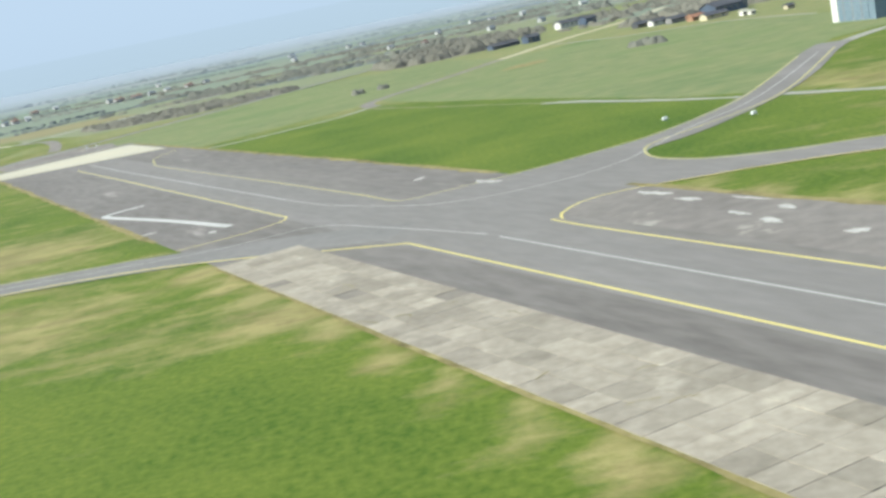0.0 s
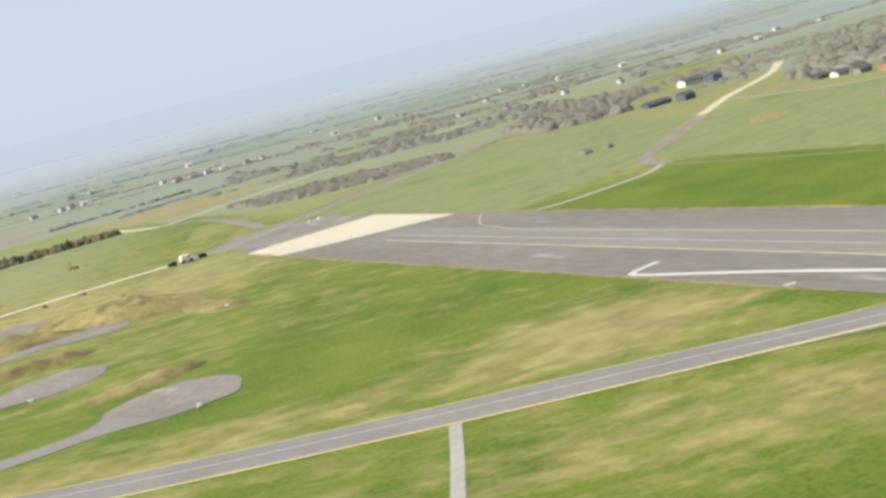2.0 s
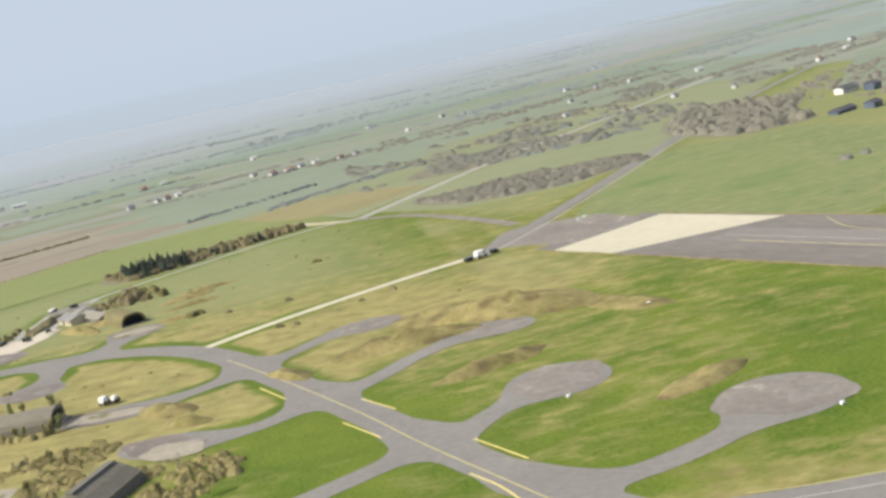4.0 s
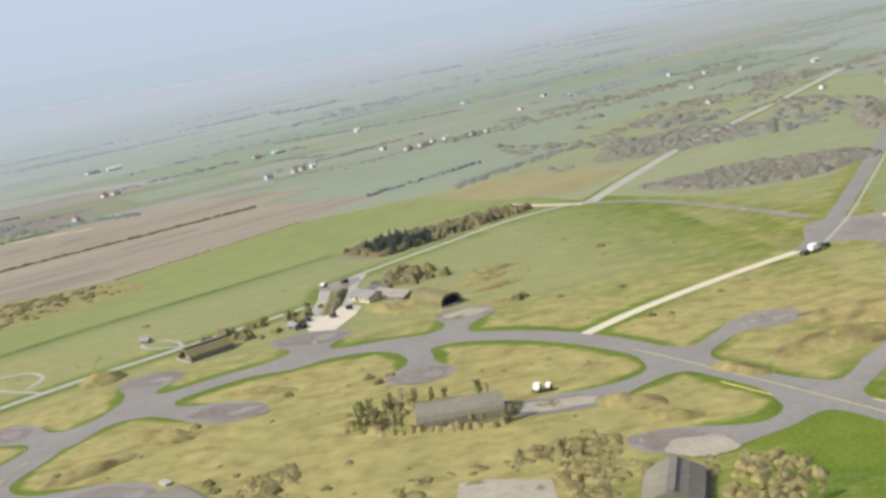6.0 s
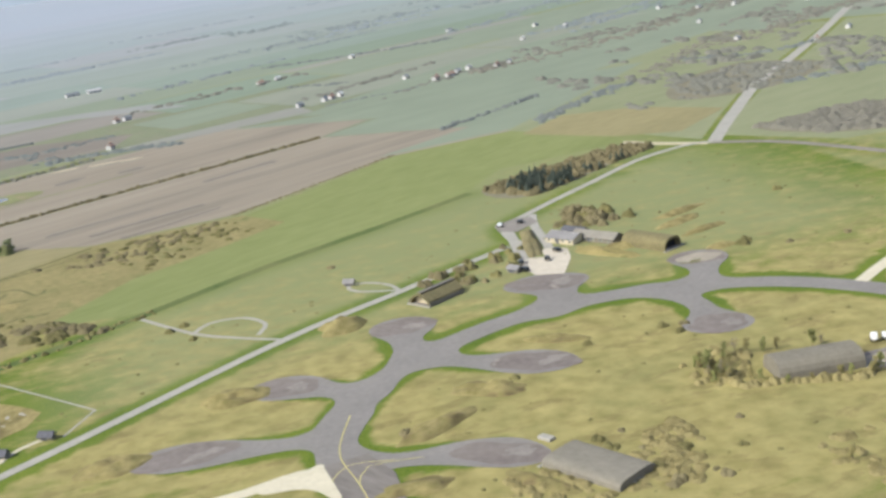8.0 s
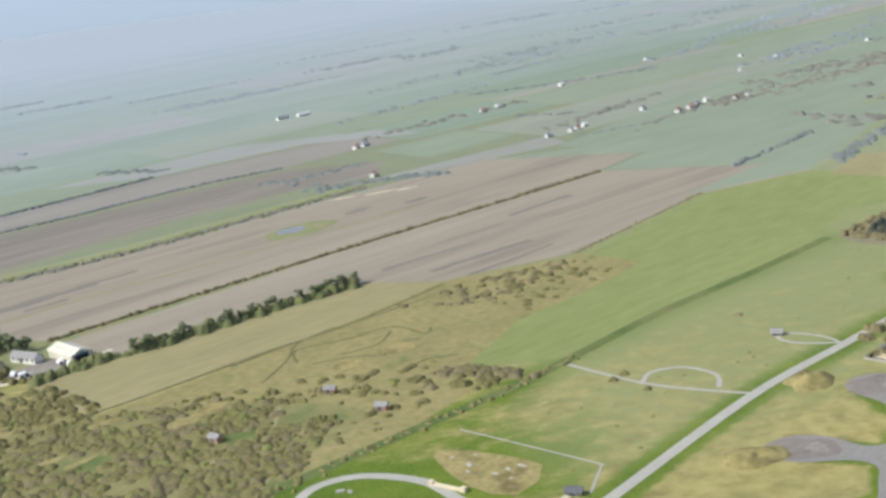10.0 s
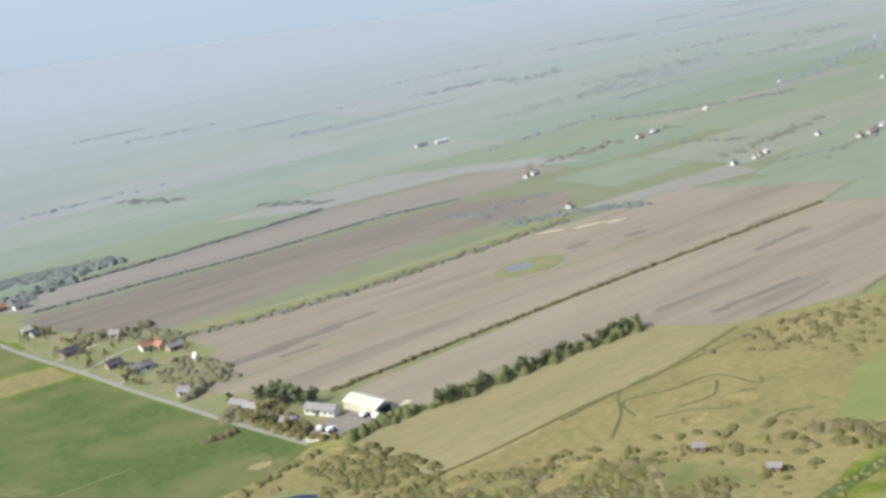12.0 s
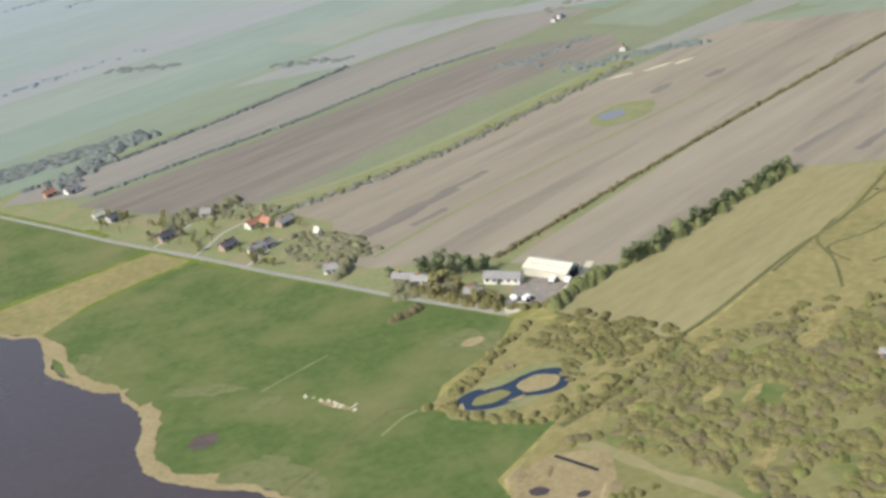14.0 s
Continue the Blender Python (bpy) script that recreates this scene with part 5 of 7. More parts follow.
strip("boundary_ditch", [(-362, 288), (-331, 303), (-309, 313.5), (-290, 324.5), (-262, 341.5), (-226, 359.5), (-199, 374)], 3.0, CROP_DEEP, "track", "dark green grassy boundary ditch", "ditch")
strip("field_margin", [(-427, 430), (-390, 450), (-330, 475), (-283, 496)], 1.2, VERGE, "track", "grassy strip across the ploughed land", "field margin")
strip("field_margin", [(-446, 489), (-420, 492.5), (-392, 501), (-340, 525), (-300, 545)], 7.5, PASTURE, "track", "pale green strip beside the broad hedge", "field margin")
for x, y, rx, ry in ((-304, 503, 5.5, 2.2), (-282.5, 504.5, 6, 1.8), (-240, 492, 8, 1.2), (-250, 484, 9, 1.1), (-262, 478, 7, 1.0)):
    disc("damp_patch", x, y, rx, ry, 26, PLOUGH_WET, "track", "damp dark patch in ploughed earth", "bare ground", 0.15)
for pts, w in (([(-424, 446), (-408, 455), (-392, 462.5)], 4.5), ([(-412, 444), (-400, 449.5)], 2.2), ([(-398, 461), (-380, 470)], 2.2), ([(-404, 428), (-393, 433)], 3.0), ([(-312, 420), (-298, 426), (-281, 432)], 2.6), ([(-300, 410), (-284, 417), (-266, 424)], 2.4), ([(-262, 458), (-250, 465), (-236, 472)], 2.6), ([(-292, 400), (-276, 408), (-262, 416)], 1.6)):
    strip("damp_patch", pts, w, PLOUGH_WET, "track", "damp dark band along the furrows", "bare ground", ragged=0.6)
for x, y, rx in ((-305, 528.5, 5), (-291, 528, 6), (-281, 527, 4)):
    disc("bare_patch", x, y, rx, 1.1, 8, SAND, "track", "pale sandy patch on ploughed land", "bare ground", 0.2)
strip("field_margin", [(-455, 490), (-417, 491.5), (-379, 504), (-334, 526), (-290, 547)], 5.5, VERGE, "track", "green field margin along the hedge", "field margin")
strip("field_margin", [(-404, 408), (-320, 450), (-215, 500)], 1.6, VERGE, "track", "grassy foot of the hedge", "field margin")
strip("field_margin", [(-405, 373), (-398.5, 360), (-393, 348.4), (-392, 347.4), (-390.6, 347.6), (-380, 352), (-351, 367), (-330, 376), (-300, 396)], 1.0, DITCH, "track", "dark grassy edge of the stubble", "field margin")
for pts in ([(-360, 361), (-339, 372), (-307, 386)], [(-354, 346), (-347, 358), (-343, 369), (-333, 376)], [(-342, 352), (-333, 352), (-326, 349), (-323, 355), (-316, 356)], [(-321, 365), (-326, 357), (-335, 355)], [(-345, 355), (-344, 364), (-332, 365), (-320, 368), (-314, 358), (-312, 362)], [(-325, 335), (-318, 341), (-311, 340)]):
    strip("scrub_ditch", pts, 0.75, DITCH, "track", "narrow dark ditch through the reeds", "ditch")
for x, y, rx, ry in ((-366, 336, 4.6, 3.0), (-372, 331, 3.6, 2.6), (-322, 352, 5, 3), (-335, 347, 4, 3), (-397, 325, 3.6, 1.2), (-392, 321, 3.4, 1.2), (-402, 303, 4.4, 1.8), (-388, 340, 4.2, 1.5), (-410, 330, 3.4, 1.0)):
    disc("reed_clearing", x, y, rx, ry, 30, HEATH, "line", "straw-coloured clearing in the scrub", "clearing", 0.12)
strip("scrub_path", [(-352, 330), (-356, 312), (-358, 296), (-366, 284)], 1.0, TAN_FIELD, "track", "sandy footpath", "path")
strip("scrub_path", [(-424, 325), (-420.5, 318.5), (-417.5, 310), (-414, 302), (-410, 292)], 2.2, TAN_FIELD, "track", "straw-coloured trodden strip", "path", ragged=0.8)
strip("scrub_path", [(-424, 329), (-431, 324), (-440, 317)], 1.3, DRY_GRASS, "track", "sandy track", "path")
disc("bare_patch", -424.2, 371.4, 2.6, 1.7, 20, REED, "track", "pale bare patch in the meadow", "bare ground")
disc("bare_patch", -431, 315, 9.5, 8, 20, EARTH, "track", "brown dug-over earth", "bare ground")
disc("puddle", -435.6, 315, 1.7, 1.2, -40, WATER, "pad", "dark water in a pit", "pool")
disc("puddle", -430, 310.4, 1.1, 0.9, 0, WATER, "pad", "dark water in a pit", "pool")
# level strip; the trench's depth is only painted shade
strip("trench", [(-429, 323), (-425, 315)], 0.8, SHADE_BLACK, "pad", "flat near-black strip painted as shade in a trench", "trench")
disc("bare_patch", -456, 363.6, 4.2, 0.9, -58, REED, "track", "pale rubble heap in the meadow", "bare ground")
disc("wet_hollow", -481, 365.5, 3.0, 2.6, 10, MUD, "track", "brown wet hollow in the meadow", "bare ground")


for pts in ([(-467.2, 378), (-459, 381.8), (-451.5, 385)], [(-441, 352), (-446, 351), (-452, 347)]):
    strip("meadow_track", pts, 0.45, VERGE, "track", "faint trodden line in the meadow", "track", ragged=0.9)
strip("meadow_ditch", [(-473, 338.5), (-457.3, 348.6), (-450.2, 353.2), (-446, 354.6), (-439, 348)], 0.5, DITCH, "track", "shallow dark ditch across the meadow", "ditch", ragged=0.9)
g = random.Random(17)
for i in range(9):
    s = i / 8
    disc("rubble_patch", -460 + 7.5 * s + g.uniform(-0.8, 0.8), 370 - 11 * s + g.uniform(-0.6, 0.6), g.uniform(0.3, 0.9), g.uniform(0.25, 0.5), g.uniform(0, 90), GRAVEL, "pad", "pale rubble strewn over the meadow", "rubble", 0.3)

tree_count = 0
tree_meshes = {}


def tree(x, y, height, kind="leaf", group="", label="tree with bare spring twigs", slim=1.0):
    """A trunk with limbs and a crown of small leaves."""
    global tree_count
    tree_count += 1
    i = tree_count % 3
    key = (kind, i)
    ob = thing("tree", x, y, (tree_count * 77) % 360, label, "tree", group)
    if key not in tree_meshes:
        bm = bmesh.new()
        for (dx, dy, z0, z1, r0, r1) in ((0, 0, 0, 1.5, 0.06, 0.015), (0.35, 0.1, 0.6, 1.3, 0.03, 0.008), (-0.3, 0.2, 0.7, 1.35, 0.028, 0.008), (0.05, -0.35, 0.65, 1.3, 0.028, 0.008)):
            ring = []
            for z, rad, sx, sy in ((z0, r0, 0, 0), (z1, r1, dx, dy)):
                ring.append([bm.verts.new((sx + rad * math.cos(k * math.tau / 6), sy + rad * math.sin(k * math.tau / 6), z)) for k in range(6)])
            for k in range(6):
                bm.faces.new((ring[0][k], ring[0][(k + 1) % 6], ring[1][(k + 1) % 6], ring[1][k]))
            bm.faces.new(ring[1])
        trunk = bpy.data.meshes.new("trunk")
        bm.to_mesh(trunk)
        bm.free()
        trunk.materials.append(BARK)
        t = {"leaf": CROWN_T, "green": CROWN_T, "bare": BARE_T, "dark": CROWN_T}[kind][i]
        mat = {"leaf": TREE_SPRING, "green": TREE_GREEN, "bare": TREE_BARE, "dark": TREE_DARK}[kind]
        tree_meshes[key] = trunk, plant_mesh("crown", t, mat)
    for nm, me in zip(("trunk", "crown"), tree_meshes[key]):
        o = new(nm, me)
        o.parent = ob
    s = height / 2.1
    ob.matrix_world = ob.matrix_world @ Matrix.Diagonal((s * slim, s * slim, s, 1))
    return ob


bush_meshes = []
for i in range(4):
    g = random.Random(30 + i)
    bush_meshes.append(crown_mesh("bush", crown_field([(g.uniform(-0.55, 0.55), g.uniform(-0.55, 0.55), g.uniform(0.35, 0.55), g.uniform(0.5, 1.0)) for _ in range(7)], 0.13, 16, 0.14, i), None))
bush_kinds = {}


def bush(x, y, size, mat, group, label, tall=1.0):
    i = len(bush_kinds) and (int(x * 31 + y * 17) % 4)
    key = (i, mat.name)
    if key not in bush_kinds:
        bush_kinds[key] = bush_meshes[i].copy()
        bush_kinds[key].materials.append(mat)
    ob = new("bush", bush_kinds[key])
    ob.matrix_world = pose(x * K, y * K, -0.05, 0, 0, (x * 53 + y * 29) % 360) @ Matrix.Diagonal((size, size, size * tall, 1))
    return tagged(ob, label, "bush", group)


SCRUB_GAPS = ((-410, 330, 4, 1.6), (-397, 325, 4, 2), (-392, 321, 4, 2), (-402, 303, 5, 2.6), (-411, 300, 4, 3), (-388, 340, 5, 2.4), (-381, 337, 5, 2), (-366, 336, 5, 3.4), (-372, 331, 4, 3), (-418, 327, 4, 2.5), (-421, 320, 3, 4), (-418, 312, 3, 5), (-384, 304, 4, 2.4), (-362, 318, 5, 3), (-376, 292, 4, 3), (-350, 322, 5, 4))


def off_gaps(spots):
    """Leave the open patches of the scrubland free."""
    return [q for q in spots if all(((q[0] - x) / a) ** 2 + ((q[1] - y) / b) ** 2 > 1 for x, y, a, b in SCRUB_GAPS)]


SCRUB = [(-412, 370), (-424, 360), (-441, 350), (-426, 334), (-438, 320), (-430, 302), (-400, 272), (-364, 282), (-352, 300), (-326, 312), (-318, 326), (-312, 338), (-330, 340), (-352, 338), (-372, 346), (-390, 346), (-404, 356)]
for i, (x, y, s, h) in enumerate(off_gaps(inside(SCRUB, 130, 0.9, 1.8, 0.55, 21))):
    if ((x + 425.5) / 15) ** 2 + ((y - 348) / 8) ** 2 < 1 or ((x + 429) / 9) ** 2 + ((y - 316) / 8) ** 2 < 1:
        continue
    bush(x, y, s, (LEAF_SPRING, LEAF_SPRING, LEAF_BARE, LEAF_GREEN)[i % 4], "scrub bushes", "budding scrub bush in dry grass", h)
thicket = [q for q in off_gaps(inside([(-427, 326), (-416, 316), (-408, 300), (-400, 272), (-364, 282), (-350, 300), (-344, 316), (-356, 336), (-372, 342), (-394, 344), (-408, 335), (-418, 330)], 1650, 0.7, 1.6, 0.46, 63)) if noise.noise(Vector((q[0] * 0.07, q[1] * 0.07, 5.0))) > -0.3]
brush("scrub", [q for i, q in enumerate(thicket) if i % 8 in (0, 2, 3, 5, 7)], FINE, LEAF_SPRING, "dense budding olive scrub thicket", "scrub")
brush("scrub", [q for i, q in enumerate(thicket) if i % 8 in (1, 6)], FINE, LEAF_BARE, "leafless grey-brown scrub", "scrub")
brush("scrub", [q for i, q in enumerate(thicket) if i % 8 == 4], FINE, LEAF_GREEN, "fresh green scrub bushes", "scrub")
brush("scrub", inside([(-400, 372), (-406, 357), (-392, 346), (-388, 349)], 40, 0.7, 1.4, 0.65, 23), FINE, LEAF_SPRING, "budding thicket at the corner of the stubble", "scrub")
brush("scrub", along([(-436, 352), (-422, 364), (-412, 372)], 0.9, 0.8, 0.7, 1.3, 0.7, 24) + along([(-440, 350), (-433, 341), (-424, 335.5), (-408, 339), (-392, 346)], 0.9, 0.9, 0.7, 1.3, 0.7, 25), FINE, LEAF_SPRING, "budding thicket round the pool", "scrub")
brush("scrub", inside([(-296, 372), (-262, 392), (-266, 397), (-300, 390), (-318, 384)], 75, 0.5, 1.4, 0.5, 26) + inside([(-320, 330), (-300, 318), (-303, 326), (-314, 334)], 40, 0.7, 1.5, 0.6, 27), FINE, LEAF_BARE, "low scrub at the field corner", "scrub")
brush("scrub", inside([(-299, 391), (-270, 401), (-252, 384), (-268, 372), (-290, 359)], 80, 0.5, 1.3, 0.5, 28) + inside([(-318, 320), (-308, 316), (-304, 326), (-313, 332)], 26, 0.9, 1.8, 0.6, 29) + off_gaps(inside([(-372, 346), (-312, 338), (-326, 312), (-352, 300), (-366, 300)], 130, 0.5, 1.3, 0.5, 30)), FINE, LEAF_SPRING, "scattered olive scrub in dry reeds", "scrub")
for i, (x, y, s, h) in enumerate(inside([(-235, 216), (-222, 214), (-216, 200), (-228, 192), (-238, 198)], 12, 0.7, 1.5, 0.75, 31)):
    bush(x, y, s, (LEAF_BARE, LEAF_SPRING)[i % 2], "bushes by the shelter", "leafless bush in dry grass", h * 0.75)
for i, (x, y, s, h) in enumerate(inside([(-210, 196), (-176, 200), (-168, 182), (-176, 162), (-206, 160)], 16, 0.7, 1.4, 1.0, 32)):
    if -204 < x < -188 and 168 < y < 193 or ((x + 174) / 7) ** 2 + ((y - 177) / 12) ** 2 < 1 or ((x + 169) / 9) ** 2 + ((y - 190) / 6) ** 2 < 1:
        continue
    bush(x, y, s, (LEAF_SPRING, LEAF_BARE, LEAF_GREEN)[i % 3], "bushes by the yard", "budding bush beside the old yard", h * 0.6)
for x, y, s in ((-138, 318, 1.3), (-147, 277, 1.0), (-160, 279, 1.1), (-126, 262, 1.0), (-133, 258, 0.9), (-205, 250, 1.5), (-203, 246, 1.2), (-201, 249, 1.0), (-219, 250, 1.2), (-168, 284, 1.6), (-166, 286, 1.4), (51.5, 258, 2.4), (53.5, 257, 2.2), (49, 259, 2.0), (50.5, 260, 2.0), (-12, 288, 1.8), (-6, 290, 1.6),
                (-248, 330, 1.0), (-283, 300, 1.2), (-287, 308, 1.4), (-284, 310, 1.2), (-150, 252, 1.1), (-147, 250, 1.0), (-190, 199, 1.0), (-213, 210, 0.9), (-240, 241, 1.4), (-236, 243, 1.2), (-258, 232, 1.1)):
    bush(x, y, s, HAZED_LEAF if x > -20 else LEAF_BARE if s < 1.2 else LEAF_SPRING, "lone bushes", "lone low bush on the airfield", 0.7)
for i, (x, y, s, h) in enumerate(inside([(-194, 326), (-187, 337), (-176, 331), (-174, 320), (-186, 319)], 34, 1.3, 2.4, 0.85, 33)):
    bush(x, y, s, (LEAF_BARE, LEAF_SPRING, LEAF_BARE)[i % 3], "scrub behind the depot", "leafless scrub bush on rough grass", h)
for i, (x, y, s, h) in enumerate(inside([(-238, 303), (-212, 318), (-207, 314), (-212, 300), (-222, 292), (-232, 297)], 32, 0.9, 1.7, 0.9, 34)):
    if ((x + 232) / 8) ** 2 + ((y - 292) / 5) ** 2 > 1:
        bush(x, y, s, (LEAF_SPRING, LEAF_BARE)[i % 2], "bushes along the lane", "budding bush beside the concrete lane", h)

brush("undergrowth", [q for q in inside([(-210, 196), (-178, 201), (-168, 182), (-172, 160), (-206, 158)], 620, 0.5, 1.1, 0.42, 36) if not (-205 < q[0] < -187.5 and 167 < q[1] < 194) and ((q[0] + 177) / 7) ** 2 + ((q[1] - 172) / 10) ** 2 > 1 and ((q[0] + 169) / 9) ** 2 + ((q[1] - 190) / 6.5) ** 2 > 1], SHAGGY, BRAMBLE, "tangled budding undergrowth by the old yard", "scrub")
brush("undergrowth", inside([(-171, 171), (-164, 181), (-158, 178), (-158, 170), (-164, 163), (-172, 163)], 90, 0.5, 1.0, 0.8, 68), SHAGGY, BRAMBLE, "tall olive saplings beside the shed", "scrub")
brush("undergrowth", inside([(-240, 200), (-228, 195), (-221, 205), (-222, 216), (-231, 208), (-236, 197)], 80, 0.5, 1.2, 0.4, 64) + inside([(-252, 208), (-245, 210), (-238, 200), (-240, 197), (-250, 202)], 40, 0.5, 1.0, 0.6, 65), SHAGGY, BRAMBLE, "low olive brambles round the shelter", "scrub")
strip("scrub_ditch", [(-391, 347), (-406, 338), (-415, 334), (-424, 331)], 1.5, DITCH, "track", "dark overgrown ditch by the pool thicket", "ditch")
brush("scrub", along([(-391, 347.6), (-406, 339), (-415, 335), (-422, 332.6)], 0.5, 0.7, 0.5, 1.0, 0.6, 66) + inside([(-404, 371), (-398, 358), (-394, 350), (-410, 341), (-416, 345), (-412, 356), (-416, 364)], 130, 0.6, 1.3, 0.45, 67), FINE, LEAF_SPRING, "budding thicket between ditch and pool", "scrub")
sheet("bramble_floor", [(-430, 304), (-400, 274), (-364, 284), (-350, 302), (-336, 318), (-362, 338), (-400, 344), (-414, 332)], SCRUB_GREEN, "field", "olive bramble and rough grass", "scrubland", True)
brush("undergrowth", inside([(-212, 231), (-203, 236), (-198, 232), (-203, 225), (-206, 219), (-212, 223)], 40, 0.5, 1.0, 0.9, 37) + along([(-206, 219), (-198, 215.5), (-189, 212)], 0.8, 0.5, 0.6, 1.1, 1, 38), SHAGGY, BRAMBLE, "dense olive undergrowth round the shelter", "scrub")
brush("undergrowth", inside([(-426, 404), (-419, 406), (-413, 394), (-411, 385), (-415, 383), (-424, 396)], 60, 0.8, 1.6, 1.0, 39) + along([(-413, 381.5), (-404, 377), (-394, 382.5)], 0.8, 0.6, 0.7, 1.3, 1, 40), FINE, LEAF_SPRING, "bare garden shrubs round the farm", "scrub")

def off_roads(spots, clear):
    ways = np.concatenate([np.c_[line[::2], np.full(len(line[::2]), half)] for line, half in ROADS])
    return [q for q in spots if np.min(np.hypot(ways[:, 0] - q[0] * K, ways[:, 1] - q[1] * K) - ways[:, 2]) > clear]


brush("tussocks", off_roads(inside([(-262, 240), (-240, 285), (-170, 300), (-100, 260), (-130, 180), (-180, 150), (-260, 190)], 150, 0.15, 0.4, 0.6, 81) + inside([(-240, 305), (-150, 300), (-100, 290), (-130, 370), (-200, 360)], 60, 0.2, 0.5, 0.6, 82) + inside([(-330, 250), (-250, 290), (-220, 330), (-320, 300)], 50, 0.15, 0.4, 0.6, 83), 4.0), COARSE, LEAF_SPRING, "scattered dry tussocks in the grass", "grass", 4)

# trees round the wooded shelter
g = random.Random(51)
for i, (x, y, hgt) in enumerate([(-208.4 + g.uniform(-1.6, 1.6), 224 + g.uniform(-3.6, 5.5), g.uniform(2.2, 3.3)) for _ in range(15)] + [(-204.4, 221.2, 2.8), (-203.6, 219.4, 2.4), (-205, 227, 3.2), (-203.6, 230, 3.4),
                                 (-201.6, 230.6, 3.3), (-199.4, 230.4, 3.0), (-197, 229.8, 3.1), (-194.6, 229.2, 2.7), (-189.4, 226.8, 3.3), (-188, 226.4, 2.6), (-193.2, 213.4, 2.7), (-191.8, 213, 2.4), (-187.6, 212.6, 3.0), (-186.4, 213.2, 3.2), (-185.6, 214.4, 2.6), (-188.8, 212.4, 2.5), (-201, 215.8, 1.9), (-197.6, 214.6, 1.7)]):
    tree(x, y, hgt, ("leaf", "green", "leaf", "green", "bare")[i % 5], "trees round the shelter", "young budding tree beside a concrete shelter", 0.62)
for i, (x, y, hgt) in enumerate(((-188.4, 195.1, 3.2), (-185, 193.8, 3.6), (-182.4, 191.8, 3.5), (-190.4, 195.4, 2.6), (-180, 188, 2.6), (-186, 181, 3.4), (-184, 176, 3.6), (-186, 170, 3.6), (-183, 164, 3.4), (-205, 184, 3.8), (-207, 177, 4.0), (-208, 190, 3.2), (-166, 176, 3.6), (-164, 170, 3.8), (-168, 166, 3.6), (-176, 158, 3.8), (-190, 164, 3.6), (-162, 164, 3.6), (-187, 173, 3.2), (-180.6, 166, 3.4))):
    tree(x, y, hgt * 0.85, ("bare", "leaf", "leaf")[i % 3], "thin trees by the old yard", "tall thin budding tree in spring", 0.55)
# row of round trees beside the stubble
g = random.Random(5)
for i in range(30):
    s = i / 29
    tree(-381 + 59 * s + g.uniform(-0.7, 0.7), 385 + 25.5 * s + g.uniform(-0.8, 0.8), g.uniform(2.6, 4.6), "dark", "tree row beside the stubble field", "dark green tree in a windbreak row")
brush("undergrowth", along([(-404, 376), (-392, 382), (-381, 386), (-322, 410)], 0.6, 0.6, 0.9, 1.9, 1.15, 41), FINE, NEEDLE_MIX, "green undergrowth below the tree row", "hedge")
# garden trees of the farm and village
for i, (x, y, hgt) in enumerate(((-421, 412, 4.2), (-419, 411.5, 4.8), (-417.5, 409, 5.2), (-416, 411, 5.4), (-415.5, 406.5, 5.0), (-413.8, 408.5, 5.2), (-412.4, 404.6, 4.6), (-411, 406.2, 5.0), (-409.4, 402.4, 4.4), (-408, 403.6, 4.2), (-418.6, 407, 4.2), (-427.6, 415, 3.2))):
    tree(x, y, hgt, "dark", "fir trees behind the farm", "dark evergreen tree behind the farm")
for i, (x, y, s, h) in enumerate(inside([(-424, 404), (-418, 404), (-413, 393), (-411, 386), (-414, 383), (-424, 397)], 16, 2.6, 4.2, 1, 42)):
    tree(x, y, s, ("bare", "leaf", "leaf")[i % 3], "farm garden trees", "budding garden tree by the farm")
VILLAGE = [(-434, 424), (-430, 432), (-446, 462), (-430, 462), (-440, 482), (-462, 502), (-482, 520), (-490, 512), (-468, 474), (-452, 445)]
for i, (x, y, s, h) in enumerate(inside(VILLAGE, 54, 1.8, 3.4, 1, 43)):
    tree(x, y, s, ("bare", "leaf", "bare", "green")[i % 4], "village garden trees", "budding garden tree in the village")
brush("garden_hedges", along([(-437, 424), (-433, 432), (-428, 438)], 0.8, 0.8, 0.9, 1.8, 1, 44) + inside([(-440, 432), (-436, 428), (-426, 436), (-430, 446)], 50, 0.7, 1.4, 0.7, 45) + along([(-470, 490), (-458, 500), (-446, 500)], 1, 1.2, 1, 2, 1, 46), FINE, GARDEN_LEAF, "bare garden hedges of the village", "hedge")
brush("garden_scrub", inside([(-446, 448), (-438, 428), (-424, 434), (-426, 450), (-438, 464)], 130, 0.6, 1.4, 0.6, 71) + inside([(-470, 500), (-452, 486), (-436, 480), (-440, 492), (-460, 508)], 90, 0.6, 1.4, 0.6, 72) + inside([(-432, 402), (-424, 398), (-416, 386), (-412, 390), (-418, 404), (-426, 416)], 70, 0.7, 1.5, 0.9, 73), FINE, GARDEN_LEAF, "olive garden scrub in the village", "scrub")
brush("roadside_hedge", along([(-434.5, 391.5), (-428, 394.5)], 0.6, 0.4, 0.8, 1.3, 1, 47), FINE, LEAF_BARE, "short bare hedge at the road", "hedge")


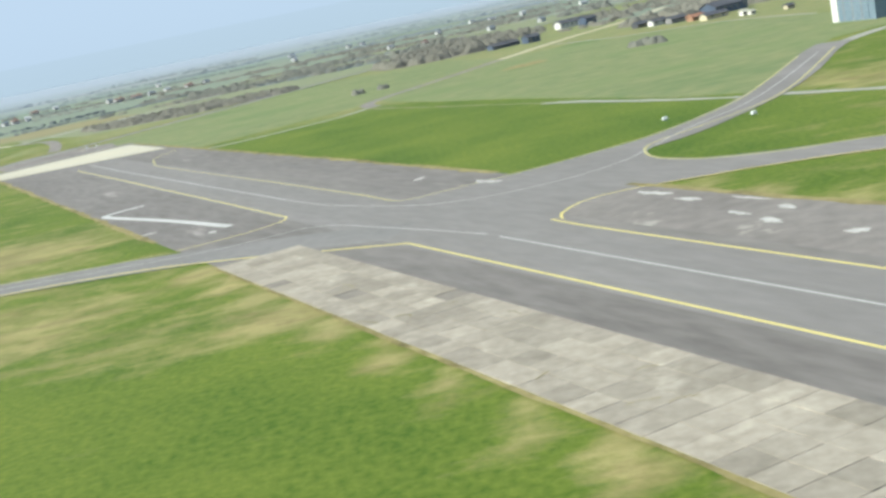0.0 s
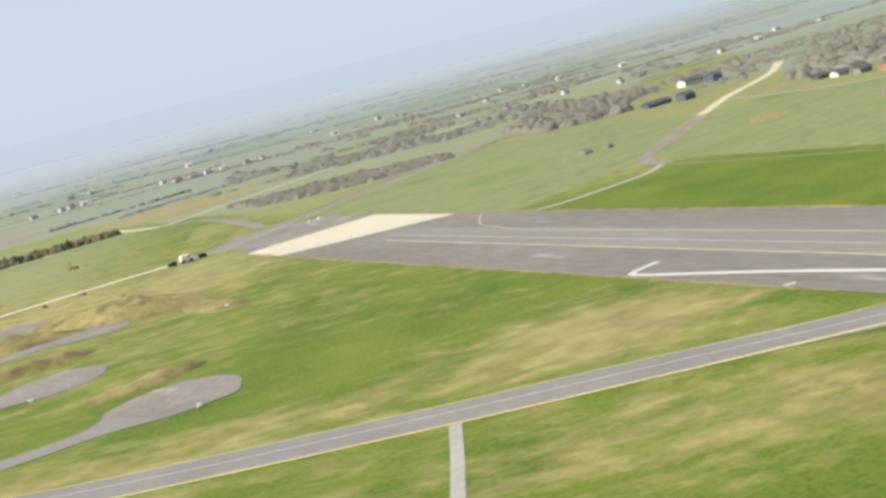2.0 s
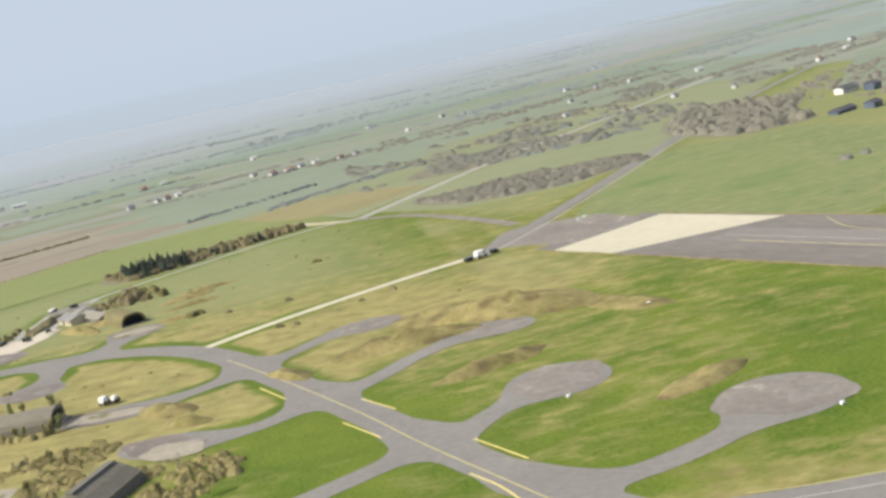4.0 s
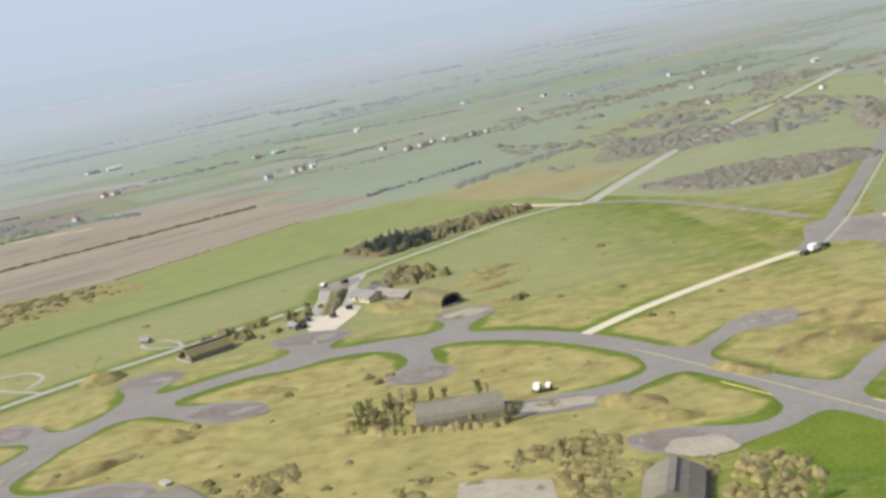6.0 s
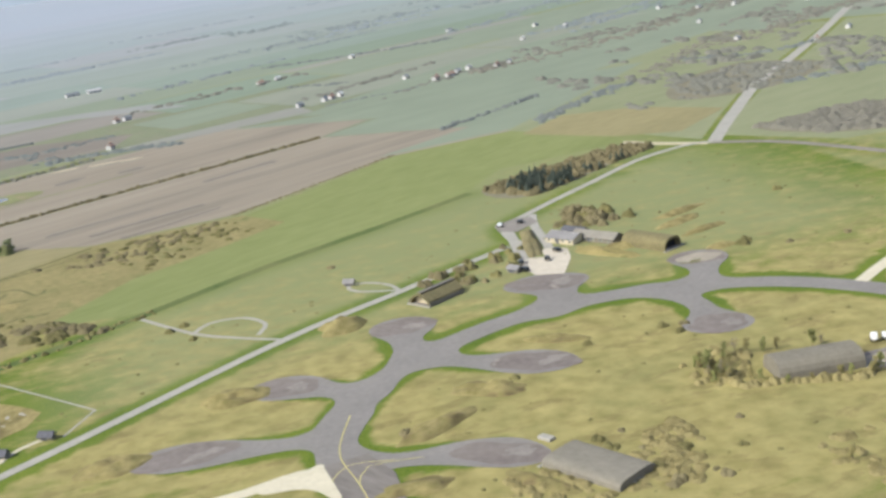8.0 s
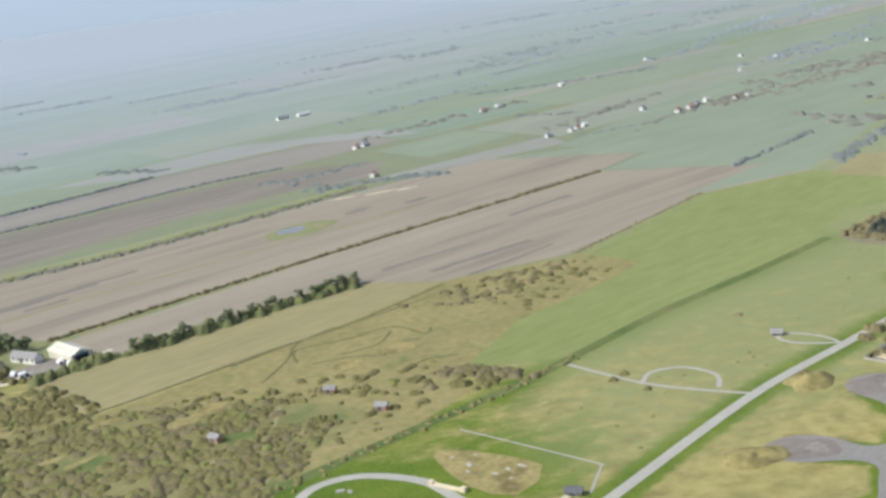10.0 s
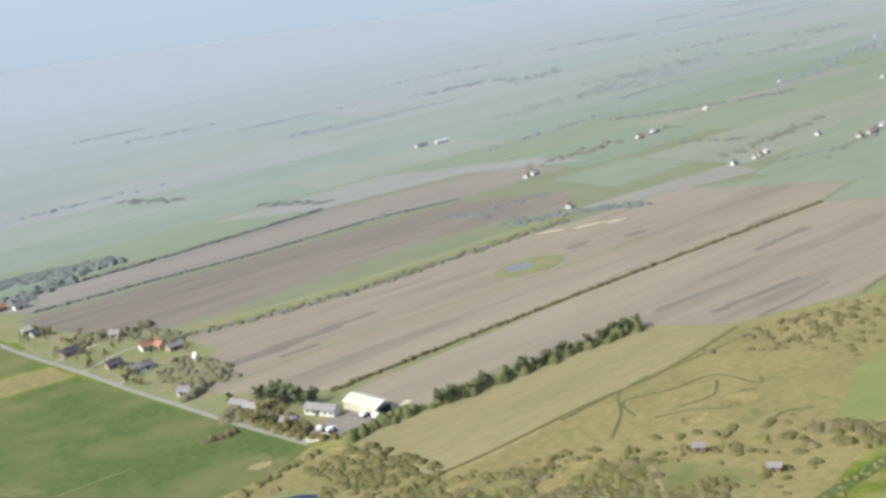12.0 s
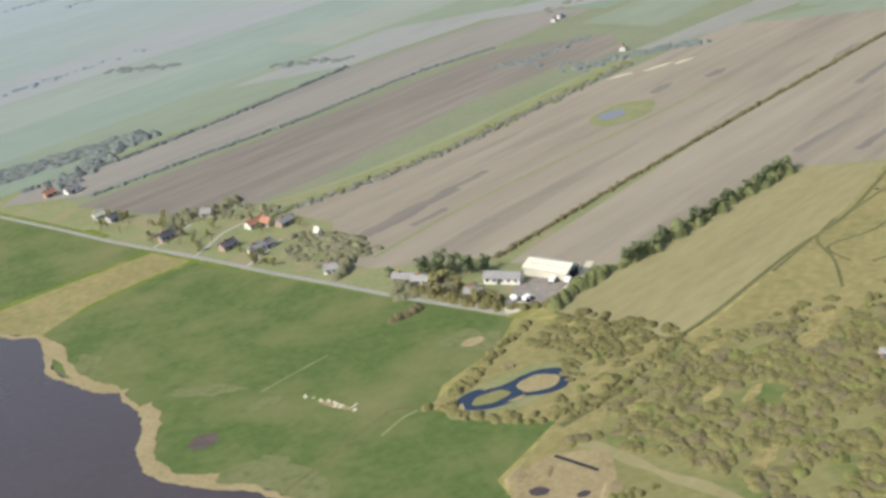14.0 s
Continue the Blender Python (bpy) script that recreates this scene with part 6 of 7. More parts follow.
# ---------- earth mounds ----------
def mound(x, y, rx, ry, turn, h, mat=None, name="earth_mound", label="grassed earth blast mound", category="mound", seed=0):
    n, m = 36, 11
    verts, faces = [], []
    g = Vector((x, y, seed))
    for j in range(m + 1):
        r = 1 - j / m
        for i in range(n):
            a = i / n * math.tau
            edge = 1 + 0.35 * noise.noise(Vector((math.cos(a) * 1.3, math.sin(a) * 1.3, 4)) + g)
            px, py = rx * r * edge * math.cos(a), ry * r * edge * math.sin(a)
            up = 0.75 * h * (1 - r * r) ** 1.1
            up *= 0.8 + 0.7 * noise.noise(Vector((px * 0.3, py * 0.45, 0)) + g) + 0.2 * noise.noise(Vector((px * 0.9, py * 0.9, 9)) + g)
            verts.append((px, py, up - 0.12 * (j == 0)))
    for j in range(m):
        for i in range(n):
            k = (i + 1) % n
            faces.append((j * n + i, j * n + k, (j + 1) * n + k, (j + 1) * n + i))
    ob = new(name, mesh_of(name, verts, faces, mat or MOUND_GRASS, True))
    ob.matrix_world = pose(x * K, y * K, 0, 0, 0, turn)
    return tagged(ob, label, category, "earth mounds")


for x, y, rx, ry, turn, h in ((-100, 160.5, 7.5, 2.8, 25, 1.7), (-121, 190, 10, 3.2, 20, 2.0), (-112, 222, 20, 7, -25, 3.3), (-131, 216, 12, 5.5, 0, 2.6), (-95, 207, 9, 4, -60, 1.2), (-255, 288, 5.5, 4, 30, 2.4), (-280, 263, 6, 4, 0, 2.0), (-253, 232, 8, 2.6, 25, 1.5),
                              (-241, 241, 7, 3, -30, 1.6), (-223, 256, 6, 2, -35, 1.2), (-169.5, 209, 6.5, 3.2, -50, 2.2), (-166, 200, 4.5, 2.5, -40, 1.4), (-150, 213, 6, 2.4, -60, 1.3), (-302, 246, 6, 3.5, 0, 1.8), (-262, 214, 6, 2.4, 0, 1.3), (-246, 206, 7, 2, -60, 1.0), (-187, 300, 5, 3, 0, 1.8)):
    mound(x, y, rx, ry, turn, h)
mound(-193.5, 174.5, 3.2, 2.6, 0, 2.0, SAND, "sand_mound", "heap of pale yellow sand on old concrete", "sand heap")
for x, y in ((-437, 321), (-433, 319), (-426, 309)):
    mound(x, y, 3.0, 1.6, 40, 0.55, EARTH, "spoil_mound", "heap of brown dug earth", "spoil heap")


# ---------- aircraft shelters ----------
def arch(w, h, n=10, square=0.72):
    return [(w * math.copysign(abs(math.cos(a)) ** square, math.cos(a)), h * math.sin(a) ** square) for a in (math.pi * i / n for i in range(n + 1))]


def shelter(x, y, turn, length, w, h, roof, front, label, ridge=False):
    """An arched aircraft shelter; its open end is at local y = 0 and looks along -y."""
    ob = thing("aircraft_shelter", x, y, turn, label, "shelter", "aircraft shelters")
    outer = [(w, 0), (w, h * 0.42), (w * 0.5, h * 0.76), (0, h), (-w * 0.5, h * 0.76), (-w, h * 0.42), (-w, 0)] if ridge else arch(w, h, 10, 0.5 if h < 2 else 0.72)
    inner = [(px * (1 - 0.45 / w), pz * (1 - 0.45 / h)) for px, pz in outer]
    bm = bmesh.new()
    rings = []
    for prof, y0 in ((outer, 0), (outer, length), (inner, 0), (inner, length)):
        rings.append([bm.verts.new((px, y0, max(pz, -0.05))) for px, pz in prof])
    for i in range(len(outer) - 1):
        bm.faces.new((rings[0][i], rings[0][i + 1], rings[1][i + 1], rings[1][i]))
        bm.faces.new((rings[2][i + 1], rings[2][i], rings[3][i], rings[3][i + 1]))
        bm.faces.new((rings[0][i + 1], rings[0][i], rings[2][i], rings[2][i + 1]))
    bmesh.ops.recalc_face_normals(bm, faces=bm.faces[:])
    part("roof_shell", bm, roof, ob)
    part("rear_wall", prism(outer[::-1], length - 0.004, length + 0.35), roof, ob)
    part("floor_slab", box(-w + 0.1, w - 0.1, 0.05, length, -0.02, 0.13), ASPHALT_OLD, ob)
    door_w = w - 0.55
    # near-black panels paint an unlit opening; the cream pair is a front wall
    for s in (-1, 1):
        part("door", prism([(0.04 * s, 0.13), (s * door_w * 0.98, 0.13), (s * door_w * 0.9, h * 0.52), (s * door_w * 0.5, h * 0.8), (0.04 * s, h * 0.84)], 1.1, 1.3), front, ob, "recessed front panel of the shelter")
    if ridge:
        part("ridge_strip", prism([(-0.55, h - 0.05), (0.55, h - 0.05), (0.5, h + 0.1), (-0.5, h + 0.1)], 0.2, length + 0.3), SHELTER_DARK, ob, "dark bitumen ridge strip")
        for s in (-1, 1):
            part("eave_kerb", box(min(s * w, s * (w + 0.3)), max(s * w, s * (w + 0.3)), 0, length, -0.02, 0.7), SHELTER_DARK, ob)
    part("front_kerb", box(-w - 0.4, w + 0.4, -0.5, -0.02, -0.02, 0.16), CONCRETE_PATH, ob)
    return ob


shelter(-174.3, 178.6, 156, 10, 3.7, 3.0, SHELTER_OLD, SHADE_BLACK, "grey concrete aircraft shelter with dark ridge strip", True)
shelter(-240.6, 212.2, 206, 13, 3.8, 1.3, SHELTER, SHADE_BLACK, "smooth grey concrete aircraft shelter in grass")
shelter(-187.2, 218.2, 80, 13, 3.4, 2.8, SHELTER_OLD, SHADE_BLACK, "grey concrete aircraft shelter hemmed in by trees")
shelter(-238.4, 290.3, -62, 9.5, 2.7, 2.5, TURF_ROOF, CREAM_WALL, "turf-covered shelter with a cream front wall", True)
shelter(-180.8, 291, 25, 11, 2.8, 2.6, TURF_ROOF, SHADE_BLACK, "earth-covered shelter with a dark open mouth")



# ---------- buildings ----------
def house(name, x, y, turn, length, width, wall_h, roof_h, wall, roof, label, category="house", windows=3, chimney=True, door=True, group="", over=0.25):
    """A gabled building: long axis along local y."""
    ob = thing(name, x, y, turn, label, category, group)
    hw, hl = width / 2, length / 2
    part("wall", prism([(-hw, -0.05), (hw, -0.05), (hw, wall_h), (0, wall_h + roof_h), (-hw, wall_h)], -hl, hl), wall, ob)
    s = roof_h / hw
    t = 0.14
    part("roof", prism([(-hw - over, wall_h - over * s + 0.01), (0, wall_h + roof_h + 0.01), (hw + over, wall_h - over * s + 0.01), (hw + over, wall_h - over * s + t), (0, wall_h + roof_h + t + 0.02), (-hw - over, wall_h - over * s + t)], -hl - over, hl + over), roof, ob)
    part("ridge_cap", box(-0.12, 0.12, -hl - over, hl + over, wall_h + roof_h + t - 0.03, wall_h + roof_h + t + 0.07), roof, ob)
    for side in (-1, 1):
        for i in range(windows):
            yy = -hl + length * (i + 0.5) / windows
            w = part("window", box(min(side * hw, side * (hw + 0.05)), max(side * hw, side * (hw + 0.05)), yy - 0.4, yy + 0.4, wall_h * 0.38, wall_h * 0.82), WHITE_WALL, ob, "white window frame")
            part("pane", box(min(side * (hw + 0.051), side * (hw + 0.07)), max(side * (hw + 0.051), side * (hw + 0.07)), yy - 0.33, yy + 0.33, wall_h * 0.42, wall_h * 0.78), GLASS, w)
    if door:
        part("door", box(-hw - 0.08, -hw - 0.004, -0.45 + length * 0.08, 0.45 + length * 0.08, 0, min(1.9, wall_h * 0.85)), DARK_ROOF, ob, "dark front door")
    if chimney:
        part("chimney", box(-0.25, 0.25, hl * 0.4 - 0.25, hl * 0.4 + 0.25, wall_h + roof_h * 0.7, wall_h + roof_h + 0.7), BRICK, ob, "brick chimney")
    return ob


# farm with the large hangar
hang = thing("hangar", -396.6, 391.6, 31, "long white sheet-metal hangar with an open dark end", "hangar")
part("wall", prism([(-2.7, -0.05), (2.7, -0.05), (2.7, 1.9), (0, 2.95), (-2.7, 1.9)], -5.4, 5.6), METAL_WHITE, hang)
part("roof", prism([(-2.95, 1.81), (0, 2.97), (2.95, 1.81), (2.95, 1.93), (0, 3.1), (-2.95, 1.93)], -5.7, 5.8), METAL_WHITE, hang)
for i in range(7):
    part("roof_light", box(-1.55, -1.15, -4.2 + i * 1.3, -3.7 + i * 1.3, 2.4, 2.62), GREY_ROOF, hang, "small grey roof light")
part("door_frame", prism([(-1.9, 0), (1.9, 0), (1.9, 1.8), (0.0, 2.4), (-1.9, 1.8)], -5.52, -5.404), BLUE_STEEL, hang, "steel door frame")
# thin black panel on the closed wall, painted shade of the doorway
part("door_opening", box(-1.6, 1.6, -5.56, -5.524, 0, 1.7), SHADE_BLACK, hang, "near-black panel painted as the shaded doorway")
for i in range(9):
    part("wall_rib", box(-2.76, -2.704, -5.0 + i * 1.25, -4.88 + i * 1.25, 0, 1.85), METAL_WHITE, hang)
house("barn", -407.2, 394.6, 46, 8.2, 2.6, 1.5, 0.9, WHITE_WALL, GREY_ROOF, "long low white barn with a grey roof", "barn", 5, False)
house("farmhouse", -415.2, 392.8, 60, 3.8, 2.4, 1.0, 0.8, WHITE_WALL, GREY_ROOF, "white farmhouse with a grey roof", "house", 3)
house("farmhouse", -425.2, 411.4, 46, 5.0, 2.4, 1.0, 0.8, BRICK_PALE, GREY_ROOF, "brick farmhouse with a grey roof behind trees", "house", 3)
house("farmhouse", -422.4, 407.2, 46, 4.0, 2.4, 1.0, 0.8, CREAM_WALL, GREY_ROOF, "cream farmhouse with a brownish roof", "house", 2)
house("shed", -419.4, 405, 30, 1.6, 1.4, 1.4, 0.4, WHITE_WALL, METAL_WHITE, "small white shed under the firs", "shed", 1, False)
sheet("farm_yard", [(-412, 383.5), (-405.5, 391.5), (-400, 393), (-393.5, 386.5), (-405, 377.5)], ASPHALT_OLD, "pad", "grey asphalt farm yard", "yard")
strip("farm_track", [(-413, 379.5), (-409, 379), (-400, 382), (-391, 387.5), (-387, 392)], 1.8, GRAVEL, "road", "pale gravel track beside the yard", "track")
disc("farm_turning", -410.5, 380.5, 3.2, 2.0, 20, YARD, "pad", "pale turning place at the farm gate", "yard")

# village along the road
for i, (x, y, turn, ln, wd, wall, roof, lab) in enumerate((
        (-438, 428.5, 60, 3.4, 2.6, WHITE_WALL, GREY_ROOF, "small white cottage with a brown-grey roof"),
        (-450.5, 456.5, 120, 4.2, 3.0, WHITE_WALL, GREY_ROOF, "white house with a pale grey roof"),
        (-447.5, 457.5, 120, 3.2, 2.6, WHITE_WALL, GREY_ROOF, "grey-roofed extension beside a white house"),
        (-456.5, 464.5, 118, 4.6, 2.8, BRICK, DARK_ROOF, "low house with a dark roof"),
        (-446.5, 476.5, 118, 6.0, 3.0, WHITE_WALL, RED_ROOF, "long white house with a red tiled roof"),
        (-443.5, 474.5, 30, 3.4, 2.8, CREAM_WALL, RED_ROOF, "cream house wing with a red tiled roof"),
        (-439.5, 471, 120, 4.6, 3.0, BRICK, GREY_ROOF, "brick house with a pale grey roof"),
        (-456.5, 496, 60, 3.4, 2.8, CREAM_WALL, GREY_ROOF, "cream cottage with a grey roof"),
        (-470, 485, 118, 4.6, 2.6, BRICK, DARK_ROOF, "low brick house with a dark roof"),
        (-481, 514.5, 118, 4.4, 3.0, WHITE_WALL, DARK_ROOF, "house with a dark slate roof"),
        (-485, 520, 118, 3.0, 2.2, WHITE_WALL, METAL_WHITE, "white outbuilding with a pale roof"),
        (-490, 556, 118, 5.0, 3.0, WHITE_WALL, GREY_ROOF, "white farm building with a grey roof"),
        (-497, 558, 118, 4.0, 2.6, BRICK, RED_ROOF, "brick farmhouse with a red roof"),
        (-434, 456, 30, 1.6, 1.3, WHITE_WALL, METAL_WHITE, "small white garden shed"))):
    house("house", x, y, turn, ln * 0.92, wd * 0.9, 1.25, 0.95, BRICK_PALE if wall is BRICK else wall, roof, lab, "house", 3 if ln > 3.5 else 2, ln > 3, True, "village houses")
for pts in ([(-466, 465), (-462, 469), (-455, 478), (-447, 482)], [(-455, 448), (-449, 454), (-443, 460)], [(-474, 481), (-470, 484), (-462, 492)]):
    strip("drive", pts, 1.0, CONCRETE_PATH, "track", "pale garden drive", "path")
sheet("garden", [(-452, 442), (-466, 465), (-486, 500), (-470, 510), (-440, 486), (-428, 462), (-438, 436)], VERGE, "field", "green gardens of the village", "garden")

# far farms and cottages on the plain
FARMS = [(-286, 770, 14, 3.4, 0), (-298, 768, 14, 3.0, 0), (-276, 636, 7, 3, 0), (-281, 632, 5, 3, 1), (-287, 560, 5, 3.4, 1), (-206, 683, 7, 3, 1), (-196, 690, 5, 3, 0), (-189, 593, 6, 3, 1), (-193, 590, 5, 3, 0), (-184, 597, 4, 3, 0), (-205, 585, 6, 2.4, 0),
         (-148, 616, 5, 3, 0), (-139, 597, 9, 3.4, 1), (-131, 600, 9, 3.2, 1), (-125, 607, 6, 3, 0), (-118, 612, 5, 3, 0), (-106, 606, 7, 3, 1), (-98, 610, 6, 3, 0), (-146, 734, 4, 4, 0), (-31, 744, 6, 3, 0), (-22, 720, 5, 3, 0), (-60, 690, 6, 3, 0),
         (44, 731, 7, 3, 0), (53, 700, 7, 3.4, 0), (70, 690, 6, 3, 0), (197, 623, 12, 4, 0), (180, 640, 8, 3, 0), (150, 590, 7, 3, 0), (120, 560, 8, 3, 1), (20, 640, 6, 3, 0), (100, 660, 8, 3, 0), (-5, 560, 5, 3, 0), (40, 540, 6, 3, 0), (10, 520, 4, 3, 1), (60, 520, 7, 3, 0), (-70, 790, 8, 3, 0)]
# all far farms use the wall and roof colours with painted haze
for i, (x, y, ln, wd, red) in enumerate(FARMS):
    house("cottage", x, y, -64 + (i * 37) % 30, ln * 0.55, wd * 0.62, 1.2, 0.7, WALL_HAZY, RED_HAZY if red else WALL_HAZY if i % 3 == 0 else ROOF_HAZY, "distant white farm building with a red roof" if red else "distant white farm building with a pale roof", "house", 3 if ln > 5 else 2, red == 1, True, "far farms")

# hangars and sheds north of the runway
near_hangar = thing("hangar", 82, 214, -68, "tall blue-grey steel hangar with a white end wall", "hangar")
part("body", prism([(-5, -0.05), (5, -0.05), (5, 7.2), (0, 8.0), (-5, 7.2)], -4, 5), BLUE_STEEL, near_hangar)
part("corner_panel", box(-5.08, -3.6, -4.12, -4.004, 0, 7.2), WHITE_WALL, near_hangar, "white corner panel")
part("door", box(-2.8, 3.6, -4.1, -4.004, 0, 5.4), BLUE_STEEL, near_hangar, "wide sliding door")
for i in range(3):
    part("door_rib", box(-2.2 + i * 2.1, -2.05 + i * 2.1, -4.16, -4.104, 0, 5.4), GREY_ROOF, near_hangar)
tall = thing("steel_hangar", 113, 340, -60, "tall dark blue steel hangar behind the sheds", "hangar")
part("body", prism([(-5, -0.05), (5, -0.05), (5, 4.4), (0, 5.4), (-5, 4.4)], -6, 6), BLUE_DARK, tall)
part("door", box(-2.8, 3.6, -6.1, -6.004, 0, 3.8), DARK_ROOF, tall, "wide sliding door")
for i in range(3):
    part("door_rib", box(-2.2 + i * 2.1, -2.05 + i * 2.1, -6.16, -6.104, 0, 3.8), GREY_ROOF, tall)
for x, y, turn, ln, wd, wh, wall, roof, lab in ((30, 369, -62, 11, 3.6, 1.2, BLUE_DARK, DARK_ROOF, "long low dark shed"), (38, 365, -62, 5, 4, 2.0, BLUE_DARK, DARK_ROOF, "dark blue shed beside the long shed"), (57, 417, -60, 11, 4, 2.2, WHITE_WALL, DARK_ROOF, "white-windowed hall with a dark roof"),
                                                (62, 408, -60, 5, 4.5, 2.6, BLUE_DARK, DARK_ROOF, "dark blue steel hangar near the sheds"), (63.5, 327, -66, 4.5, 3, 1.2, DARK_ROOF, DARK_ROOF, "low dark wooden shed by the track"), (67, 322.5, -66, 5, 3, 1.3, WHITE_WALL, DARK_ROOF, "low pale shed with a dark roof"), (70.5, 316.5, -66, 5, 3, 1.4, GREY_ROOF, DARK_ROOF, "low grey shed with a dark roof"),
                                                (74, 309, -66, 4.5, 3, 1.2, BRICK, RED_ROOF, "low brick shed with an orange tiled roof"), (76.5, 301, -66, 7.5, 3.4, 1.3, CREAM_WALL, DARK_ROOF, "long low cream shed with a dark roof"), (84, 319, -60, 13, 6.5, 2.4, BLUE_DARK, DARK_ROOF, "dark blue steel hangar near the sheds"),
                                                (80.4, 288.6, -66, 1.8, 1.6, 1.2, WHITE_WALL, METAL_WHITE, "small white cabin beside the sheds"), (81.6, 286.4, -66, 1.4, 1.4, 1.0, WHITE_WALL, METAL_WHITE, "small white cabin beside the sheds"), (88.5, 280, -66, 2.4, 1.6, 1.0, CREAM_WALL, DARK_ROOF, "small pale hut in the grass")):
    house("shed", x, y, turn, ln * 0.85, wd * 0.85, wh * 0.8, wd * 0.16, wall, roof, lab, "shed", 5 if ln > 9 else 2, False, True, "airfield sheds")
strip("shed_track", [(40, 331), (48, 314), (57, 300), (74, 282), (84, 249)], 1.3, CONCRETE_PATH, "track", "pale track in front of the sheds", "track")
disc("dark_tussocks", 26, 271, 4, 6.5, -20, HEATH, "track", "dark patch of tussock grass", "grass", 0.2)

# depot with the pale yard
sheet("depot_yard", [(-212.6, 299.8), (-211.9, 293), (-206.6, 290), (-201, 299.6), (-198.8, 306.4), (-201.4, 311), (-204.2, 309), (-205.2, 303.6), (-210.6, 306.4)], YARD, "pad", "cream concrete depot yard", "yard")
strip("depot_drive", [(-210, 305), (-208.2, 313), (-206, 322), (-204, 331), (-201, 336)], 2.6, CONCRETE_PATH, "pad", "pale concrete drive to the depot", "road")
strip("depot_drive", [(-202, 309.5), (-200, 318), (-198.4, 326), (-196.6, 333), (-194, 340)], 2.2, CONCRETE_PATH, "pad", "pale concrete drive to the depot", "road")
sheet("car_park", [(-206.4, 331), (-205.4, 336.6), (-199, 339.6), (-195.4, 338.4), (-195.4, 332.4), (-199.4, 330), (-203, 327.4)], ASPHALT_WORN, "pad", "grey asphalt car park", "car park")
house("depot_building", -196.6, 312.6, 30, 7.4, 4.6, 1.2, 0.8, CREAM_WALL, GREY_ROOF, "depot building with a grey roof and cream walls", "building", 4, False)
house("depot_building", -190.6, 308.4, 30, 11.0, 4.0, 1.1, 0.8, SHELTER, SHELTER_OLD_ROOF, "depot hall with a dull brown-grey roof", "building", 5, False)
house("depot_building", -192.6, 316.4, 30, 5.6, 2.4, 1.1, 0.5, SHELTER, DARK_ROOF, "low depot shed with a dark roof", "shed", 3, False)
house("depot_building", -214.6, 298.4, 30, 2.6, 1.6, 0.9, 0.4, SHELTER, GREY_ROOF, "small depot shed beside the yard", "shed", 2, False)
mound(-203.6, 317, 2.1, 12.5, -16, 2.2, TURF_ROOF, "turf_bank", "olive turf bank beside the depot", "bank")
mound(-193.6, 298.6, 8.5, 3.0, -60, 1.6, DRY_GRASS, "turf_bank", "brown turf bank beside the depot", "bank")
for x, y, rx, ry, turn in ((-170, 309, 8, 1.8, 20), (-165, 317, 9, 1.9, 20), (-168, 300, 7, 1.6, 15), (-172, 286, 4, 1.8, 0)):
    mound(x, y, rx, ry, turn, 1.1, HEATH, "scrub_bank", "low bank of brown scrub grass", "bank")

# small store buildings by the loop path
for x, y, turn, ln, wd, roof, lab in ((-319, 261, 60, 3.0, 1.8, DARK_ROOF, "small store with a dark roof"), (-311.5, 264.5, 60, 2.8, 1.7, DARK_ROOF, "small store with a dark roof"), (-247.5, 314, 60, 2.4, 1.5, GREY_ROOF, "small grey hut by the loop path")):
    house("store", x, y, turn, ln * 0.85, wd * 0.8, 0.7, 0.5, SHELTER, roof, lab, "shed", 1, False)
wall_thing = thing("screen_wall", -329.8, 276.5, 40, "low cream concrete wall with two end blocks", "wall")
part("wall", box(-0.25, 0.25, -2.6, 2.6, -0.05, 0.5), CREAM_WALL, wall_thing)
for s in (-1, 1):
    part("end_block", box(-0.4, 0.4, s * 3.2 - 0.45, s * 3.2 + 0.45, -0.05, 0.8), CREAM_WALL, wall_thing, "cream end block")
strip("store_path", [(-320, 257.5), (-316, 262.5), (-311, 265)], 1.0, GRAVEL, "track", "pale gravel path", "path")
strip("fence_path", [(-321.5, 299.5), (-313, 287), (-304, 273.6), (-303.6, 272.6), (-304, 271.8), (-309, 263.6)], 0.45, CONCRETE_PATH, "track", "thin pale footpath", "path")
sheet("dug_plot", [(-329, 290), (-325, 291.5), (-312.6, 277.4), (-320, 268.6), (-326.4, 275.4)], HEATH, "track", "brown overgrown plot strewn with rubble", "bare ground", rounded=True)
for x, y, s in ((-324, 283.4, 0.8), (-318.4, 278.6, 0.6), (-315.6, 278.4, 0.5), (-321, 278, 0.6), (-326, 288, 0.5), (-325, 281, 0.5), (-319, 275, 0.4), (-322, 287, 0.4), (-347, 284, 0.8), (-345.5, 283, 0.7), (-339, 273, 0.9), (-337.8, 272.4, 0.7), (-316, 279, 0.6), (-240.2, 218.4, 1.3), (-234.2, 200.6, 0.9), (-235.6, 199.6, 0.7)):
    b_ = thing("concrete_block", x, y, (x * 13) % 90, "pale concrete block lying on the grass", "block", "concrete blocks")
    bm = box(-0.5 * s, 0.5 * s, -0.9 * s, 0.9 * s, -0.02, 0.35 * s)
    bmesh.ops.bevel(bm, geom=bm.edges[:], offset=0.06, affect="EDGES")
    part("body", bm, CONCRETE_PATH, b_)
for x, y, turn in ((-341, 332, 60), (-333, 317, 60), (-366, 318, 40)):
    house("allotment_hut", x, y, turn, 2.2, 1.5, 1.1, 0.4, BRICK, GREY_ROOF, "small weathered garden hut in the scrub", "shed", 1, False, True, "allotment huts")
sheet("old_yard", [(-200, 193), (-196, 192), (-188.5, 187), (-190, 178), (-192, 168), (-205, 168), (-204, 178)], YARD_OLD, "track", "cracked pale concrete yard", "yard")


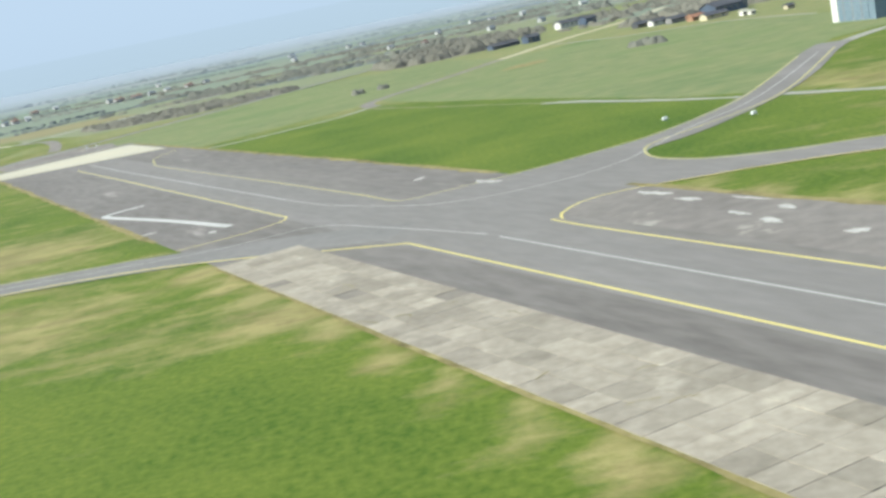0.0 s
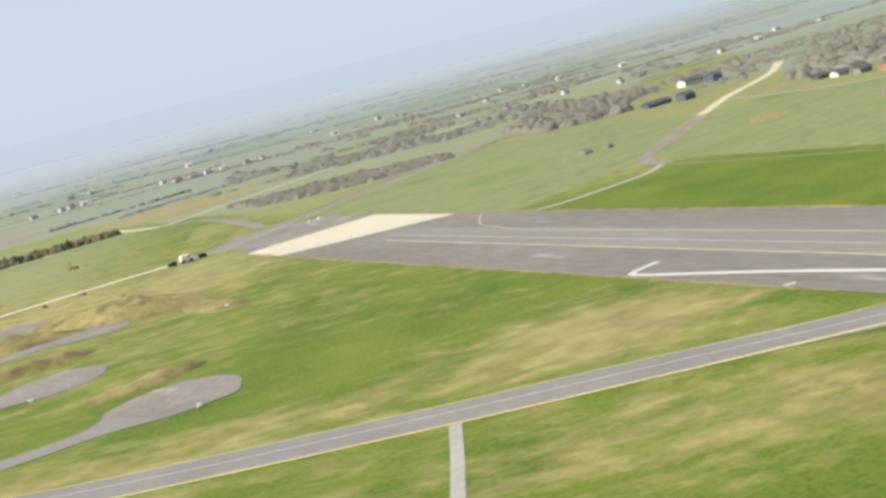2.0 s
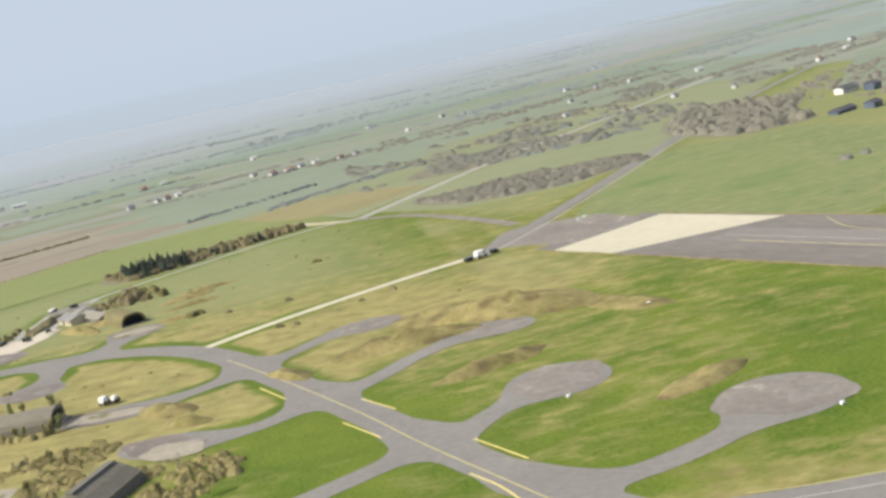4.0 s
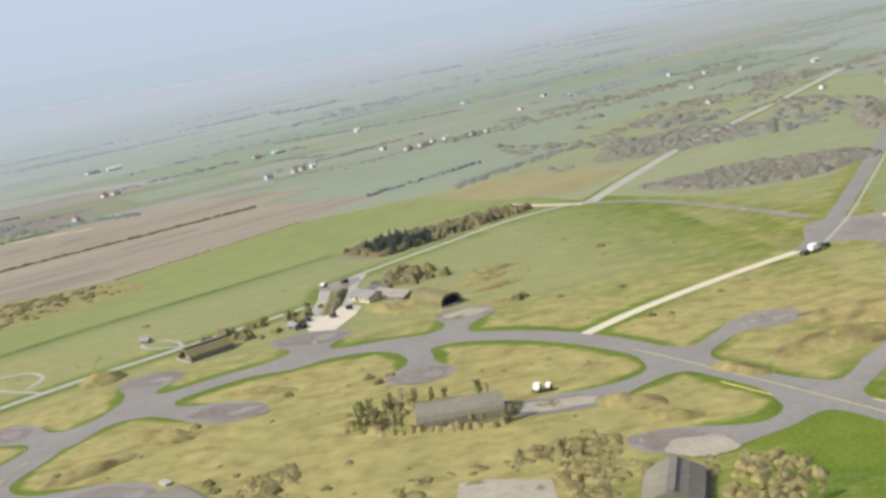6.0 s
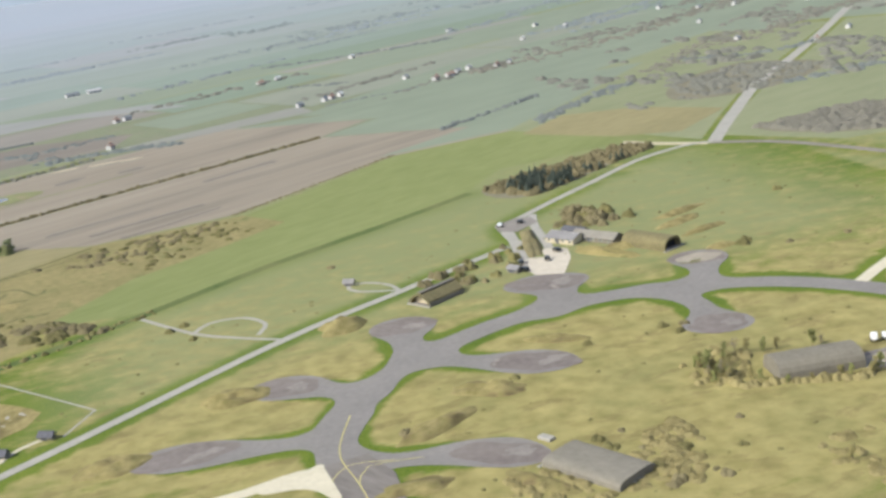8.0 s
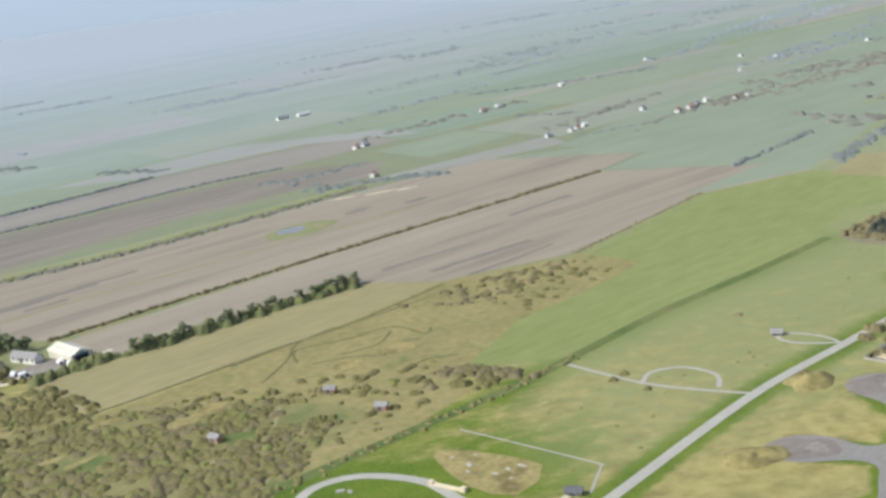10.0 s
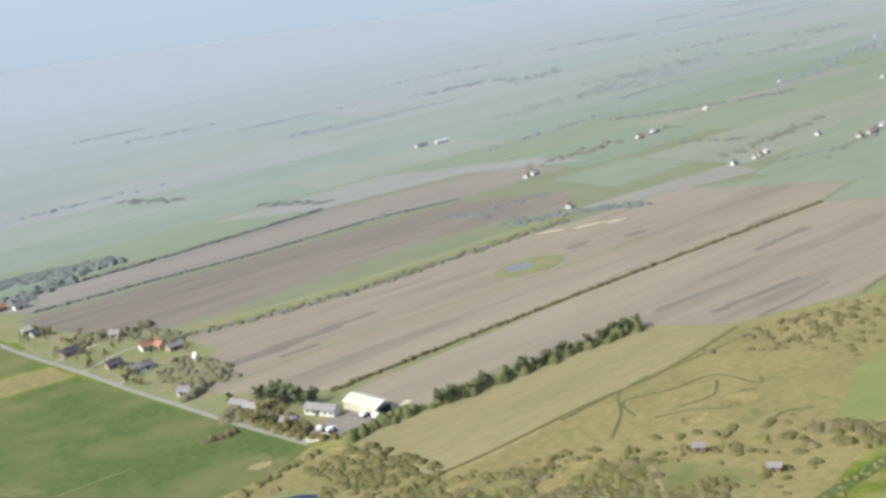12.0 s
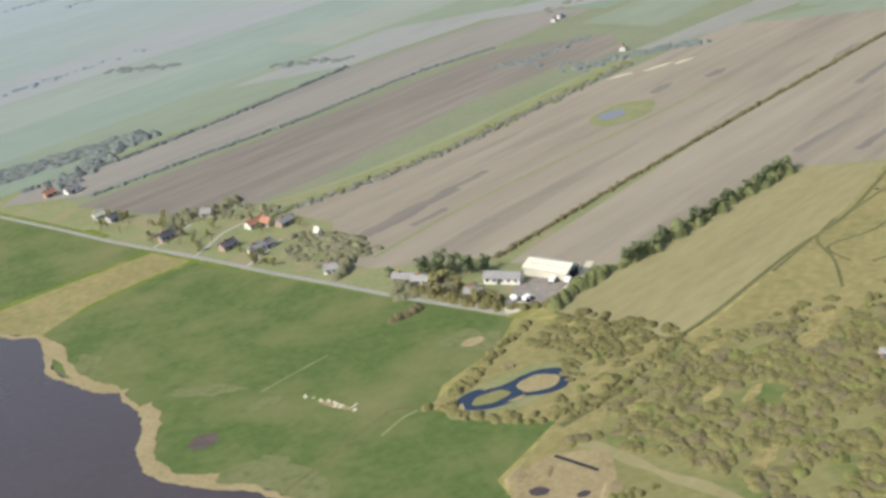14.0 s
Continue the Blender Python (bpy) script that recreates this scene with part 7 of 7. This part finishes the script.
# ---------- vehicles ----------
def vehicle(name, x, y, turn, ln, wd, ht, body, label, category, cab=0.28):
    ob = thing(name, x, y, turn, label, category, "parked vehicles", 0.2)
    hl, hw = ln / 2, wd / 2
    bm = prism([(-hl, 0.35), (hl, 0.35), (hl, ht * 0.5), (hl - ln * cab * 0.35, ht * 0.55), (hl - ln * cab, ht), (-hl + 0.05, ht), (-hl, ht * 0.9)], -hw, hw)
    bmesh.ops.bevel(bm, geom=bm.edges[:], offset=0.05, affect="EDGES")
    part("body", bm, body, ob)
    for s in (-1, 1):
        part("side_window", box(hl - ln * cab * 1.5, hl - ln * cab * 0.9, min(s * (hw + 0.004), s * (hw + 0.02)), max(s * (hw + 0.004), s * (hw + 0.02)), ht * 0.6, ht * 0.9), GLASS, ob, "dark side window")
        for xx in (-hl * 0.62, hl * 0.62):
            w = bmesh.new()
            bmesh.ops.create_cone(w, cap_ends=True, segments=12, radius1=0.34, radius2=0.34, depth=0.22, matrix=pose(xx, s * (hw - 0.08), 0.34, 90))
            part("wheel", w, RUBBER, ob, "black wheel")
    return ob


vehicle("box_trailer", -105.3, 272.8, 25, 2.6, 1.3, 1.5, WHITE_BODY, "white box trailer parked on the gravel road", "trailer")
vehicle("tractor_unit", -102.0, 274.2, 25, 1.4, 1.1, 0.9, DARK_BODY, "dark tow vehicle before the trailer", "truck")
vehicle("tow_car", -108.3, 271.4, 205, 1.5, 1.2, 0.9, DARK_BODY, "small dark car behind the trailer", "car")
vehicle("van", -180.4, 222.9, 60, 1.6, 1.0, 1.3, WHITE_BODY, "white van parked beside the shelter pad", "van")
vehicle("van", -178.6, 222.6, 60, 1.2, 0.8, 1.1, WHITE_BODY, "small white van beside the shelter pad", "van")
for x, y, t, c in ((-205.8, 301.4, 70, DARK_BODY), (-201.6, 306.0, 100, DARK_BODY), (-212.8, 297.4, 120, DARK_BODY), (-204.6, 334.6, 60, WHITE_BODY), (-199.4, 334.4, 60, DARK_BODY), (-211.4, 302.6, 70, DARK_BODY)):
    vehicle("car", x, y, t, 2.0, 1.0, 0.85, c, "white car parked at the depot" if c is WHITE_BODY else "dark car parked at the depot", "car")
for x, y, t in ((-407, 382, 20), (-409.5, 384, 80), (-398.5, 387, 40), (-396, 384.5, 40)):
    vehicle("car", x, y, t, 2.2, 1.2, 1.1, WHITE_BODY, "white car parked in the farm yard", "car")

# small white boards beside the taxiways
for x, y in ((27, 134), (34.2, 124.4), (-92.5, 202, ), (-92, 140.5), (-116, 166.5), (-78, 291), (-76, 293)):
    s_ = thing("marker_board", x, y, 20, "small white marker board in the grass", "marker", "marker boards")
    part("board", prism([(-0.3, 0.12), (0.3, 0.12), (0.22, 0.4), (-0.22, 0.4)], -0.16, 0.16), WHITE_BODY, s_)
    for k in (-0.2, 0.2):
        part("post", box(k - 0.04, k + 0.04, -0.03, 0.03, -0.05, 0.15), BLUE_STEEL, s_)

post = thing("marker_post", -28.3, 61.5, 15, "thin white marker post in the grass", "post")
part("pole", box(-0.035, 0.035, -0.035, 0.035, -0.05, 0.85), WHITE_BODY, post)
part("cap", box(-0.16, 0.05, -0.05, 0.05, 0.852, 0.93), REED, post, "weathered tan cap")

# yellow lines of the ring road
strip("edge_line", [(-113, 106), (-119.5, 119), (-125, 131.5), (-129, 143), (-136, 164), (-142, 184), (-152, 213), (-160, 234)], 0.2, YELLOW_WORN, "paint", "worn yellow centre line", "road marking")
for pts in ([(-125.8, 149), (-129.8, 160)], [(-136.8, 180), (-140.6, 189)], [(-147.6, 209), (-150.6, 218)], [(-129, 136), (-130.4, 143), (-132.6, 149)], [(-140.2, 169.5), (-144.2, 180)], [(-151.2, 199), (-154.8, 209)]):
    strip("edge_line", pts, 0.3, YELLOW, "paint", "yellow edge line at a spur", "road marking")
strip("junction_line", [(-268.5, 205), (-268.6, 219), (-268.8, 231), (-264, 244)], 0.2, YELLOW_WORN, "line", "worn yellow centre line", "road marking")
strip("junction_line", [(-268.6, 219), (-266, 224), (-258, 222.5)], 0.18, YELLOW_WORN, "line", "worn yellow curved line", "road marking")
strip("junction_line", [(-272, 222), (-268.6, 226), (-262, 224)], 0.18, YELLOW_WORN, "line", "worn yellow curved line", "road marking")

# ---------- concrete slabs of the runway shoulder ----------
bed = bpy.data.objects["shoulder_south"]
slab_mesh = []
for i in range(3):
    bm = box(-0.5, 0.5, -0.5, 0.5, 0, 1)
    for v in bm.verts:
        if v.co.z > 0.5:
            v.co.x *= 0.985
            v.co.y *= 0.985
    me = bpy.data.meshes.new("slab")
    bm.to_mesh(me)
    bm.free()
    me.materials.append(CONCRETE)
    slab_mesh.append(me)
g = random.Random(9)
ang = math.degrees(math.atan2(0.912, -0.411))
for i in range(52):
    for j in range(4):
        u, v = -92 + i * 2.0, -11.2 + j * 1.83
        if g.random() < 0.05:
            continue
        x, y = rw(u, v)
        o = new("slab", slab_mesh[g.randrange(3)])
        o.parent = bed
        o.matrix_world = pose(x * K, y * K, 0.052 + g.uniform(0, 0.006), g.uniform(-0.25, 0.25), g.uniform(-0.25, 0.25), ang + g.uniform(-0.4, 0.4)) @ Matrix.Diagonal((2.0 * K - g.choice((0.0, 0.0, 0.015, 0.05)), 1.83 * K - g.choice((0.0, 0.0, 0.015, 0.05)), 0.03, 1))

# weeds and cracks in the joints of the slabs
g = random.Random(12)
for i in range(16):
    u, v = g.uniform(-88, 8), g.uniform(-11.6, -5.6)
    if i % 2:
        pts = [rw(u, v), rw(u + g.uniform(0.4, 0.9), v + g.uniform(-0.3, 0.3)), rw(u + g.uniform(1.2, 2.2), v + g.uniform(-0.6, 0.6))]
    else:
        pts = [rw(u, v), rw(u + g.uniform(-0.2, 0.2), v + 0.5), rw(u + g.uniform(-0.5, 0.5), v + g.uniform(0.9, 1.6))]
    strip("slab_crack", pts, g.uniform(0.04, 0.09), HEATH, "line", "weedy crack across the concrete", "crack", step=0.3, ragged=1.0)
